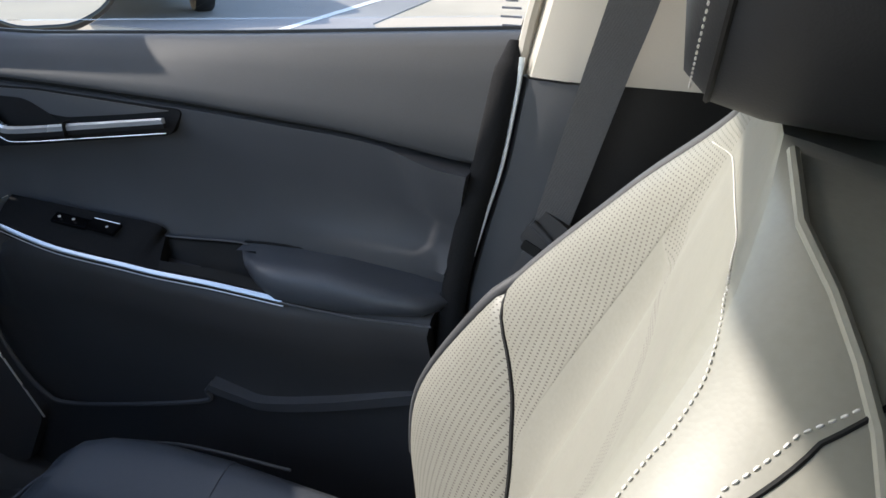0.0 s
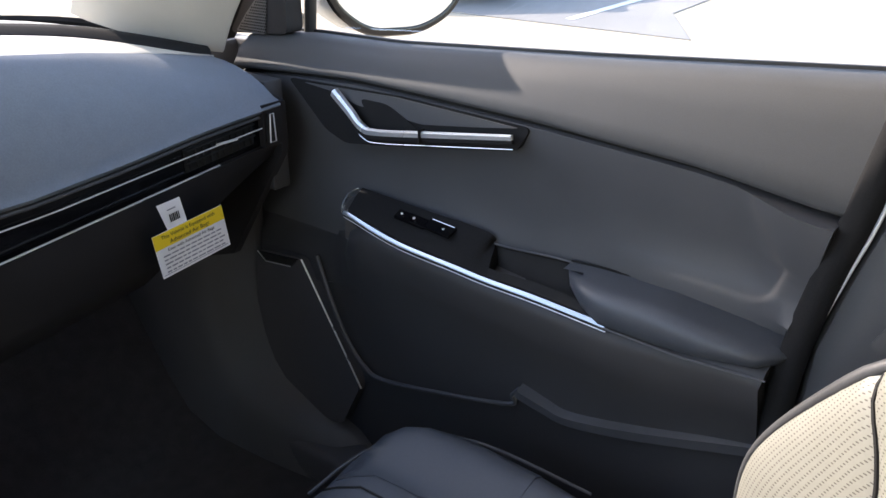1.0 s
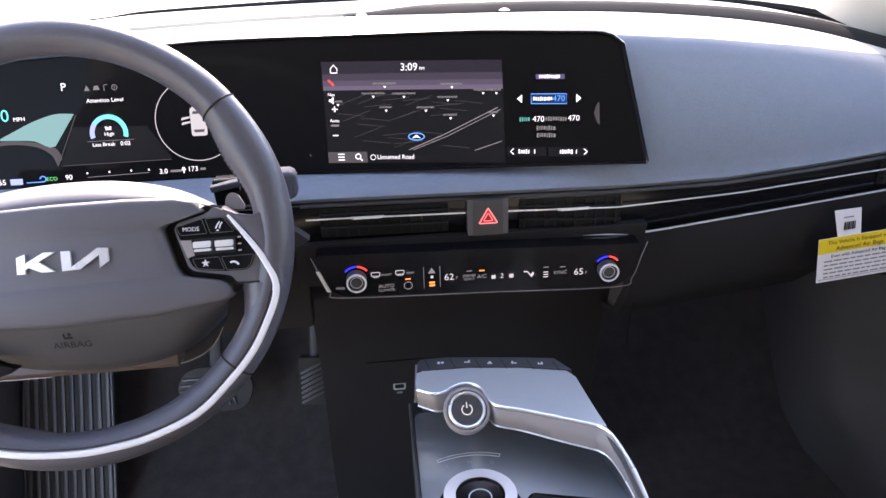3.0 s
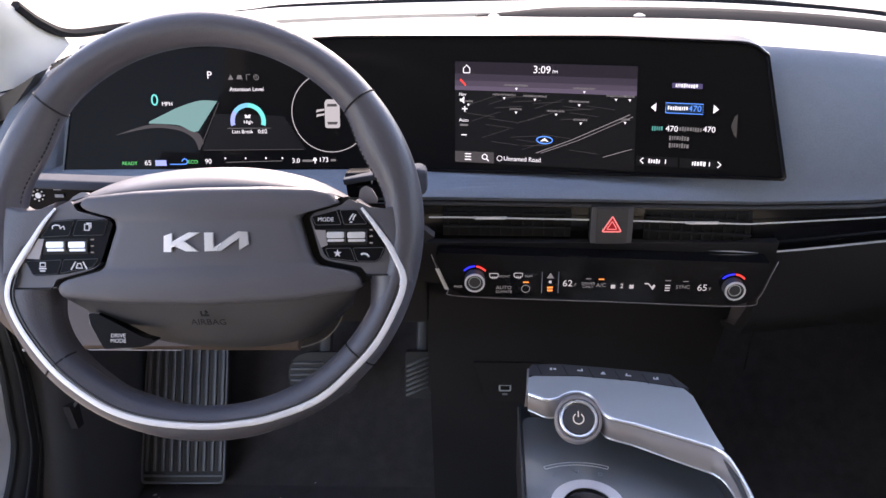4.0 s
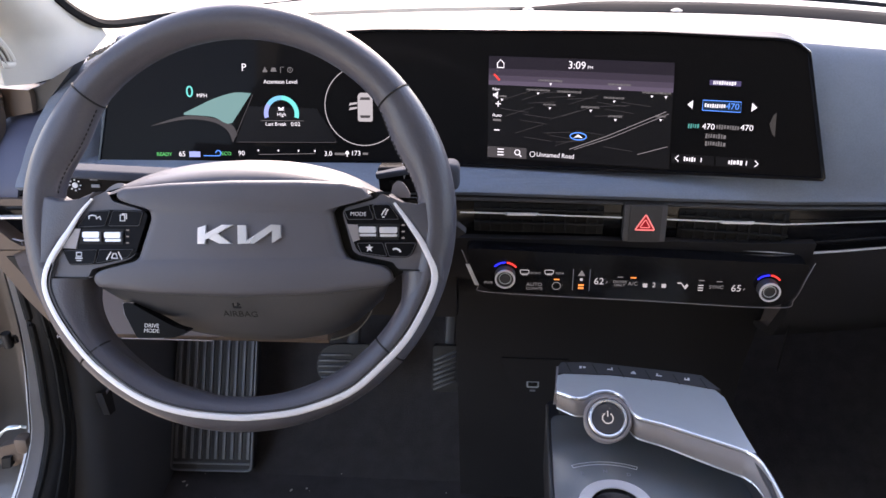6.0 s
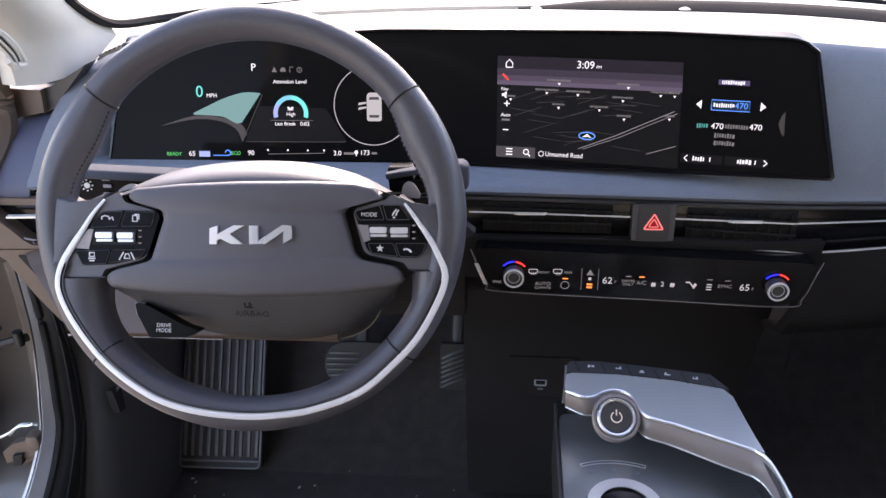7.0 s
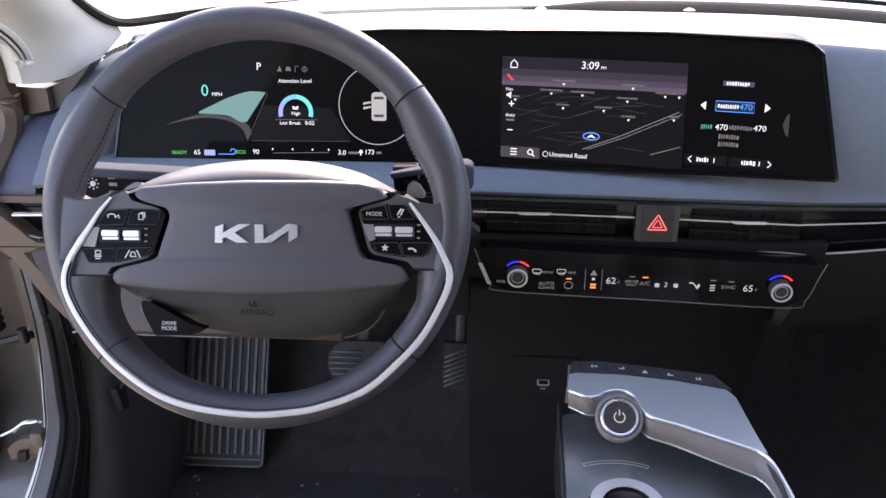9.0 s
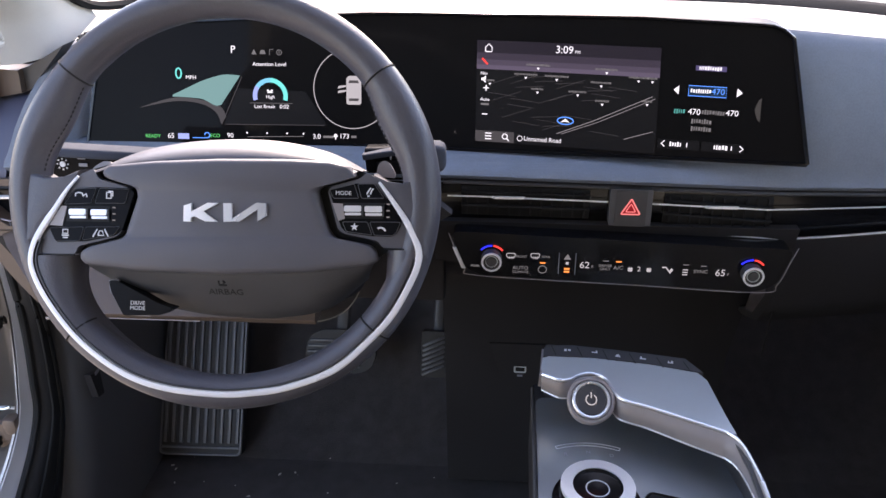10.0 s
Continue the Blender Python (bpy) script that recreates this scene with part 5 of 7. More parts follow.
# crown over the top of the hub and the bowl below it
top = [(-262, 50), (-198, 79), (-145, 95), (-72, 107), (12, 112), (94, 108), (176, 90), (238, 60)]
inn = [(-228, 44), (-170, 60), (-110, 66), (-50, 70), (12, 72), (90, 72), (170, 70), (226, 52)]
T, I = spl(wp(top, -0.016), 4), spl(wp(inn, 0.0125), 4)
part("hub_crown", skin([[a, a.lerp(b, 0.5) + WN * 0.005, a.lerp(b, 0.85) + WN * 0.003, b] for a, b in zip(T, I)], -WN * 0.012), HUB, wheel, "top of the hub cover", angle=60)
bt = [(-256, -106), (-180, -122), (-90, -126), (0, -127), (90, -122), (180, -114), (262, -98)]
bb = [(-262, -140), (-190, -180), (-100, -205), (0, -214), (90, -210), (170, -190), (236, -136)]
T, I = spl(wp(bt, 0.010), 4), spl(wp(bb, -0.034), 4)
part("hub_bowl", skin([[a, a.lerp(b, 0.25) + WN * 0.0035, a.lerp(b, 0.5) + WN * 0.006, a.lerp(b, 0.8) + WN * 0.004, b] for a, b in zip(T, I)], -WN * 0.012), SOFT, wheel, "lower hub cover", angle=60)
words("AIRBAG", 0.0086, WM @ basis((2 * K, -160 * K, 0.0052), (1, 0, 0), (0, 0.82, 0.57)), BLACKMATT, wheel)
for pts in ([(-7, -140), (-7, -147), (6, -147)], [(0, -139), (4, -142), (0, -144)]):
    part("embossing", sweep([WM @ V(a * K, b * K, 0.0105 + (b + 145) * K * 0.65) for a, b in pts], oval(0.0009, 0.0005, 5), up=WN), BLACKMATT, wheel)
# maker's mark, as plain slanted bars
for pts in ([(-63, -11), (-49, -6), (-50, -38), (-63, -38)], [(-50, -21), (-21, -5), (-2, -5), (-36, -24), (-50, -31)], [(-37, -23), (-30, -19), (-4, -37), (-25, -37), (-45, -28)], [(6, -5), (21, -5), (22, -36), (7, -37)], [(22, -36), (35, -36), (80, -4), (64, -3), (22, -31)], [(66, -12), (80, -4), (81, -25), (66, -35)]):
    part("badge", slab(wp(pts, 0.0222), -WN * 0.003, 0.0003, 1), CHROME, wheel, "satin silver badge bar")
dm = part("drive_mode_key", slab(wp(rounded([(-214, -146), (-200, -146), (-120, -186), (-96, -192), (-118, -205), (-186, -208), (-210, -166)], 5), 0.002), -WN * 0.016, 0.002), POD, wheel, "black drive mode key")
part("key_rim", sweep(wp([(-197, -146), (-215, -147), (-213, -164), (-188, -206), (-140, -208)], -0.001), oval(0.0009, 0.0012, 6), up=WN), FASCIA, dm)
words("DRIVE", 0.0047, WM @ Matrix.Translation((-160 * K, -185 * K, 0.0026)), PAPER, dm)
words("MODE", 0.0047, WM @ Matrix.Translation((-160 * K, -194 * K, 0.0026)), PAPER, dm)
# shift paddles
for pts in ([(-270, 42), (-258, 58), (-240, 68), (-226, 66), (-226, 54), (-244, 44)], [(256, 50), (260, 72), (270, 79), (280, 74), (291, 56), (290, 48)]):
    part("paddle", slab(wp(rounded(pts, 8), -0.012), -WN * 0.004, 0.0015), FASCIA, wheel, "silver paddle behind the spoke")

column = thing("steering_column", "dark grey steering column shroud with two stalks", "steering column", (-0.37, 0.12, 0.62))
col = []
for h, sx, sy, dz in ((-0.03, 0.085, 0.055, -0.006), (-0.10, 0.088, 0.062, -0.004), (-0.19, 0.088, 0.070, 0.0)):
    col.append([WM @ V(a * sx, b * sy + dz - 0.03, h) for a, b in rounded([(-1, -1), (1, -1), (1, 1), (-1, 1)], 0.5, 5)])
part("shroud", loft(col, around=True, caps=True), DEEP, column)
lower = [V(p.x, 0.142, p.y) for p in spl([(-0.286, 0.560, 0), (-0.289, 0.529, 0), (-0.296, 0.508, 0), (-0.311, 0.489, 0), (-0.333, 0.478, 0), (-0.356, 0.4745, 0), (-0.408, 0.4700, 0), (-0.440, 0.4755, 0), (-0.452, 0.486, 0), (-0.458, 0.560, 0)], 4)]
part("lower_cover", slab(lower, (0, 0.05, 0), 0.003), DEEP, column, "rounded black lower cover")
part("cover_edge", tube([p + V(0.0005, -0.001, -0.0005) for p in lower[2:21]], 0.0007, n=6), GRILLE, column)
st = part("light_stalk", sweep([V(-0.455, 0.104, 0.668), V(-0.50, 0.102, 0.670), V(-0.55, 0.100, 0.673), V(-0.576, 0.098, 0.674)], rounded([(-0.010, -0.0145), (0.010, -0.0145), (0.010, 0.0145), (-0.010, 0.0145)], 0.006)), POD, column, "gloss black light stalk")
part("stalk_top", sweep([V(-0.46, 0.098, 0.683), V(-0.52, 0.096, 0.686), V(-0.574, 0.094, 0.689)], rounded([(-0.014, -0.003), (0.012, -0.005), (0.014, 0.003), (-0.010, 0.005)], 0.003)), STALK, st, "grey top of the stalk")
SM = basis((-0.527, 0.0895, 0.672), (1, 0.04, -0.03), (0, 0.1, 1))
part("icon", lathe(SM @ Matrix.Translation((-0.034, 0.003, 0)), [(0.0028, 0), (0.0028, 0.0012)], 16), PAPER, st)
for i in range(8):
    t = i * math.pi / 4
    bar(SM @ Matrix.Translation((-0.034 + 0.0052 * math.cos(t), 0.003 + 0.0052 * math.sin(t), 0)), 0, 0, 0.0013, 0.0013, PAPER, st, "icon", 0.001)
for x, z, w in ((-0.015, 0.010, 0.007), (-0.014, 0.003, 0.008), (-0.014, -0.005, 0.009), (0.020, 0.0135, 0.008)):
    bar(SM @ Matrix.Translation((x, z, 0.0005)), 0, 0, w, 0.003, INKG, st, "icon", 0.001)
st2 = part("wiper_stalk", sweep([V(-0.268, 0.106, 0.682), V(-0.255, 0.104, 0.683), V(-0.24, 0.102, 0.685), V(-0.215, 0.100, 0.688)], rounded([(-0.010, -0.0135), (0.010, -0.0135), (0.010, 0.0115), (-0.010, 0.0115)], 0.006)), POD, column, "gloss black wiper stalk")
part("stalk_top", sweep([V(-0.270, 0.100, 0.688), V(-0.252, 0.098, 0.692), V(-0.225, 0.096, 0.697)], rounded([(-0.010, -0.003), (0.009, -0.004), (0.010, 0.002), (-0.008, 0.003)], 0.002)), STALK, st2, "grey top of the stalk")
part("stalk_ring", tube([V(-0.243 + 0.002 * math.cos(a), 0.1025 + 0.0112 * math.cos(a), 0.684 + 0.0142 * math.sin(a)) for a in [i * math.pi / 10 for i in range(20)]], 0.0011, closed=True, n=6), CHROME, st2, "thin chrome ring")
part("stalk_face", sweep([V(-0.258, 0.0925, 0.677), V(-0.24, 0.0915, 0.679), V(-0.222, 0.0905, 0.681)], rounded([(-0.003, -0.007), (0.003, -0.007), (0.003, 0.007), (-0.003, 0.007)], 0.002)), POD, st2, "gloss black stalk face")
part("stalk_end", sweep([V(-0.228, 0.100, 0.6865), V(-0.212, 0.099, 0.6870), V(-0.200, 0.098, 0.6875), V(-0.196, 0.098, 0.6875), V(-0.194, 0.098, 0.6875)], rounded([(-0.011, -0.0135), (0.011, -0.0135), (0.011, 0.0135), (-0.011, 0.0135)], 0.006), taper=lambda t: 1 - 0.45 * max(0, t - 0.6) * 2), STALK, st2, "grey stalk end")
part("chrome_ring", sweep([V(-0.228, 0.0875, 0.670), V(-0.227, 0.086, 0.686), V(-0.225, 0.0875, 0.700)], oval(0.0025, 0.0012, 6)), CHROME, st2)
part("lower_lever", slab([V(-0.205, 0.09, 0.646), V(-0.188, 0.09, 0.632), V(-0.205, 0.09, 0.622)], (0, 0.012, 0), 0.002), DEEP, st2)

# ---- pedals ----
def pad(name, label, category, m, outline, lines, thick=0.018, rib=0.0026):
    """A moulded pad in the frame m with raised ribs; lines: (x0, y0, x1, y1)."""
    t = thing(name, label, category, m.translation)
    part("pad", slab(lay(m, outline), m.to_3x3() @ V(0, 0, -thick), 0.003), RUBBER, t)
    for x0, y0, x1, y1 in lines:
        part("rib", sweep([m @ V(x0, y0, 0.001), m @ V(x0 + (x1 - x0) * 0.04, y0 + (y1 - y0) * 0.04, 0.0022), m @ V(x1 - (x1 - x0) * 0.04, y1 - (y1 - y0) * 0.04, 0.0022), m @ V(x1, y1, 0.001)], rounded([(-rib, -0.004), (rib, -0.004), (rib * 0.75, 0.0016), (-rib * 0.75, 0.0016)], 0.001, 2), up=m.to_3x3() @ V(0, 0, 1)), STEELP, t)
    return t


FM = basis((-0.717, 0.435, 0.012), (1, 0, 0.02), V(0, 0.52, 1))
ft_edge = rounded([(0, 0), (0.146, 0), (0.158, 0.31), (0.052, 0.31), (0.018, 0.262), (0.010, 0.20)], 0.010, 4)
lines = []
for i in range(10):
    f = (i + 0.75) / 10.4
    x0, x1 = 0.146 * f + 0.001, 0.146 * f + 0.0125
    y1 = lerp(x1, [(0.016, 0.215), (0.030, 0.255), (0.055, 0.292), (0.16, 0.300)])
    lines.append((x0, 0.022, x0 + (x1 - x0) * y1 / 0.31, y1))
ft = pad("footrest", "grey ribbed driver's footrest beside the pedals", "footrest", FM, ft_edge, lines, rib=0.0038)
part("frame", sweep(lay(FM, [(p.x * 0.965 + 0.0025, p.y * 0.985 + 0.002) for p in ft_edge], 0.001), rounded([(-0.0022, -0.003), (0.0022, -0.003), (0.0018, 0.0016), (-0.0018, 0.0016)], 0.001, 2), up=FM.to_3x3() @ V(0, 0, 1), closed=True), STEELP, ft, "raised rim of the footrest")
part("frame", sweep(lay(FM, [(0.006, 0.014), (0.141, 0.014)], 0.001), rounded([(-0.0022, -0.003), (0.0022, -0.003), (0.0018, 0.0016), (-0.0018, 0.0016)], 0.001, 2), up=FM.to_3x3() @ V(0, 0, 1)), STEELP, ft)
BM = basis((-0.464, 0.503, 0.146), (1, 0, 0.02), V(0, 0.45, 1))
oval_edge = [(0.036 + 0.036 * math.cos(radians(a)), 0.037 + 0.037 * math.sin(radians(a))) for a in range(90, 271, 15)] + [(0.088 + 0.032 * math.cos(radians(a)), 0.037 + 0.037 * math.sin(radians(a))) for a in range(-90, 91, 15)]
lines = []
for i in range(7):
    y = 0.009 + 0.0095 * i
    h = math.sqrt(max(0.0, 1 - ((y - 0.037) / 0.037) ** 2))
    lines.append((0.036 - 0.032 * h, y, 0.050 + 0.002 * i, y))
    lines.append((0.056 + 0.009 * i, 0.010, 0.046 + 0.009 * i, 0.026 + 0.006 * min(i, 5)))
br = pad("brake_pedal", "dark oval brake pedal with grip ribs in two directions", "pedal", BM, oval_edge, lines[:11], rib=0.0022)
part("arm", sweep([V(-0.405, 0.545, 0.20), V(-0.40, 0.62, 0.32), V(-0.40, 0.66, 0.45)], oval(0.012, 0.008, 8)), HARD, br)
AM = basis((-0.268, 0.495, 0.152), (1, 0, -0.02), V(0, 0.35, 1))
ac = pad("accelerator_pedal", "narrow grey accelerator pedal with slanting ribs", "pedal", AM, rounded([(0, 0), (0.043, 0), (0.045, 0.078), (0.001, 0.078)], 0.006), [(0.004, 0.004 + 0.0082 * i, 0.039, 0.004 + 0.0082 * i + 0.017) for i in range(7)], rib=0.0022)
part("arm", sweep([V(-0.24, 0.53, 0.20), V(-0.235, 0.60, 0.32), V(-0.235, 0.64, 0.45)], oval(0.010, 0.008, 8)), HARD, ac)
rl = random.Random(9)
litter = bmesh.new()
for i in range(26):
    c = V(rl.uniform(-0.70, -0.2), rl.uniform(0.34, 0.53), 0.002)
    s = rl.uniform(0.0006, 0.0022)
    bmesh.ops.create_icosphere(litter, subdivisions=1, radius=1, matrix=Matrix.Translation(c) @ Matrix.Rotation(rl.uniform(0, 3), 4, "Z") @ Matrix.Diagonal((s * rl.uniform(1, 2.5), s, s * 0.5, 1)))
tagged(part("floor_grit", litter, BEIGE), "small pale crumbs and leaves on the carpet", "grit", kind="stuff")

# ---- centre console ----
con = thing("centre_console", "floating centre console with silver bridge and shift dial", "console", (0, 0, 0.25))
zl = 0.400
deck = rounded([(-0.0975, 0.12), (-0.103, -0.42), (0.118, -0.42), (0.108, -0.06), (0.086, 0.12)], 0.012)
part("lower_deck", slab([V(p.x, p.y, zl) for p in deck], (0, 0, -0.016), 0.003), DECK, con, "satin grey lower deck")
side = rounded([(-0.101, 0.155), (-0.108, -0.42), (0.124, -0.42), (0.116, -0.04), (0.100, 0.12), (0.085, 0.15)], 0.012)
part("body", slab([V(p.x, p.y, zl - 0.006) for p in side], (0, 0, -0.085), 0.006), DEEP, con, "black console body")
part("pedestal", box((0, -0.1, 0.155), (0.17, 0.5, 0.32), 0.02), CARPET, con)
part("edge_trim", tube([V(-0.1005, 0.135, zl + 0.001), V(-0.1065, -0.40, zl + 0.001)], 0.0020), HARD, con)
# bridge: a bright-edged silver top that dips round the start button
crest = [(-0.094, 0.086), (-0.085, 0.081), (-0.076, 0.077), (-0.066, 0.079), (-0.058, 0.086), (-0.046, 0.091), (-0.035, 0.088), (-0.027, 0.078), (-0.0235, 0.063), (-0.019, 0.051), (-0.010, 0.045), (0.008, 0.038), (0.032, 0.026), (0.056, 0.014), (0.075, 0.004)]
zu = 0.455
crest_line = [V(p.x, p.y, zu) for p in spl([(x, y, 0) for x, y in crest], 4)]
far_side = [(0.083, 0.002), (0.080, 0.024), (0.077, 0.053), (0.074, 0.086), (0.067, 0.099), (0.020, 0.111), (-0.037, 0.119), (-0.086, 0.1195), (-0.0925, 0.116), (-0.0945, 0.100)]
part("bridge_top", slab([p + V(0, 0, 0) for p in crest_line] + [V(x, y, zu) for x, y in far_side], (0, 0, -0.010), 0.0012), SILVER, con, "silver bridge top")
keyrow = [(-0.0915, 0.120), (-0.0905, 0.134), (-0.087, 0.1405), (-0.059, 0.1420), (-0.017, 0.1365), (0.024, 0.130), (0.059, 0.1235), (0.073, 0.0985), (0.067, 0.1000), (0.020, 0.1120), (-0.037, 0.1200)]
kr = part("key_strip", slab([V(x, y, zu + 0.0005) for x, y in keyrow], (0, 0, -0.03), 0.0015), HARD, con, "black strip of seat heater keys")
for k, (x, y) in enumerate(((-0.065, 0.131), (-0.036, 0.1295), (-0.012, 0.124), (0.014, 0.1205), (0.042, 0.115))):
    m = basis((x, y, zu + 0.0009), (1, -0.16, 0), (0, 1, 0))
    for a, b, w, h in (((-0.0022, 0.0, 0.0026, 0.0042), (0.0018, 0.0006, 0.0030, 0.0030)), ((0.0, -0.0010, 0.0062, 0.0018), (0.0018, 0.0014, 0.0018, 0.0030)), ((0.0, 0.0, 0.0042, 0.0014), (0.0, 0.0018, 0.0024, 0.0012), (0.0, -0.0018, 0.0056, 0.0010)), ((0.0, -0.0008, 0.0062, 0.0020), (-0.0018, 0.0016, 0.0016, 0.0026)), ((0.0, -0.0012, 0.0056, 0.0016), (0.0016, 0.0012, 0.0020, 0.0030), (-0.0020, 0.0010, 0.0010, 0.0024)))[k]:
        bar(m, a, b, w, h, PAPER, kr, "icon")
for x, y in ((-0.080, 0.1305), (-0.052, 0.129), (-0.025, 0.1245), (0.003, 0.1200), (0.031, 0.1145), (0.058, 0.1085)):
    part("groove", tube([V(x - 0.002, y + 0.0095, zu + 0.0003), V(x + 0.002, y - 0.0085, zu + 0.0003)], 0.0005, n=5), BLACKMATT, kr)
# fascia under the bright edge, facing rearwards, and its tail down the passenger flank
ed = crest_line + [V(p.x, p.y, p.z) for p in spl([(0.081, -0.003, zu), (0.085, -0.012, zu - 0.001), (0.0895, -0.030, zu - 0.004), (0.094, -0.052, zu - 0.010), (0.099, -0.085, zu - 0.024)], 4)]
part("bridge_edge", tube(ed, 0.0017, n=8), CHROME, con, "bright edge of the bridge")
lo = [V(p.x * 0.985 - 0.001, p.y + lerp(p.x, [(-0.10, 0.003), (-0.06, -0.004), (0.0, -0.005), (0.05, -0.010), (0.10, -0.012)]), p.z - 0.021) for p in ed]
part("fascia", skin([[a + V(0, 0, -0.0012), a.lerp(b, 0.15) + V(0, -0.0022, 0), a.lerp(b, 0.55) + V(0, -0.0026, 0), b, b + V(0, 0.006, -0.004), b + V(0, 0.020, -0.003)] for a, b in zip(ed, lo)], (0, 0.006, 0.0)), FASCIA, con, "warm silver fascia", angle=60)
part("fascia_lip", tube([b + V(0, -0.0004, 0) for b in lo], 0.0009, n=6), CHROME, con)
part("bridge_end", slab([V(-0.0965, 0.089, zu - 0.003), V(-0.0975, 0.092, zu - 0.020), V(-0.093, 0.128, zu - 0.020), V(-0.0925, 0.136, zu - 0.002)], (0.006, 0, 0), 0.002), FASCIA, con)
part("bridge_side", skin([[V(0.072, 0.100, zu - 0.003), V(0.084, 0.112, zl - 0.05)], [V(0.0775, 0.053, zu - 0.003), V(0.095, 0.06, zl - 0.05)], [V(0.084, 0.002, zu - 0.003), V(0.105, 0.0, zl - 0.05)], [V(0.091, -0.030, zu - 0.006), V(0.112, -0.04, zl - 0.05)], [V(0.1005, -0.085, zu - 0.026), V(0.118, -0.10, zl - 0.05)], [V(0.108, -0.18, zl), V(0.12, -0.18, zl - 0.05)]], (-0.006, 0, 0)), HARD, con, "black flank of the bridge", angle=70)
part("bridge_back", slab([V(-0.088, 0.122, zl), V(0.07, 0.102, zl), V(0.07, 0.102, zu - 0.008), V(-0.088, 0.122, zu - 0.008)], (0, 0.012, 0)), HARD, con)
# start button
SB = basis((-0.0465, 0.0555, zu - 0.0095), (1, 0, 0), (0, 1, 0.85))
sb = part("start_button", lathe(SB, [(0.022, -0.010), (0.024, 0.006), (0.0225, 0.008), (0.0205, 0.008), (0.0195, 0.005), (0.0005, 0.005)], 40), FASCIA, con, "round start button in a silver collar")
part("collar", lathe(SB, [(0.0190, 0.004), (0.0190, 0.0085), (0.0178, 0.0098), (0.0162, 0.0092), (0.0158, 0.006), (0.0003, 0.006)], 40), CHROME, sb)
part("cap", lathe(SB, [(0.0155, 0.005), (0.0155, 0.0078), (0.0145, 0.0086), (0.0003, 0.0078)], 40), HARD, sb)
part("power_mark", arc(SB @ Matrix.Translation((0, 0, 0.0088)), 0.0052, -240, 60, 0.0012, 0.0003, 24), SOFTW, sb)
bar(SB @ Matrix.Translation((0, 0.0045, 0.0088)), 0, 0, 0.0012, 0.006, SOFTW, sb)
# shift dial
SD = basis((-0.046, -0.038, zl), (1, 0, 0), (0, 1, 0))
sd = part("shift_dial", lathe(SD, [(0.041, -0.002), (0.041, 0.004), (0.037, 0.006), (0.035, 0.006), (0.0345, 0.018), (0.033, 0.020), (0.0225, 0.0215), (0.0215, 0.019), (0.0005, 0.017)], 48), PIANO, con, "round shift dial with a satin silver ring")
part("dial_ring", arc(SD @ Matrix.Translation((0, 0, 0.0155)), 0.0285, 0, 360, 0.0110, 0.0070, 48), CHROME, sd)
part("dial_ring", arc(SD @ Matrix.Translation((0, 0, 0.0175)), 0.0105, 0, 360, 0.0010, 0.0010, 30), SILVER, sd)
for r in (0.0795, 0.0835):
    part("shift_mark", arc(SD @ Matrix.Translation((0, 0, 0.0006)), r, 68, 114, 0.0006, 0.0004, 20), PAPER, con)
for a in (68, 114):
    part("shift_mark", arc(SD @ Matrix.Translation((0, 0, 0.0006)), 0.0815, a - 0.25, a + 0.25, 0.0042, 0.0004, 2), PAPER, con)
for s, a in (("R", 110), ("N", 91), ("D", 72)):
    words(s, 0.0062, SD @ Matrix.Translation((0.0700 * math.cos(radians(a)), 0.0700 * math.sin(radians(a)), 0.0004)), INKG, con)
tray = rounded([(0.000, -0.030), (0.006, -0.022), (0.075, -0.040), (0.086, -0.17), (0.010, -0.17)], 0.012)
part("tray", slab([V(p.x, p.y, zl + 0.0006) for p in tray], (0, 0, 0.0008)), BLACKMATT, con, "black storage tray")
part("tray_rim", tube([V(p.x, p.y, zl + 0.0012) for p in tray], 0.0014, closed=True, n=6), PIANO, con)

# ---- passenger door ----
door = thing("passenger_door", "closed dark passenger door with armrest and silver pull handle", "car door", (0.70, -0.05, 0.2))


def z_belt(y):
    return lerp(y, [(-0.53, 0.768), (-0.195, 0.742), (0.114, 0.722), (0.27, 0.720), (0.40, 0.713)])


def z_trim(y):
    return lerp(y, [(-0.50, 0.643), (-0.477, 0.645), (-0.332, 0.661), (-0.143, 0.6725), (0.03, 0.678), (0.14, 0.680), (0.27, 0.674), (0.37, 0.668)])


ys = [0.375 - (0.375 + 0.505) * i / 36 for i in range(37)]


def rear_end(rows):
    """Draws the rear ends of the door's panels in to the slanting shut line."""
    for r in rows:
        for p in r:
            if p.y < -0.35:
                e = lerp(p.z, [(0.05, -0.448), (0.46, -0.440), (0.50, -0.446), (0.645, -0.476), (0.76, -0.506)])
                p.y = -0.35 + (p.y + 0.35) * (e + 0.35) / -0.155
    return rows


rows = []
for y in ys:
    b, t = z_belt(y), z_trim(y)
    f = 0.010 * max(0, min(1, (y - 0.2) / 0.18)) + 0.005 * max(0, min(1, (-0.05 - y) / 0.40)) ** 1.2
    rows.append([V(0.748, y, b - 0.002), V(0.742, y, b + 0.001), V(0.715, y, b + 0.002), V(0.708 - f, y, b - 0.002), V(0.700 - f, y, b - 0.009), V(0.689 - f, y, b * 0.65 + t * 0.35), V(0.679 - f, y, b * 0.3 + t * 0.7), V(0.674 - f, y, t + 0.008), V(0.676 - f, y, t + 0.003), V(0.684 - f, y, t + 0.001)])
part("upper_trim", skin(rear_end(rows), (0.03, 0, -0.004)), DOORTOP, door, "soft dark grey upper door trim", angle=70)
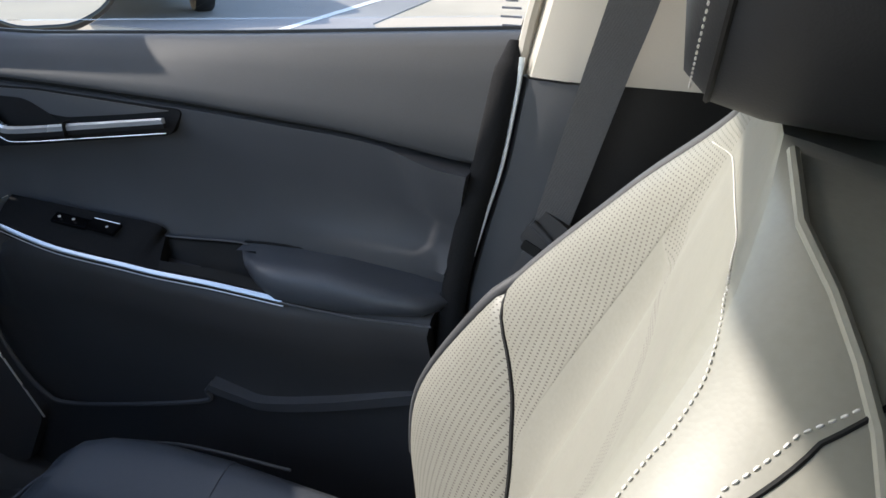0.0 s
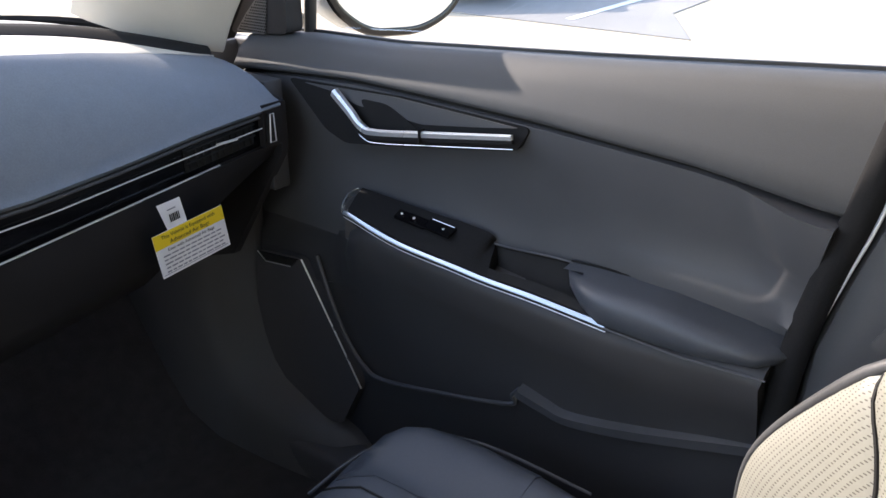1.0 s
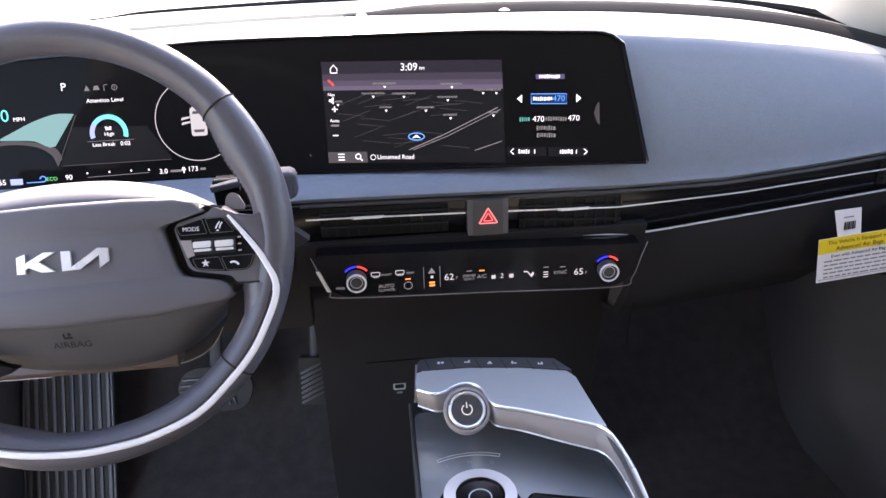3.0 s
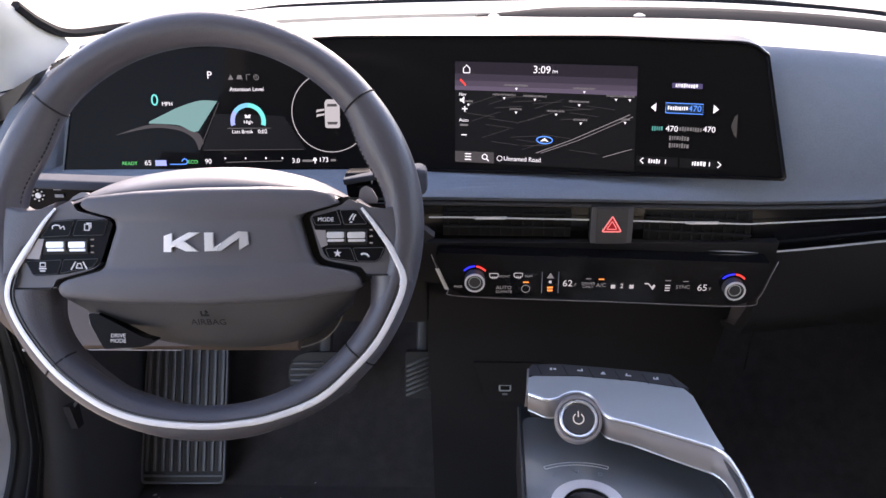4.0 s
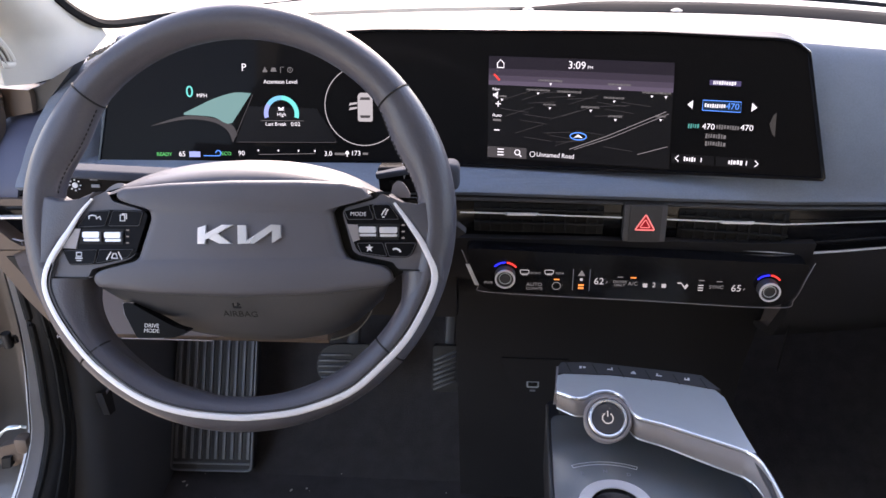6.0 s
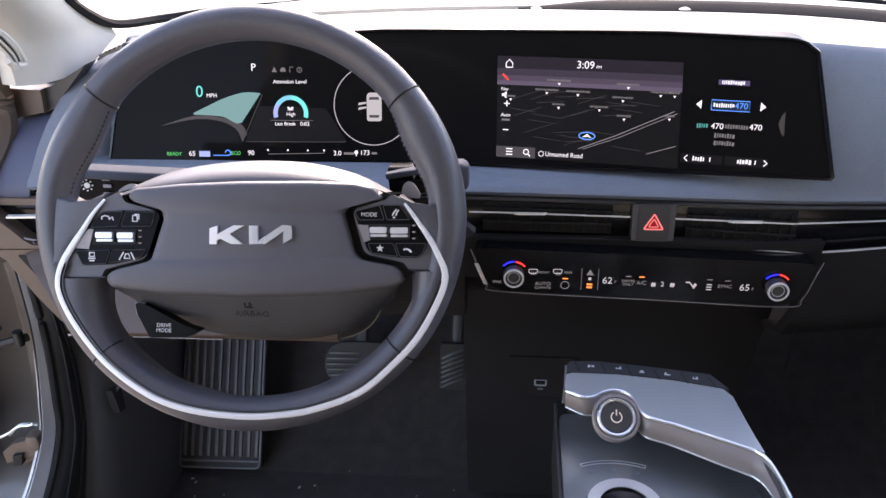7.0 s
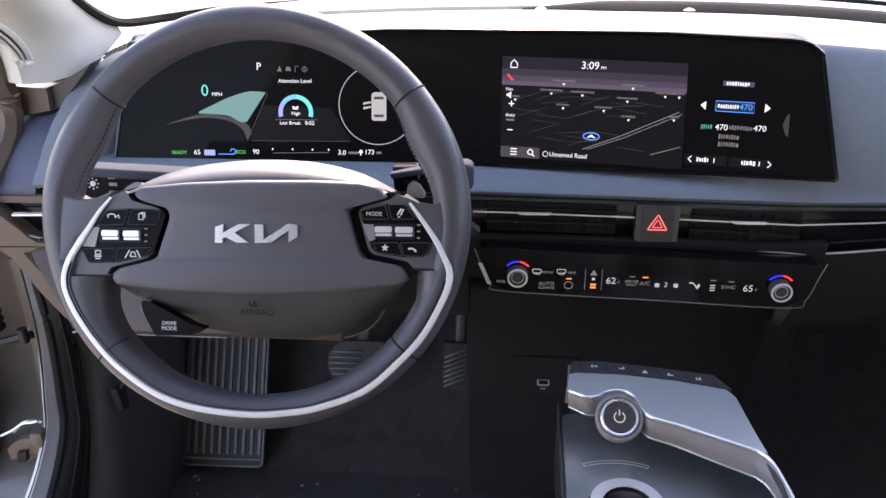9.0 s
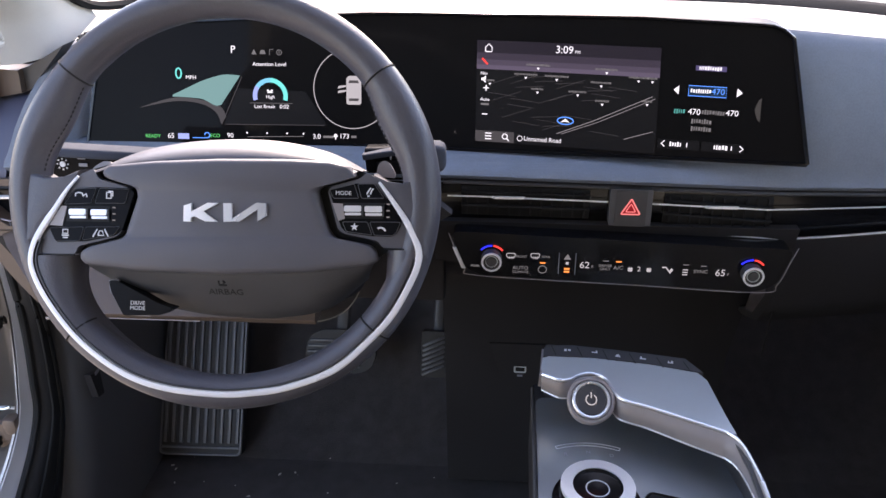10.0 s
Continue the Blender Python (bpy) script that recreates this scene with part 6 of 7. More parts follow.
part("window_seal", sweep([V(0.748, y, z_belt(y) + 0.003) for y in ys], [(-0.004, -0.006), (0.004, -0.006), (0.003, 0.001), (-0.003, 0.001)]), RUBBER, door, "black rubber window seal")
part("trim_gap", sweep([V(0.686, y, z_trim(y) - 0.0005) for y in ys], oval(0.0030, 0.0030, 6)), BLACKMATT, door)
rows = []
for y in ys:
    t = z_trim(y) - 0.003
    w = 0.5 - 0.5 * math.cos(math.pi * max(0, min(1, (-0.17 - y) / 0.15)))
    s = lambda y0: min(0.026, 0.35 * max(0, y0 - y))
    rows.append([V(0.685, y, t), V(0.678 - s(-0.385), y, t - 0.002), V(0.679 - s(-0.388), y, t - 0.012), V(0.694 - s(-0.412), y, t - 0.06), V(0.702 - 0.006 * w - s(-0.424), y, 0.575), V(0.700 - 0.006 * w - s(-0.434), y, 0.545), V(0.698 - 0.016 * w - s(-0.442), y, 0.522 + 0.004 * w), V(0.690, y, 0.50), V(0.688, y, 0.46), V(0.698, y, 0.40)])
# Hidden backing added to stop light leaking between the door panels.
part("door_backing", box((0.728, -0.03, 0.37), (0.022, 0.96, 0.66), 0.004), HARD, door)
part("middle_panel", skin(rear_end(rows), (0.02, 0, 0)), SOFTG, door, "dark grey middle door panel", angle=70)
rows = []
for y in ys:
    z = lerp(-y, [(-0.40, 0.42), (-0.23, 0.425), (-0.15, 0.452), (-0.12, 0.49), (-0.04, 0.482), (0.107, 0.472), (0.264, 0.466), (0.435, 0.478), (0.5, 0.48)])
    f = max(0, min(1, (y - 0.13) / 0.06))
    bul = 0.026 * (1 - f)
    rows.append([V(0.692, y, z + 0.012), V(0.668 + 0.020 * f - bul + 0.004, y, z), V(0.666 + 0.018 * f - bul, y, z - 0.02), V(0.676 - bul * 0.7, y, z - 0.07), V(0.682 - bul * 0.3, y, 0.36), V(0.682, y, 0.30), V(0.684, y, 0.15), V(0.70, y, 0.05)])
part("lower_panel", skin(rear_end(rows), (0.02, 0, 0)), HARD, door, "black lower door panel", angle=70)
# map pocket outline, ledge and speaker cover
pk = spl([(0.672, 0.233, 0.400), (0.664, 0.184, 0.306), (0.668, 0.142, 0.243), (0.676, 0.092, 0.227), (0.678, -0.112, 0.278), (0.676, -0.128, 0.300), (0.672, -0.142, 0.318)], 6)
part("pocket_edge", tube(pk, 0.0034, up=(1, 0, 0), n=6), SOFTG, door, "rounded edge of the map pocket")
ledge = spl([(0.672, -0.142, 0.320), (0.676, -0.18, 0.310), (0.678, -0.215, 0.306), (0.676, -0.30, 0.328), (0.674, -0.418, 0.368), (0.674, -0.50, 0.395)], 5)
part("ledge", sweep(ledge, [(-0.012, -0.010), (0.006, -0.014), (0.010, 0.0), (-0.006, 0.004)]), SOFTG, door, "grey ledge over the door foot")
spk = rounded([(0.372, 0.375), (0.262, 0.388), (0.150, 0.20), (0.20, 0.10), (0.30, 0.10), (0.40, 0.19)], 0.02)
part("speaker_cover", slab([V(0.668, p.x, p.y) for p in spk], (0.016, 0, 0), 0.003), SOFT, door, "black speaker cover")
part("bright_edge", tube([V(0.6655, 0.262, 0.388), V(0.6655, 0.146, 0.198)], 0.0016, n=6), CHROME, door, "thin bright edge")
part("speaker_notch", slab([V(0.664, 0.365, 0.372), V(0.664, 0.345, 0.362), V(0.664, 0.285, 0.370), V(0.664, 0.272, 0.384)], (0.006, 0, 0), 0.001), BLACKMATT, door)
part("notch_edge", tube([V(0.663, 0.366, 0.374), V(0.663, 0.347, 0.361), V(0.663, 0.287, 0.369)], 0.0011, n=6), CHROME, door)
# switch plate
P0 = [V(0.686, y, z) for y, z in ((0.142, 0.528), (0.03, 0.523), (-0.078, 0.519), (-0.088, 0.505), (-0.194, 0.512), (-0.235, 0.502))]
P1 = [V(0.642, y, z) for y, z in ((0.128, 0.512), (0.04, 0.494), (-0.055, 0.487), (-0.107, 0.484), (-0.18, 0.483), (-0.262, 0.478))]
A, B = spl(P0, 5), spl(P1, 5)
n = [k for k, a in enumerate(A) if a.y > -0.086]
part("switch_plate", skin([[v + V(0.004, 0, -0.02), v, v.lerp(a, 0.5) + V(0, 0, 0.002), a] for a, v in zip(A[:len(n) + 1], B[:len(n) + 1])], (0.012, 0, -0.012)), SEAL, door, "black window switch plate", angle=60)
A2, B2 = A[len(n):], B[len(n):]
part("pull_cup", skin([[v + V(0.004, 0, -0.02), v, v.lerp(a, 0.22) + V(0, 0, 0.001), v.lerp(a, 0.30) + V(0, 0, -0.020), v.lerp(a, 0.75) + V(0, 0, -0.024), a + V(0.002, 0, -0.004), a] for a, v in zip(A2, B2)], (0.012, 0, -0.012)), BLACKMATT, door, "deep black pull cup", angle=50)
part("cup_edge", tube([a + V(-0.001, 0, 0.001) for a in A2], 0.0012, n=6), SOFTG, door)
tip = spl([(0.686, 0.150, 0.525), (0.664, 0.153, 0.520), (0.644, 0.140, 0.509), (0.640, 0.118, 0.505), (0.6395, 0.04, 0.489), (0.6395, -0.055, 0.483), (0.6395, -0.107, 0.480), (0.6395, -0.18, 0.479), (0.6405, -0.27, 0.474)], 6)
part("silver_trim", sweep(tip, [(-0.002, -0.004), (0.0020, -0.004), (0.0026, -0.0026), (0.0022, -0.0014), (-0.0014, 0.0014), (-0.0024, 0.0012)]), DECK, door, "satin silver strip along the armrest")
part("silver_trim", tube([p + V(0.0005, 0, -0.0085) for p in tip[8:]], 0.0009, n=6), STRIP, door)
part("trim_groove", tube([p + V(-0.0006, 0, -0.0052) for p in tip[8:]], 0.0015, n=6), BLACKMATT, door)
part("switch_front", skin([[V(0.644, 0.137, 0.500), V(0.646, 0.140, 0.465), V(0.65, 0.12, 0.452)], [V(0.664, 0.150, 0.512), V(0.668, 0.150, 0.470), V(0.67, 0.13, 0.452)], [V(0.688, 0.150, 0.520), V(0.69, 0.150, 0.470), V(0.69, 0.13, 0.452)]], (0.01, -0.01, 0)), SOFT, door)
for y0, y1, w in ((0.058, 0.008, 0.009), (0.004, -0.036, 0.012)):
    a, b = V(0.668, y0, 0.5165), V(0.668, y1, 0.513)
    part("window_switch", slab([a + V(-w, 0, -0.005), a + V(w * 0.5, 0, 0.001), b + V(w * 0.5, 0, 0.001), b + V(-w, 0, -0.005)], (-0.001, 0, 0.0035), 0.001), PIANO, door, "gloss black window switch")
for y, z in ((0.048, 0.5195), (0.027, 0.5185), (-0.022, 0.5155)):
    part("switch_mark", lathe(Matrix.Translation((0.6635, y, z)), [(0.0018, -0.001), (0.0018, 0.0008)], 10), PAPER, door)
part("switch_line", tube([V(0.672, 0.002, 0.5205), V(0.672, -0.034, 0.518)], 0.0007, n=5), CHROME, door)
# armrest pad
rows = []
for i in range(21):
    t = i / 20
    y = -0.196 - 0.262 * t
    zt = lerp(t, [(0, 0.513), (0.12, 0.516), (0.5, 0.518), (0.85, 0.508), (1, 0.502)])
    zb = lerp(t, [(0, 0.500), (0.12, 0.488), (0.24, 0.474), (0.5, 0.474), (0.9, 0.484), (1, 0.492)])
    xo = lerp(t, [(0, 0.682), (0.05, 0.662), (0.14, 0.644), (0.25, 0.636), (0.7, 0.634), (0.9, 0.640), (1, 0.660)])
    rows.append([V(0.70, y, zt + 0.002), V(0.690, y, zt - 0.001), V(0.670, y, zt - 0.003), V(xo + 0.018, y, zt - 0.006), V(xo + 0.006, y, zt * 0.75 + zb * 0.25), V(xo, y, zt * 0.45 + zb * 0.55), V(xo + 0.002, y, zb), V(xo + 0.014, y, zb - 0.008), V(0.70, y, zb - 0.010)])
part("armrest", loft(rows, around=True, caps=True), DARK, door, "padded dark armrest", angle=70)
part("armrest_seam", tube([r[1] + V(-0.001, 0, 0.001) for r in rows], 0.0014, n=6), BLACKMATT, door)
part("armrest_edge", tube([V(0.6385, -0.262, 0.471), V(0.638, -0.36, 0.469), V(0.640, -0.445, 0.474)], 0.0013, n=6), SOFTG, door)
# handle
rec = rounded([(0.268, 0.668), (0.06, 0.673), (-0.140, 0.666), (-0.122, 0.636), (0.10, 0.600), (0.160, 0.592), (0.198, 0.605)], 0.010)
part("handle_bezel", slab([V(0.676, p.x, p.y) for p in rec], (0.010, 0, 0), 0.003), SEAL, door, "black handle surround")
pln = rounded([(0.235, 0.666), (0.06, 0.671), (-0.125, 0.664), (-0.060, 0.654), (0.02, 0.643), (0.135, 0.650), (0.172, 0.661)], 0.006)
part("handle_panel", slab([V(0.6745, p.x, p.y) for p in pln], (0.004, 0, 0), 0.001), SOFTG, door)
hol = rounded([(0.128, 0.660), (0.078, 0.660), (0.022, 0.634), (0.095, 0.622)], 0.012)
# Flat plate; the hollow's shade is put into its dark colour.
part("handle_hollow", slab([V(0.6735, p.x, p.y) for p in hol], (0.002, 0, 0)), SEAL, door, "flat dark plate for the finger hollow")
hp = spl([(0.664, 0.166, 0.662), (0.662, 0.135, 0.640), (0.660, 0.112, 0.624), (0.660, 0.085, 0.622), (0.660, -0.02, 0.638), (0.662, -0.124, 0.654)], 6)
hb = part("pull_handle", sweep(hp, [(-0.0045, -0.0015), (0.0035, -0.0015), (0.0045, 0.0055), (0.0015, 0.0085), (-0.0045, 0.0075)], up=(0, 0.3, 1), taper=lambda t: 1.15 - 0.5 * t), CHROME, door, "satin silver pull handle")
part("handle_underside", sweep(hp, [(-0.0040, -0.009), (0.0015, -0.0085), (0.0030, -0.0015), (-0.0040, -0.0015)], up=(0, 0.3, 1), taper=lambda t: 1.15 - 0.5 * t), SEAL, hb, "black underside of the handle")
part("lock_split", box((0.6585, 0.008, 0.634), (0.012, 0.0012, 0.019), 0), BLACKMATT, hb)
# Thin bright line below the handle.
part("handle_bright_line", tube([p + V(0.002, 0, -0.0125) for p in hp[10:]], 0.0007, n=6), CHROME, door)
part("door_edge", sweep(spl([(0.690, -0.507, 0.764), (0.684, -0.506, 0.748), (0.676, -0.503, 0.725), (0.672, -0.489, 0.650), (0.668, -0.4755, 0.589), (0.668, -0.461, 0.507), (0.668, -0.455, 0.42), (0.672, -0.455, 0.30), (0.68, -0.460, 0.05)], 5), oval(0.014, 0.010, 8), up=(1, 0, 0), taper=lambda t: 0.40 + 0.60 * min(1, t * 5)), SEAL, door, "black rubber door seal", angle=60)
part("pillar_seal", sweep(spl([(0.674, -0.5185, 0.752), (0.672, -0.5160, 0.720), (0.671, -0.5050, 0.648), (0.669, -0.4905, 0.590), (0.667, -0.4720, 0.507), (0.667, -0.466, 0.42)], 5), oval(0.0022, 0.0018, 8), up=(1, 0, 0), taper=lambda t: 1.3 - 0.9 * t), SILVER, door)
part("window_post", sweep(spl([(0.742, -0.501, 0.752), (0.742, -0.5155, 0.803), (0.725, -0.565, 1.0), (0.70, -0.60, 1.17)], 4), oval(0.007, 0.006, 8), up=(1, 0, 0)), SEAL, door)
sail = [(0.418, 0.712), (0.405, 0.735), (0.37, 0.78), (0.30, 0.86), (0.288, 0.86), (0.288, 0.722)]
tw = part("mirror_corner", slab([V(0.698, y, z) for y, z in rounded(sail, 0.012)], (0.03, 0, 0), 0.004), DEEP, door, "black corner piece with a tweeter grille")
gr = rounded([(0.402, 0.716), (0.375, 0.744), (0.350, 0.766), (0.318, 0.800), (0.324, 0.775), (0.336, 0.717)], 0.005)
part("tweeter_grille", slab([V(0.6965, p.x, p.y) for p in gr], (0.003, 0, 0), 0.001), SOFT, tw)
for i in range(17):
    for j in range(19):
        z = 0.720 + j * 0.0042
        y = 0.332 + (i + 0.5 * (j % 2)) * 0.0046 - (z - 0.72) * 0.14
        if y < 0.398 - max(0, z - 0.717) * 1.03:
            part("hole", lathe(basis((0.6966, y, z), (0, 1, 0), (0, 0, 1)) @ Matrix.Rotation(math.pi, 4, "X"), [(0.0013, 0), (0.0013, 0.0010)], 6), BLACKMATT, tw)
wg = part("window_glass", slab([V(0.752, 0.30, 0.725), V(0.752, -0.54, 0.78), V(0.70, -0.58, 1.17), V(0.70, -0.05, 1.17)], (0.004, 0, 0.001)), GLASS, door, "clear side window glass")
wg.visible_shadow = False
part("window_post", sweep([V(0.745, 0.292, 0.72), V(0.735, 0.27, 0.82), V(0.71, 0.10, 1.0), V(0.69, -0.06, 1.17)], oval(0.008, 0.010, 8), up=(1, 0, 0)), RUBBER, door)

# door mirror outside
mir = thing("door_mirror", "silver and black door mirror with clear glass", "mirror", (0.95, 0.40, 0.70))
ME = basis((1.02, 0.375, 0.757), (1, -0.10, 0), (0, 0.02, 1))
out = [V(p.x, p.y, 0) for p in rounded([(-0.165, 0.075), (-0.150, -0.02), (-0.075, -0.075), (0.05, -0.085), (0.125, -0.062), (0.175, -0.01), (0.165, 0.085)], 0.04, 6)]
rows = [[ME @ V(p.x * s, p.y * s, h) for p in out] for h, s in ((0.004, 1.0), (0.012, 1.03), (0.0, 1.08), (-0.05, 1.06), (-0.09, 0.85), (-0.11, 0.45))]
part("housing", loft(rows, around=True, caps=True), BODY, mir, "silver painted housing", angle=60)
part("surround", sweep([ME @ V(p.x * 1.005, p.y * 1.005, 0.010) for p in out], oval(0.009, 0.007, 8), up=ME.to_3x3() @ V(0, 0, 1), closed=True), PIANO, mir)
part("mirror_glass", slab([ME @ V(p.x * 0.97, p.y * 0.97, 0.012) for p in out], ME.to_3x3() @ V(0, 0, 0.002)), MIRROR, mir, "mirror glass")
part("foot", sweep([V(0.755, 0.385, 0.738), V(0.79, 0.40, 0.725), V(0.86, 0.44, 0.705)], oval(0.024, 0.014, 12)), PIANO, mir, "gloss black mirror foot")

# small etched mark in the rear corner of the door glass
GM = basis((0.750, -0.487, 0.794), (0, -1, 0), (0, 0, 1))
for k, (w, h) in enumerate(((0.013, 0.005), (0.020, 0.0022), (0.022, 0.0022), (0.018, 0.0022))):
    bar(GM, 0, -0.0085 * k, w, h, INKG, door, "glass_mark")

# ---- passenger seat ----
seat = thing("passenger_seat", "front passenger seat with off-white perforated leather backrest", "car seat", (0.36, -0.4, 0.1))
SX = 0.315  # middle of the seat


def half_width(z):
    return ease(z, [(0.30, 0.232), (0.36, 0.252), (0.45, 0.268), (0.53, 0.268), (0.60, 0.252), (0.66, 0.226), (0.72, 0.187), (0.755, 0.152), (0.78, 0.118), (0.798, 0.085), (0.808, 0.05)])


def lean(z):
    return ease(z, [(0.30, -0.555), (0.36, -0.572), (0.45, -0.598), (0.55, -0.635), (0.65, -0.672), (0.72, -0.692), (0.77, -0.706), (0.79, -0.711), (0.81, -0.717)])


def swell(z, u=-1):
    """Depth of the side bolsters; the outer one (u > 0) is fuller to fit the camera's view."""
    if u > 0:
        return ease(z, [(0.30, 0.070), (0.36, 0.097), (0.42, 0.1235), (0.48, 0.1345), (0.56, 0.115), (0.64, 0.082), (0.71, 0.043), (0.77, 0.008), (0.81, 0.0)])
    return lerp(z, [(0.30, 0.070), (0.36, 0.092), (0.42, 0.112), (0.48, 0.122), (0.56, 0.095), (0.64, 0.055), (0.71, 0.022), (0.77, 0.004), (0.81, 0.0)])


def relief(u, z):
    """How far the backrest's face stands forward of its middle line; u from -1 to 1 across."""
    a = abs(u)
    b = max(0, min(1, (a - 0.42) / 0.40))
    y = swell(z, u) * (3 * b * b - 2 * b ** 3)
    y -= (0.05 + swell(z, u) * 0.55) * max(0, (a - 0.80) / 0.20) ** 2
    y -= 0.005 * math.exp(-((u - (seam_out(z) if u > 0 else seam_in(z))) / 0.018) ** 2)
    y += 0.006 * math.exp(-((a - 0.30) / 0.10) ** 2) * max(0, min(1, (0.74 - z) / 0.1))
    return y


def on_seat(u, z, lift=0.0):
    w = half_width(z)
    if u < 0:
        w *= ease(z, [(0.60, 1.0), (0.76, 1.17), (0.81, 1.25)])
    if u < -0.82:
        t = (-0.82 - u) / 0.18 * radians(118)
        return V(SX - 0.82 * w - 0.17 * w * math.sin(t) - 0.0135 * (1 - math.cos(t)), lean(z) + relief(-0.80, z) - lerp(z, [(0.30, 0.075), (0.70, 0.057), (0.76, 0.033), (0.77, 0.0265), (0.784, 0.018), (0.79, 0.013), (0.80, 0.004), (0.81, 0.001)]) * (1 - math.cos(t)) + lift, z)
    return V(SX + u * w, lean(z) + relief(u, z) + lift, z)


ZS = [0.30 + (0.808 - 0.30) * j / 48 for j in range(49)]


def seam_out(z):
    return ease(z, [(0.30, 0.49), (0.42, 0.515), (0.46, 0.54), (0.50, 0.58), (0.524, 0.61), (0.555, 0.67), (0.584, 0.76), (0.600, 0.81), (0.63, 0.82), (0.81, 0.82)])


def seam_in(z):
    return -lerp(z, [(0.30, 0.74), (0.60, 0.80), (0.723, 0.835), (0.81, 0.86)])


def seat_skin(u0, u1):
    return skin([[on_seat(u0(z) + (u1(z) - u0(z)) * i / 36, z) for i in range(37)] for z in ZS], (0, -0.05, -0.012))


def band_out(z):
    return min(seam_out(z) - 0.01, 0.55)


def band_mid(z, d):
    return min(band_out(z) - 0.001, lerp(z, [(0.30, -0.22), (0.60, -0.14), (0.637, -0.04), (0.665, 0.17), (0.688, 0.45), (0.71, 0.56), (0.81, 0.6)]) + d)


part("perforated_panel", seat_skin(band_out, seam_out), WHITEP, seat, "off-white perforated leather panel", angle=70)
part("smooth_panel", seat_skin(lambda z: band_mid(z, 0.07), band_out), WHITE, seat, "smooth off-white leather panel", angle=70)
part("perforated_panel", seat_skin(lambda z: band_mid(z, -0.07), lambda z: band_mid(z, 0.07)), WHITEP, seat, "off-white perforated leather band", angle=70)
part("smooth_panel", seat_skin(seam_in, lambda z: band_mid(z, -0.07)), WHITE, seat, "smooth off-white leather panel", angle=70)
part("outer_bolster", seat_skin(seam_out, lambda z: 1.0), WHITEP, seat, "off-white perforated outer side bolster", angle=70)
part("inner_bolster", seat_skin(lambda z: -1.0, seam_in), WHITE, seat, "off-white leather inner side bolster", angle=70)
part("backrest_shell", skin([[V(SX + u * half_width(z) * 0.98, lean(z) - 0.052 - 0.05 * (1 - u * u), z - 0.008) for u in (-1, -0.95, -0.85, -0.6, -0.3, 0, 0.3, 0.6, 0.85, 0.95, 1)] for z in ZS], (0, -0.03, 0)), WHITE, seat, "off-white rear shell of the backrest", angle=70)
part("piping", sweep([on_seat(lerp(z, [(0.38, 0.79), (0.58, 0.815), (0.73, 0.83)]), z) for z in ZS[10:]], oval(0.0060, 0.0060, 10), up=(0, 1, 0), taper=lambda t: 0.25 + 0.75 * min(1, t * 2.4)), PIPE, seat, "dark grey piping", angle=60)
part("piping", tube([on_seat(-0.995, z, 0.0) for z in ZS], 0.0022, up=(0, 1, 0)), WHITE, seat, "off-white piping")
part("seam", tube([on_seat(seam_out(z), z, 0.0002) for z in ZS if z < 0.598], 0.0020, up=(0, 1, 0), n=6), BLACKMATT, seat)
top_seam = spl([(0.69, 0.760, 0), (0.3, 0.765, 0), (-0.10, 0.768, 0), (-0.5, 0.772, 0), (-0.75, 0.775, 0), (-0.83, 0.772, 0), (-0.862, 0.762, 0), (-0.862, 0.747, 0), (-0.848, 0.723, 0), (-0.81, 0.60, 0), (-0.76, 0.45, 0), (-0.75, 0.32, 0)], 10)
stitches([on_seat(p.x, p.y, 0.0006) for p in top_seam], 0.0028, 0.0021, 0.0005, THREAD, seat)
edge_seam = [(lerp(z, [(0.30, -0.86), (0.60, -0.875), (0.746, -0.912), (0.754, -0.928), (0.761, -0.942), (0.766, -0.965), (0.770, -0.995)]), z) for z in [0.30 + 0.47 * k / 160 for k in range(161)]]
stitches([on_seat(u, z, 0.0006) for u, z in edge_seam], 0.0032, 0.0024, 0.0005, THREAD, seat)
part("seam", tube([on_seat(u - 0.012, z, 0.0) for u, z in edge_seam], 0.0009, up=(0, 1, 0), n=6), BLACKMATT, seat)
# headrest
HM = basis((SX + 0.008, -0.722, 0.904), (1, 0, 0), (0, -0.10, 1))
ho = rounded([(-0.085, -0.092), (0.095, -0.098), (0.128, -0.02), (0.125, 0.06), (0.10, 0.10), (-0.112, 0.10), (-0.130, 0.03), (-0.120, -0.05)], 0.045, 6)
rows = []
for h, s in ((0.075, 0.80), (0.06, 0.95), (0.03, 1.0), (-0.005, 1.0), (-0.024, 0.97), (-0.036, 0.88), (-0.042, 0.6)):
    rows.append([HM @ V(p.x * s, p.y * s, h) for p in ho])
hr = part("headrest", loft(rows, around=True, caps=True), BLACKL, seat, "black leather headrest", angle=60)
stitches([HM @ V(p.x * 0.935, p.y * 0.935, -0.0325) for p in ho + ho[:1]], 0.0030, 0.0022, 0.0005, THREAD, hr)
part("seam", tube([HM @ V(p.x * 0.965, p.y * 0.965, -0.0255) for p in ho], 0.0014, up=HM.to_3x3() @ V(0, 0, 1), closed=True, n=6), BLACKMATT, hr)
for s in (-0.06, 0.06):
    part("headrest_post", tube([V(SX + s, -0.765, 0.77), V(SX + s, -0.755, 0.84)], 0.006), CHROME, seat)
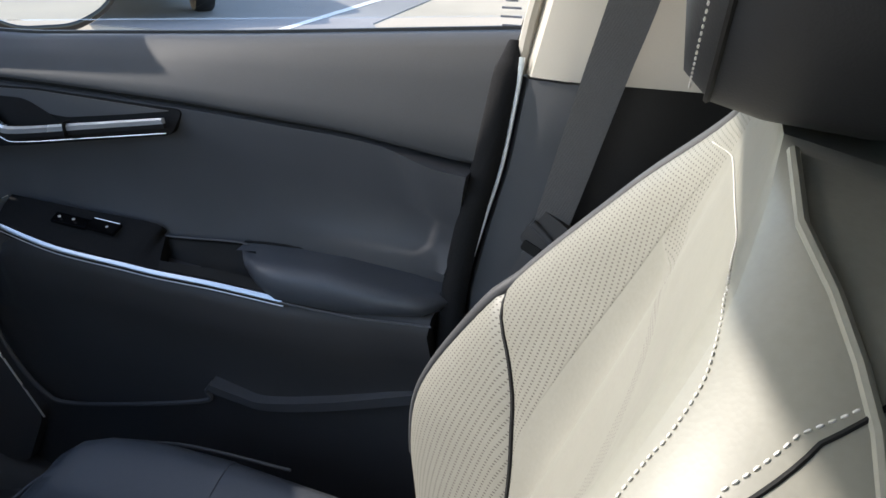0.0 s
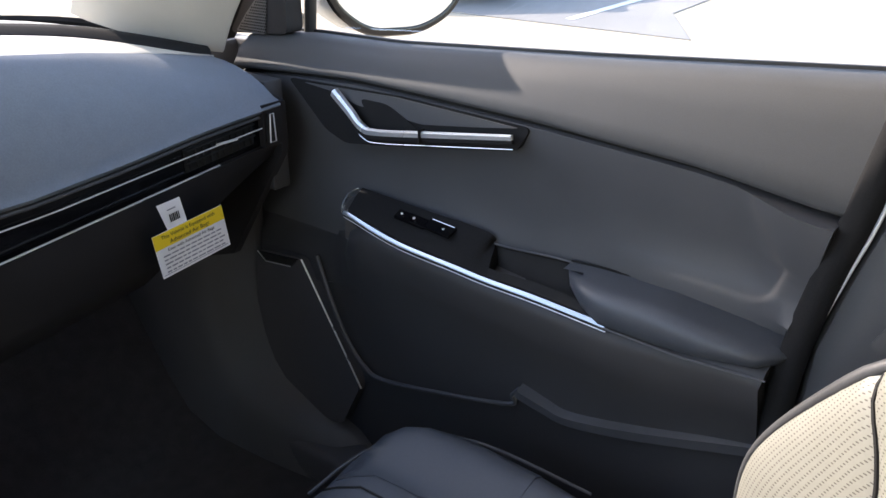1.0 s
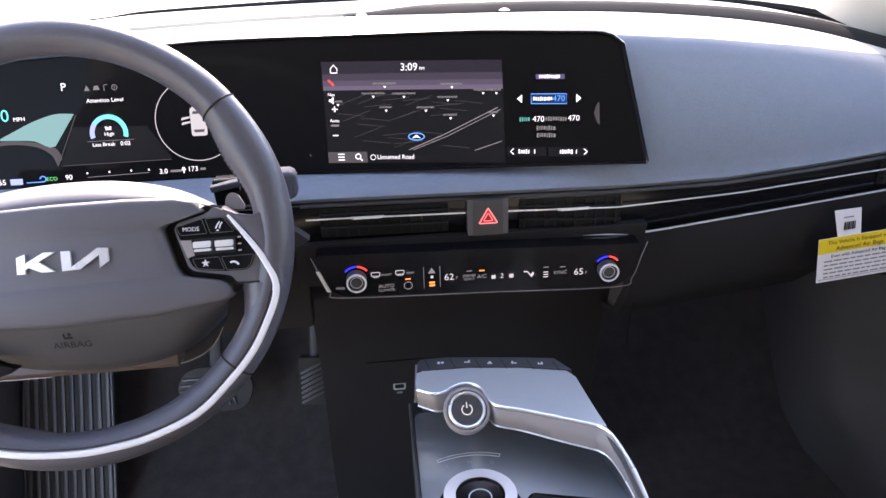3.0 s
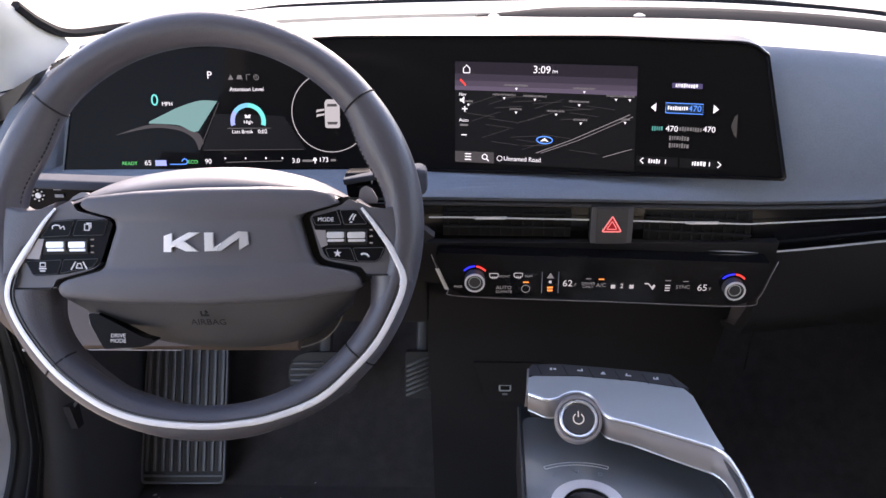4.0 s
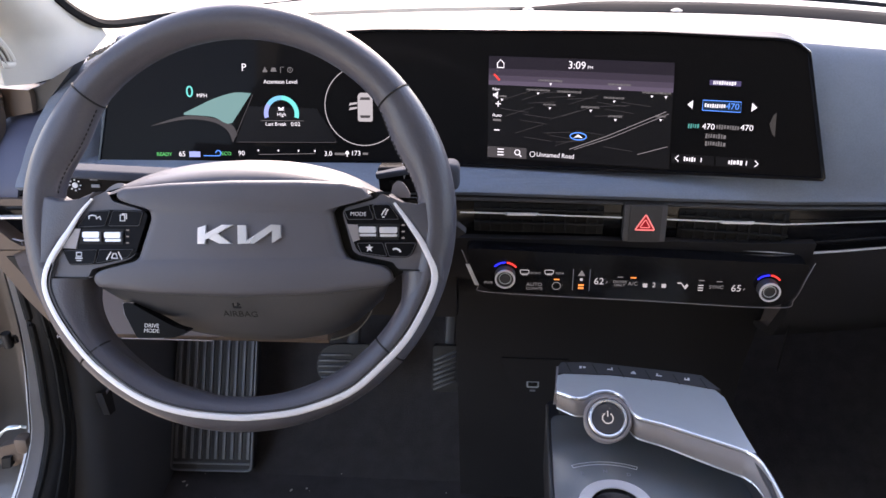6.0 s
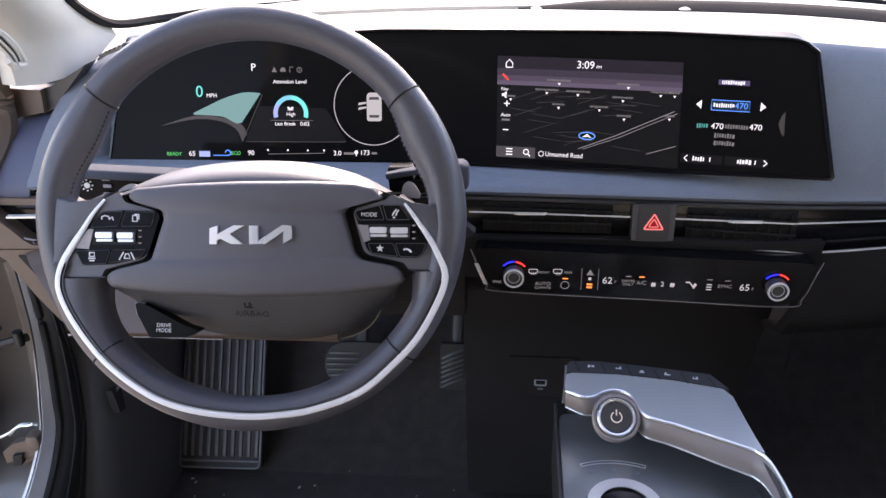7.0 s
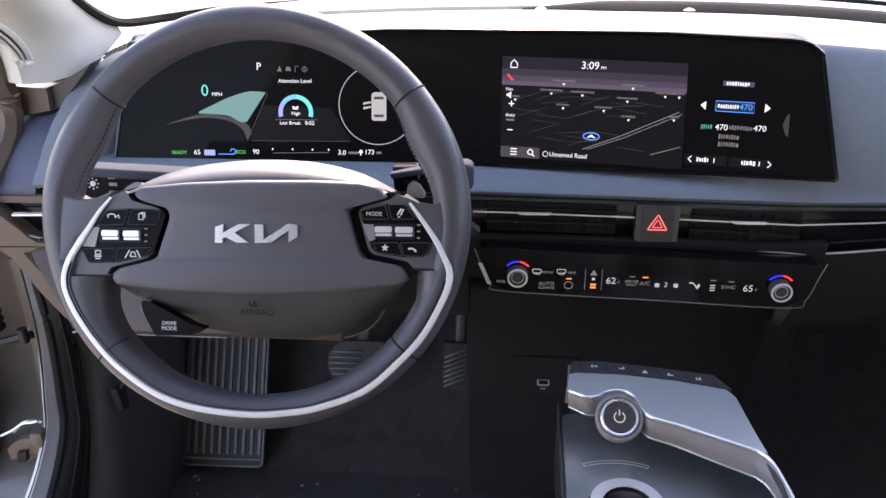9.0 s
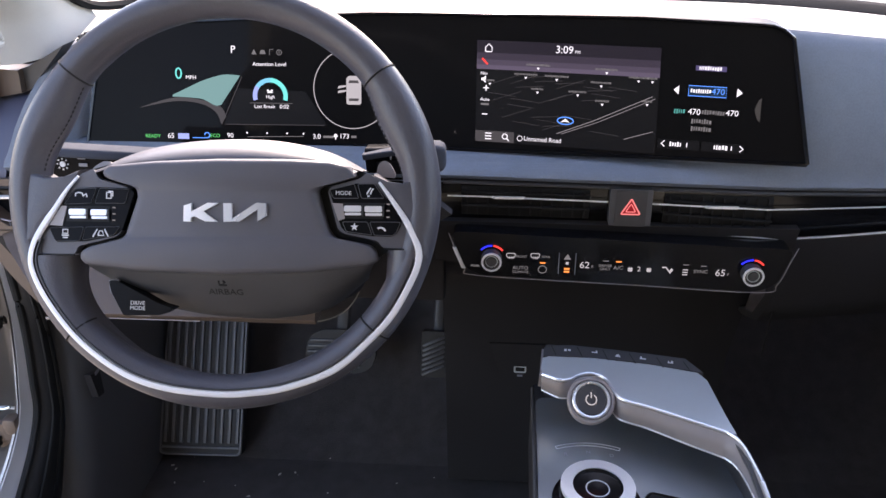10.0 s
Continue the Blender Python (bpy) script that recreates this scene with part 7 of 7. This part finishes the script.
# cushion
rows = []
for j in range(25):
    t = j / 24
    y = -0.48 + 0.452 * t
    hw = lerp(t, [(0, 0.24), (0.5, 0.258), (0.73, 0.256), (0.84, 0.240), (0.91, 0.213), (0.96, 0.165), (0.985, 0.125), (1, 0.09)])
    drop = 0.075 * max(0, (t - 0.86) / 0.14) ** 2
    r = []
    for i in range(41):
        u = -1 + i / 20
        a = abs(u)
        b = max(0, min(1, (a - 0.5) / 0.3))
        z = 0.285 + 0.030 * t + 0.030 * (3 * b * b - 2 * b ** 3) * (1 - 0.6 * t) - 0.11 * max(0, (a - 0.80) / 0.20) ** 2 - drop - 0.004 * math.exp(-((a - 0.52) / 0.02) ** 2)
        r.append(V(0.33 + u * hw, y, z))
    rows.append(r)
part("cushion", skin(rows, (0, 0, -0.11)), DARK, seat, "dark grey leather seat cushion", angle=70)
part("cushion_wedge", skin([[p + V(0, 0, 0.0012) for p in r[int(31 - 5 * (k / 20)):][:9]] for k, r in enumerate(rows[12:23])], (0, 0, -0.004)), DARK, seat, "ribbed leather wedge of the cushion", angle=70)
part("cushion_piping", tube(spl([(0.40, -0.030, 0.270), (0.475, -0.048, 0.292), (0.535, -0.088, 0.300), (0.572, -0.16, 0.298), (0.582, -0.30, 0.292)], 6), 0.0022), PIPE, seat)
part("cushion_seam", tube([rows[k][int(30 - 5 * ((k - 8) / 20))] + V(0, 0, 0.0008) for k in range(8, 23)], 0.0014, n=6), BLACKMATT, seat)
part("cushion_seam", tube([rows[k][10] + V(0, 0, 0.0008) for k in range(0, 23)], 0.0014, n=6), BLACKMATT, seat)
part("seat_base", box((0.345, -0.26, 0.11), (0.40, 0.40, 0.20), 0.03), HARD, seat)

rear = thing("rear_seat", "off-white leather rear bench behind the front seat", "car seat", (0, -1.2, 0.1))
part("bench", box((0, -1.22, 0.14), (1.3, 0.5, 0.30), 0.05, seg=4), WHITE, rear)
part("bench_back", box((0, -1.55, 0.58), (1.3, 0.16, 0.6), 0.05, Matrix.Rotation(radians(-18), 4, "X"), seg=4), WHITE, rear)

# seat belt
belt = thing("seat_belt", "dark grey seat belt hanging down the door post", "seat belt", (0.63, -0.58, 0.55))
wv = V(0.004, -0.0215, 0.002)
path = spl([(0.610, -0.668, 1.0), (0.618, -0.620, 0.815), (0.622, -0.602, 0.75), (0.627, -0.578, 0.66), (0.63, -0.562, 0.60)], 6)
part("webbing", skin([[p - wv * (1 - 0.25 * i / len(path)), p, p + wv * (1 - 0.25 * i / len(path))] for i, p in enumerate(path)], (0.0018, 0, 0)), WEB, belt)
part("buckle_tongue", slab(lay(basis((0.625, -0.560, 0.600), (0.05, -0.42, 0.9), (0.1, 0.9, 0.42)), rounded([(-0.022, -0.016), (0.018, -0.020), (0.022, 0.016), (-0.016, 0.020)], 0.007)), (0.012, 0, 0), 0.004), HARD, belt, "dark belt tongue")
part("tongue_slot", slab(lay(basis((0.6225, -0.553, 0.585), (0.05, -0.42, 0.9), (0.1, 0.9, 0.42)), rounded([(-0.006, -0.014), (0.004, -0.014), (0.004, 0.014), (-0.006, 0.014)], 0.003)), (0.006, 0, 0)), BLACKMATT, belt)
part("tongue_blade", slab(lay(basis((0.629, -0.541, 0.567), (0.05, -0.42, 0.9), (0.1, 0.9, 0.42)), rounded([(-0.020, -0.006), (0.012, -0.006), (0.012, 0.007), (-0.020, 0.007)], 0.004)), (0.003, 0, 0), 0.001), SOFTG, belt)
part("belt_stop", tube([V(0.624, -0.548, 0.612), V(0.624, -0.575, 0.588)], 0.004), SOFTG, belt)

# hang tag under the glove box
tag = thing("warning_tag", "white and yellow warning card hanging under the dashboard", "tag", (0.44, 0.19, 0.5))
TM = basis((0.387, 0.196, 0.540), (0.101, 0.0, 0.0105), (0, 0.02, 1))
part("card", slab(lay(TM, [(0, 0), (0.1015, 0), (0.1015, -0.057), (0, -0.057)]), (0, 0.0008, 0)), PAPER, tag)
part("yellow_band", slab(lay(TM, [(0, 0), (0.1015, 0), (0.1015, -0.019), (0, -0.019)], 0.0004), (0, 0.0003, 0)), YELLOW, tag, "yellow heading band")
words("This Vehicle is Equipped with", 0.0066, TM @ Matrix.Translation((0.050, -0.006, 0.0006)), INK, tag)
words("Advanced Air Bags", 0.0076, TM @ Matrix.Translation((0.050, -0.0143, 0.0006)), INK, tag)
words("Even with Advanced Air Bags", 0.0058, TM @ Matrix.Translation((0.050, -0.0235, 0.0006)), INK, tag)
for i in range(5):
    rw = random.Random(i)
    x = 0.008
    while x < 0.090:
        w = rw.uniform(0.004, 0.011)
        bar(TM, x + w / 2, -0.0300 - i * 0.0052, w, 0.0017, INKG, tag, "print", -0.0004 + 0.0009)
        x += w + 0.002
bar(TM, 0.05, -0.0535, 0.096, 0.0005, INKG, tag, "print", 0.0006)
part("barcode_label", slab(lay(TM, [(0.017, 0.034), (0.049, 0.033), (0.051, 0.0), (0.023, 0.0)], -0.001), (0, 0.0006, 0)), PAPER, tag, "small white barcode label")
for i in range(6):
    bar(TM, 0.030 + i * 0.0024, 0.013, 0.0012 if i % 2 else 0.0018, 0.010, INK, tag, "print", 0.0002)
bar(TM, 0.034, 0.024, 0.012, 0.0016, INKG, tag, "print", 0.0002)

# passenger footwell side
def y_shut(z):
    return lerp(z, [(0.0, 0.10), (0.06, 0.16), (0.10, 0.20), (0.12, 0.306), (0.16, 0.345), (0.21, 0.367), (0.32, 0.384), (0.50, 0.388)])


bul = [spl([(0.678, y_shut(z), z), (0.664, y_shut(z) + 0.012, z), (0.640, y_shut(z) + 0.05, z), (0.606, y_shut(z) * 0.5 + 0.28, z), (0.590, 0.57, z), (0.60, 0.70, z)], 4) for z in [0.50 - 0.50 * i / 18 for i in range(19)]]
kick = thing("kick_panel", "dark moulded side trim of the passenger footwell", "side trim", (0.62, 0.45, 0.0))
part("upper_moulding", skin(bul[:8], (0.02, 0, 0)), SOFT, kick, angle=70)
part("lower_moulding", skin([[p + V(0.0015, 0, 0) for p in r] for r in bul[7:]], (0.02, 0, 0)), SOFT, kick, angle=70)
sill = thing("door_sill", "black scuff plate at the passenger door", "sill", (0.66, 0.0, 0.0))
part("plate", sweep([V(0.66, 0.35, 0.045), V(0.665, -0.5, 0.05)], rounded([(-0.05, -0.05), (0.04, -0.05), (0.04, 0.02), (-0.03, 0.025)], 0.02)), SOFT, sill)

# ---- driver's side: kick panel, sill and open door jamb ----
dk = thing("driver_kick_panel", "dark kick panel beside the footrest", "side trim", (-0.72, 0.3, 0.0))
def y_seal(z):
    return lerp(z, [(0.0, 0.13), (0.10, 0.180), (0.17, 0.212), (0.26, 0.245), (0.38, 0.268), (0.60, 0.262)])


for name, zs in (("panel", (0.0, 0.1, 0.17, 0.25, 0.32, 0.382)), ("upper_panel", (0.386, 0.44, 0.50, 0.56))):
    rows = [[V(-0.742, y_seal(z) + 0.004, z), V(-0.722, y_seal(z) + 0.016, z), V(-0.712, y_seal(z) + 0.06, z), V(-0.715, 0.45, z), V(-0.72, 0.68, z)] for z in zs]
    part(name, skin(rows, (-0.02, 0, 0)), SOFTG, dk, angle=70)
part("bonnet_lever", slab([V(-0.708, 0.266, 0.298), V(-0.708, 0.290, 0.288), V(-0.706, 0.286, 0.254), V(-0.706, 0.270, 0.258)], (0.010, 0, 0), 0.003), DEEP, dk, "black release lever")
bar(basis((-0.696, 0.280, 0.294), (0, -1, 0), (0, 0, 1)), 0, 0, 0.012, 0.006, INKG, dk, "icon")
jamb = thing("door_jamb", "open driver's door frame with black seals and hinge", "door frame", (-0.80, 0.2, 0.0))
s1 = spl([(-0.752, 0.236, 0.530), (-0.752, 0.237, 0.464), (-0.752, 0.237, 0.414), (-0.752, 0.232, 0.365), (-0.752, 0.223, 0.316), (-0.752, 0.215, 0.275), (-0.752, 0.186, 0.237), (-0.752, 0.149, 0.206), (-0.752, 0.10, 0.17)], 5)
s2 = spl([(-0.742, 0.243, 0.530), (-0.742, 0.248, 0.461), (-0.742, 0.257, 0.406), (-0.742, 0.263, 0.357), (-0.742, 0.257, 0.291), (-0.742, 0.246, 0.241), (-0.742, 0.226, 0.199), (-0.742, 0.203, 0.155), (-0.742, 0.17, 0.11)], 5)
part("inner_seal", skin([[a, a.lerp(c, 0.25) + V(0.010, 0, 0), a.lerp(c, 0.6) + V(0.013, 0, 0), a.lerp(c, 0.92) + V(0.008, 0, 0), c] for a, c in zip(s1, s2)], (-0.012, 0, 0)), RUBBER, jamb, "black rubber door seal", angle=70)
part("seal_lip", tube(s1, 0.005), BLACKMATT, jamb)
part("seal_lip", tube(s2, 0.003), BLACKMATT, jamb)
part("silver_frame", skin([[p + V(-0.004, 0.002, 0), p + V(-0.007, -0.003, 0), p + V(-0.009 - 0.010 * (k / 40) ** 2, -0.005 - 0.036 * (k / 40) ** 2, 0.0)] for k, p in enumerate(s1)], (-0.01, 0.008, 0)), BODY, jamb, "silver painted door frame", angle=70)
for d in (0.30, 0.62):
    part("seal_rib", tube([a.lerp(c, d) + V(0.0125, 0, 0) for a, c in zip(s1, s2)], 0.0022, n=6), BLACKMATT, jamb)
part("outer_frame", skin([[p + V(-0.011 - 0.012 * (k / 40) ** 2, -0.007 - 0.034 * (k / 40) ** 2, 0), p + V(-0.03, 0.012, 0), p + V(-0.05, 0.03, 0), p + V(-0.22, 0.04, 0)] for k, p in enumerate(s1)], (0, 0.02, 0)), JAMB, jamb, "dark painted jamb", angle=60)
pl = spl([(-0.735, 0.02, 1.10), (-0.735, 0.14, 0.90), (-0.735, 0.225, 0.790), (-0.735, 0.245, 0.735), (-0.737, 0.245, 0.69), (-0.745, 0.225, 0.655), (-0.76, 0.19, 0.62)], 6)
part("pillar_seal", tube(pl, 0.016), WARM, jamb, "brown-grey rubber seal up the pillar")
part("pillar_panel", skin([[p + V(-0.01, -0.005, 0), p + V(-0.06, -0.02, 0)] for p in pl], (0, 0.03, 0)), JAMB, jamb)
part("hinge", box((-0.777, 0.196, 0.266), (0.020, 0.02, 0.026), 0.006), WARM, jamb, "painted door hinge")
part("hinge_leaf", slab([V(-0.826, 0.192, 0.247), V(-0.808, 0.192, 0.262), V(-0.767, 0.192, 0.274), V(-0.779, 0.192, 0.245), V(-0.825, 0.192, 0.228)], (0, 0.012, 0), 0.003), WARM, jamb)
part("striker", slab([V(-0.809, 0.186, 0.246), V(-0.795, 0.186, 0.249), V(-0.800, 0.186, 0.231), V(-0.812, 0.186, 0.229)], (0, 0.01, 0), 0.001), BLACKMATT, jamb)
part("wire", tube(spl([V(-0.827, 0.190, 0.271), V(-0.808, 0.190, 0.281), V(-0.791, 0.190, 0.293), V(-0.776, 0.190, 0.296), V(-0.769, 0.190, 0.299)], 4), 0.0018, n=6), SILVER, jamb)
part("lower_panel", slab([V(-0.838, 0.200, 0.215), V(-0.784, 0.200, 0.243), V(-0.808, 0.200, 0.145), V(-0.856, 0.200, 0.131), V(-0.836, 0.200, 0.174)], (0, 0.03, 0), 0.004), WARM, jamb, "warm painted lower jamb")
part("hinge_pin", tube([V(-0.780, 0.188, 0.262), V(-0.780, 0.188, 0.288)], 0.004), SILVER, jamb)
for i in range(7):
    part("boot_ring", lathe(Matrix.Translation((-0.817, 0.2225, 0.485 - 0.011 * i)), [(0.011, -0.002), (0.0155, -0.001), (0.0155, 0.001), (0.011, 0.002)], 16), RUBBER, jamb)
part("check_strap", sweep([V(-0.765, 0.222, 0.412), V(-0.80, 0.215, 0.404), V(-0.85, 0.20, 0.396)], oval(0.004, 0.006, 6)), RUBBER, jamb, "black door check strap")
part("strap_pin", lathe(Matrix.Translation((-0.772, 0.214, 0.415)), [(0.006, -0.01), (0.006, 0.01)], 12), RUBBER, jamb)
part("wire", tube(spl([(-0.775, 0.205, 0.285), (-0.795, 0.20, 0.288), (-0.815, 0.20, 0.27)], 5), 0.002, n=6), SILVER, jamb)
part("cable_boot", tube(spl([(-0.815, 0.225, 0.52), (-0.82, 0.22, 0.46), (-0.825, 0.22, 0.41)], 6), 0.012), RUBBER, jamb, "black rubber cable boot")
dd = thing("driver_door", "driver's door standing wide open", "car door", (-1.0, 0.1, 0.1))
part("inner_panel", box((-1.18, 0.205, 0.30), (0.6, 0.05, 0.66), 0.02), HARD, dd)
part("edge", box((-0.865, 0.195, 0.25), (0.03, 0.05, 0.62), 0.010), JAMB, dd, "painted leading edge of the door")
# grab recess in the driver's pillar
grab = thing("pillar_slot", "oval grab recess with brown ribs in the pillar trim", "grab recess", (-0.69, 0.2, 0.78))
part("surround", tube(spl([V(-0.682, 0.167, 0.819), V(-0.682, 0.190, 0.805), V(-0.682, 0.207, 0.793), V(-0.682, 0.221, 0.777), V(-0.682, 0.228, 0.763), V(-0.682, 0.224, 0.759), V(-0.682, 0.210, 0.762), V(-0.682, 0.200, 0.769)], 4), 0.0035), TRIMW, grab, "raised off-white surround")
part("recess", slab([V(-0.687, 0.173, 0.814), V(-0.687, 0.196, 0.800), V(-0.687, 0.212, 0.790), V(-0.687, 0.225, 0.775), V(-0.687, 0.230, 0.763), V(-0.687, 0.215, 0.763), V(-0.687, 0.206, 0.776), V(-0.687, 0.191, 0.789), V(-0.687, 0.168, 0.802)], (0.003, 0, 0)), WARM, grab, "brown recess")
for k in (0.0, 0.007, 0.014):
    part("rib", tube([p + V(0.004, -k, -k * 0.35) for p in spl([V(-0.683, 0.175, 0.811), V(-0.683, 0.190, 0.801), V(-0.683, 0.203, 0.790), V(-0.683, 0.215, 0.776), V(-0.683, 0.219, 0.764)], 4)], 0.0012, n=6), TRIMW, grab)

# parked car far across the lane
car = thing("parked_car", "dark parked car far across the lane", "car", (9.4, 6.9, -0.4))
CARM = pose(8.77, 6.76, -0.4, 0, 0, 45)
prof = [(-2.2, 0.30), (-2.25, 0.62), (-2.1, 0.85), (-1.5, 0.95), (-0.7, 1.42), (0.7, 1.45), (1.5, 0.98), (2.15, 0.88), (2.25, 0.55), (2.2, 0.28)]
part("body", slab([CARM @ V(a, -0.85, b) for a, b in rounded(prof, 0.25, 4)], CARM.to_3x3() @ V(0, 1.7, 0), 0.08), mat("dark_car_paint", (0.03, 0.032, 0.036), 0.25, metal=0.3, coat=0.6, bump=0), car)
for a in (-1.4, 1.4):
    for b in (-0.80, 0.80):
        m = CARM @ Matrix.Translation((a, b, 0.33)) @ Matrix.Rotation(math.pi / 2, 4, "X")
        w = part("wheel", lathe(m, [(0.20, -0.11), (0.31, -0.11), (0.335, -0.07), (0.335, 0.07), (0.31, 0.11), (0.20, 0.11)], 28), RUBBER, car, "black tyre")
        part("wheel_disc", lathe(m, [(0.205, -0.10), (0.205, 0.10), (0.05, 0.085)], 20), SILVER, w)
